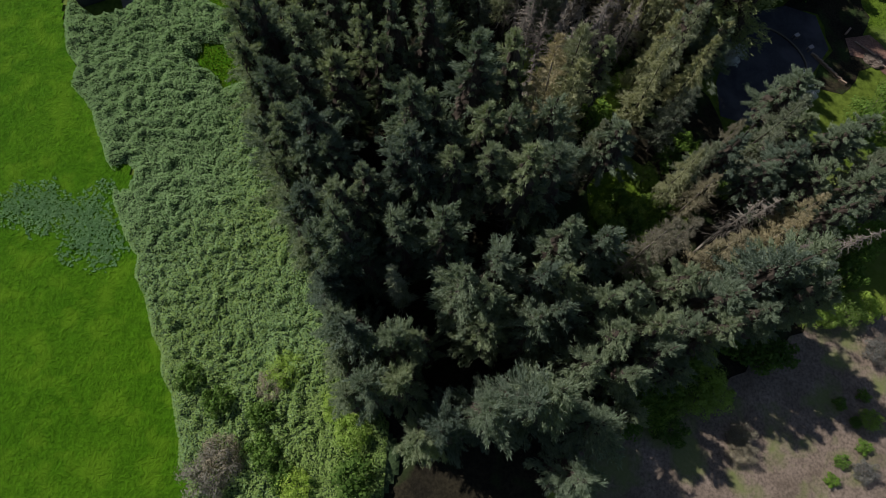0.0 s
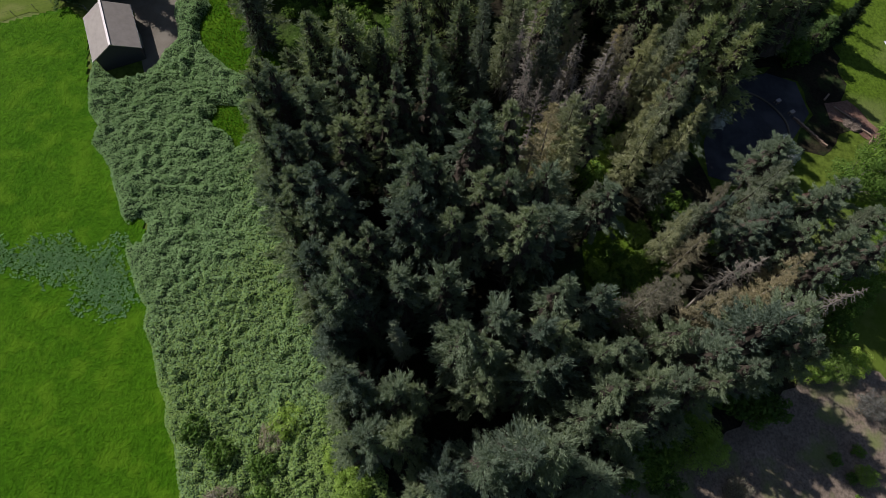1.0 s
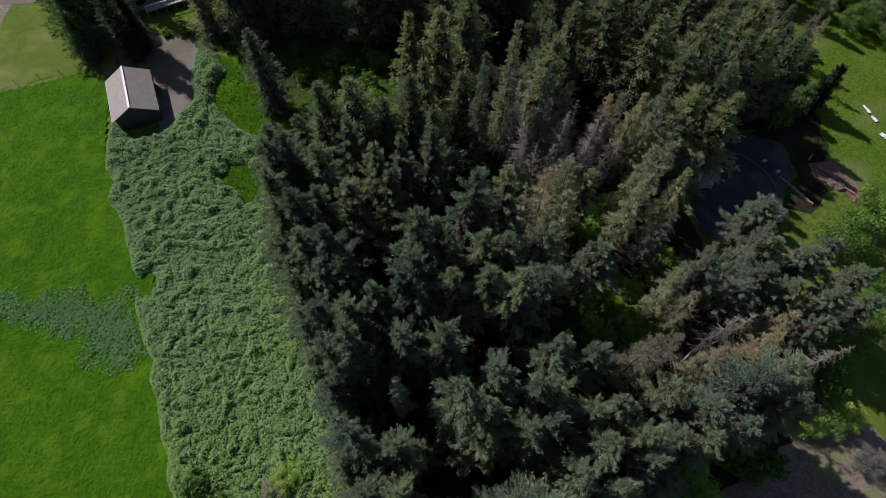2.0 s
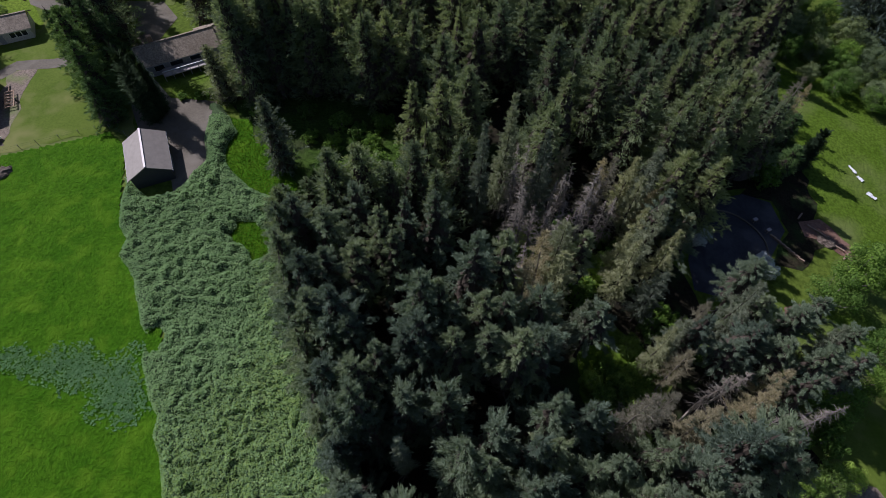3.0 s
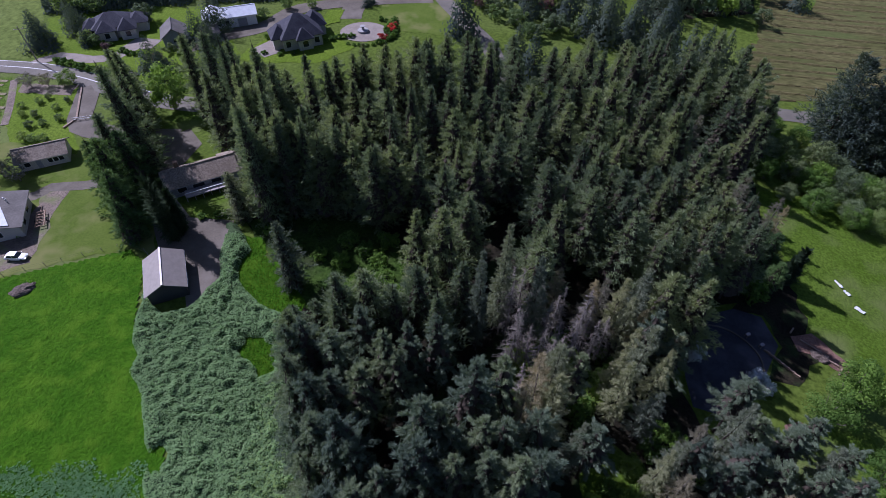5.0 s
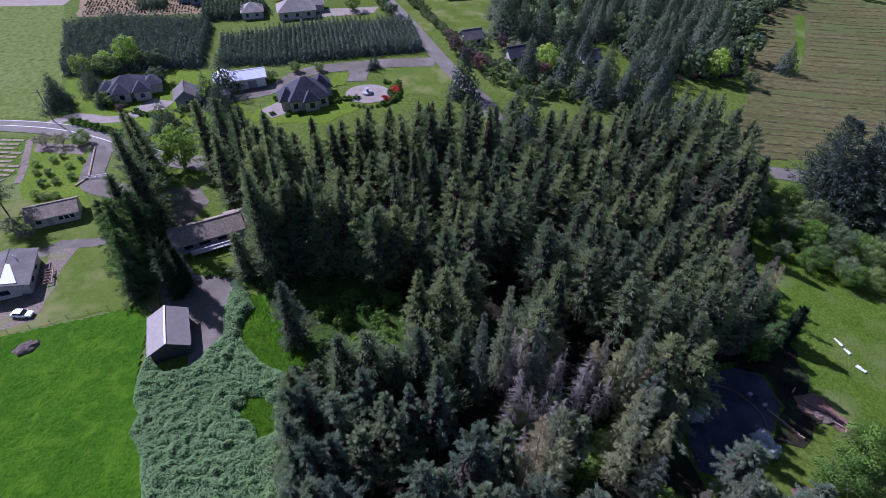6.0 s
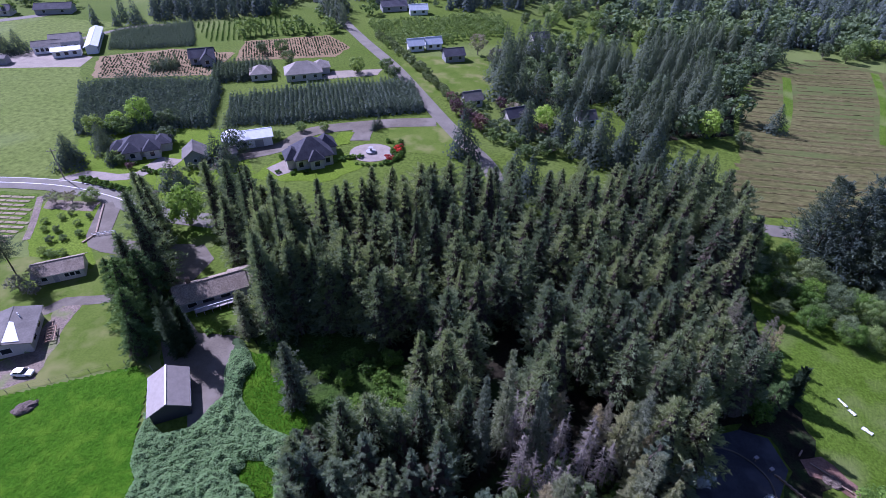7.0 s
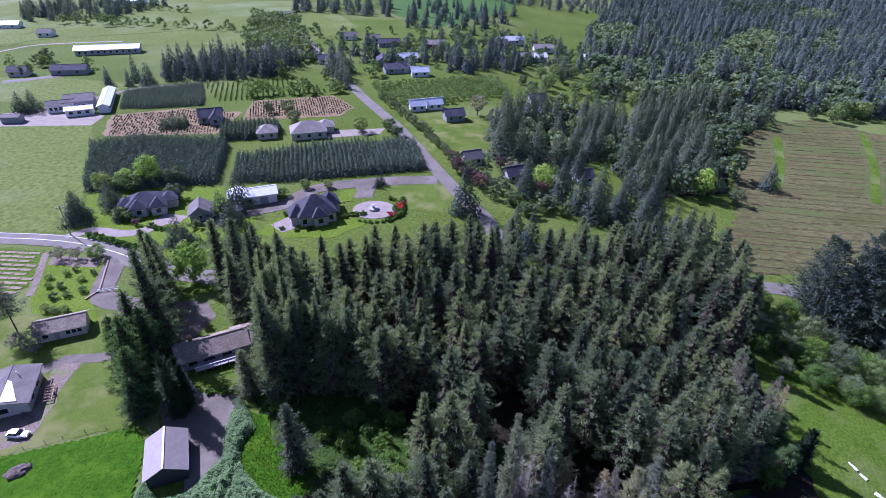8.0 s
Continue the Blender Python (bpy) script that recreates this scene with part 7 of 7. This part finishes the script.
def heap(name, label, x, y, r, h, material, seed, category):
    """A rough heap with sticks poking out of it."""
    rng = random.Random(seed)
    bm = bmesh.new()
    bmesh.ops.create_icosphere(bm, subdivisions=3, radius=1.0)
    for v in bm.verts:
        k = 1 + 0.35 * noise.noise(v.co * 2.3 + Vector((seed, 0, 0)))
        v.co = Vector((v.co.x * r * k, v.co.y * r * 0.7 * k, max(-0.1, v.co.z * h * k)))
    t = thing(name, label, category, on_land(x, y, rng.uniform(0, 180), 0.05))
    part("mound", bm, M[material], t)
    sb = bmesh.new()
    for _ in range(40):
        a, d = rng.uniform(0, math.tau), rng.uniform(0, r * 0.8)
        p = (math.cos(a) * d, math.sin(a) * d * 0.7, h * 0.6 * (1 - d / r))
        q = (p[0] + rng.uniform(-0.8, 0.8), p[1] + rng.uniform(-0.8, 0.8), p[2] + rng.uniform(0.1, 0.6))
        tube(sb, [p, q], [0.04, 0.015], 4)
    part("sticks", sb, M["grey_bark"], t)


heap("brush_pile", "brown brush pile in the grass", -70.2, 48.3, 1.9, 0.8, "brush", 4, "brush pile")
heap("soil_heap", "dug brown soil among garden timbers", 58.0, 50.0, 1.6, 0.5, "brush", 6, "soil heap")


def tarp(x, y, rot, L, W, seed):
    """A crumpled sheet lying in the grass."""
    vs, fs, n, m = [], [], 14, 7
    for j in range(m + 1):
        for i in range(n + 1):
            u, v = (i / n - 0.5) * L, (j / m - 0.5) * W * (0.85 + 0.15 * math.sin(5 * i / n + seed) + 0.2 * noise.noise(Vector((i * 0.4, j * 0.3, seed))))
            vs.append((u, v, 0.16 + 0.16 * noise.noise(Vector((u * 2.2, v * 2.6, seed)))))
    for j in range(m):
        for i in range(n):
            a = j * (n + 1) + i
            fs.append((a, a + 1, a + n + 2, a + n + 1))
    ob = quads("tarpaulin", vs, fs, M["tarp"], smooth=True)
    ob.matrix_basis = on_land(x, y, rot, 0.08)
    tagged(ob, "crumpled white sheet lying on the meadow", "tarpaulin", "sheets on the meadow")


tarp(68.4, 66.6, 110, 1.9, 0.55, 1)
tarp(69.1, 64.6, 118, 1.3, 0.7, 2)
tarp(69.8, 60.9, 128, 1.7, 0.9, 3)
# garden timbers: raised bed edges and a retaining wall in the shade
for x, y, rot, L in ((57.0, 51.8, -42, 3.2), (59.4, 49.2, -40, 2.6), (60.4, 47.4, 48, 1.6), (55.0, 54.4, 50, 1.4)):
    tm = tagged(part("garden_timber", boxed(-L / 2, L / 2, -0.12, 0.12, -0.1, 0.24, bevel=0.02), M["timber"]), "weathered landscape timber edging a bed", "timber", "garden timbers")
    tm.matrix_basis = on_land(x, y, rot, 0.1)
kerb = thing("kerb", "low curved concrete kerb round the shaded drive", "kerb", kind="structure")
line = smooth_line([(36.5, 51.0), (39.5, 53.0), (43, 53.0), (46, 51.0), (47.5, 48.2), (47.2, 45.0)], 1.0)
for (ax, ay), (bx, by) in zip(line, line[1:]):
    d = math.hypot(bx - ax, by - ay)
    k = part("kerb_stone", boxed(0, d * 0.97, -0.12, 0.12, -0.1, 0.16, bevel=0.02), M["asphalt"], kerb)
    k.matrix_basis = pose((ax + bx) / 2 - (bx - ax) / 2, ay, terr(ax) + 0.08, 0, math.degrees(math.atan2(terr(ax) - terr(bx), d)), math.degrees(math.atan2(by - ay, bx - ax)))
for x, y in ((46.5, 52.0), (48.3, 50.3)):
    st = thing("garden_table", "pale garden table in deep shade", "table", on_land(x, y, 30, 0.08), "garden furniture")
    part("top", boxed(-0.36, 0.36, -0.26, 0.26, 0.68, 0.74, bevel=0.02), M["deck"], st)
    for sx in (-0.3, 0.3):
        for sy in (-0.2, 0.2):
            part("leg", boxed(sx - 0.03, sx + 0.03, sy - 0.03, sy + 0.03, 0, 0.68), M["timber"], st)
# retaining wall and shaded bed next to the drive
for k in range(7):
    w = tagged(part("retaining_block", boxed(-0.5, 0.5, -0.12, 0.12, -0.2, 0.4, bevel=0.03), M["timber"]), "dark timber block of a low retaining wall", "retaining block", "retaining wall")
    w.matrix_basis = on_land(49.0 + 0.78 * k * 0.75, 47.0 - 0.62 * k + 2.4, -38, 0.05)
# power pole by the road, with its arm
pl = thing("utility_pole", "thin wooden utility pole beside the road", "utility pole", on_land(-109.4, 118.0, 25))
part("pole", tube(bmesh.new(), [(0, 0, -0.5), (0, 0, 9.0)], [0.16, 0.11], 8), M["grey_bark"], pl)
part("cross_arm", boxed(-1.1, 1.1, -0.06, 0.06, 8.2, 8.34), M["grey_bark"], pl)
for dx in (-1, 0, 1):
    part("insulator", tube(bmesh.new(), [(dx * 0.95, 0, 8.3), (dx * 0.95, 0, 8.55)], [0.06, 0.04], 6), M["trim_white"], pl)
# round stepped planter in the middle of the turning circle
fp = thing("planter", "round stone planter in the middle of the turning circle", "planter", on_land(-31.0, 139.8, 0, 0.12))
part("basin", tube(bmesh.new(), [(0, 0, 0), (0, 0, 0.42), (0, 0, 0.5)], [1.5, 1.5, 1.38], 20), M["concrete_kerb"], fp)
part("pedestal", tube(bmesh.new(), [(0, 0, 0.5), (0, 0, 0.8), (0, 0, 1.3)], [0.5, 0.3, 0.42], 14), M["concrete_kerb"], fp)
part("bowl", tube(bmesh.new(), [(0, 0, 1.3), (0, 0, 1.48), (0, 0, 1.54)], [0.3, 0.75, 0.7], 16), M["concrete_kerb"], fp)
# fence along the far side of the field
fence = thing("fence", "low wire and post fence between field and lawn", "fence", kind="structure")
fl = smooth_line([(-82, 47.6), (-67.5, 54.8), (-57.5, 58.9), (-52.8, 56.2)], 2.6)
for x, y in fl:
    part("post", boxed(x - 0.03, x + 0.03, y - 0.03, y + 0.03, -0.3, 0.85), M["grey_bark"], fence)
for z in (0.45, 0.8):
    part("wire", tube(bmesh.new(), [(x, y, z) for x, y in fl], [0.012] * len(fl), 3), M["chrome"], fence)
kerb = thing("kerb", "low dark kerb round the small orchard", "kerb", kind="structure")
for (ax, ay), (bx, by) in zip(((-92, 107), (-86.5, 94.5)), ((-86.5, 94.5), (-88, 90))):
    d = math.hypot(bx - ax, by - ay)
    for k in range(int(d / 1.2)):
        ks = part("kerb_stone", boxed(0, 1.15, -0.2, 0.2, -0.1, 0.3, bevel=0.03), M["timber"], kerb)
        ks.matrix_basis = pose(ax + (bx - ax) * k * 1.2 / d, ay + (by - ay) * k * 1.2 / d, 0.05, 0, 0, math.degrees(math.atan2(by - ay, bx - ax)))
rail = thing("rail_fence", "short white rail fence beside the lane", "fence", on_land(-84.6, 94.6, 20))
for k in range(5):
    part("post", boxed(-2.4 + k * 1.2, -2.3 + k * 1.2, -0.05, 0.05, -0.2, 0.9), M["trim_white"], rail)
for z in (0.4, 0.8):
    part("rail", boxed(-2.4, 2.5, -0.03, 0.03, z - 0.06, z + 0.06), M["trim_white"], rail)
# fallen grey logs and a leaning dead stem at the wood's edge
for x, y, rot, L, tilt in ((44.5, 20.5, 35, 9.0, -32), (37.0, 16.0, 34, 6.0, -30), (28.0, 18.5, 44, 5.0, -25)):
    lg = tagged(part("fallen_tree", tube(bmesh.new(), [(0, 0, 0), (L * 0.5, 0.1, 0), (L, 0, 0)], [0.14, 0.11, 0.05], 6), M["grey_bark"]), "pale leaning dead stem at the wood's edge", "fallen tree")
    lg.matrix_basis = pose(x, y, terr(x) + 0.05, 0, tilt, rot)
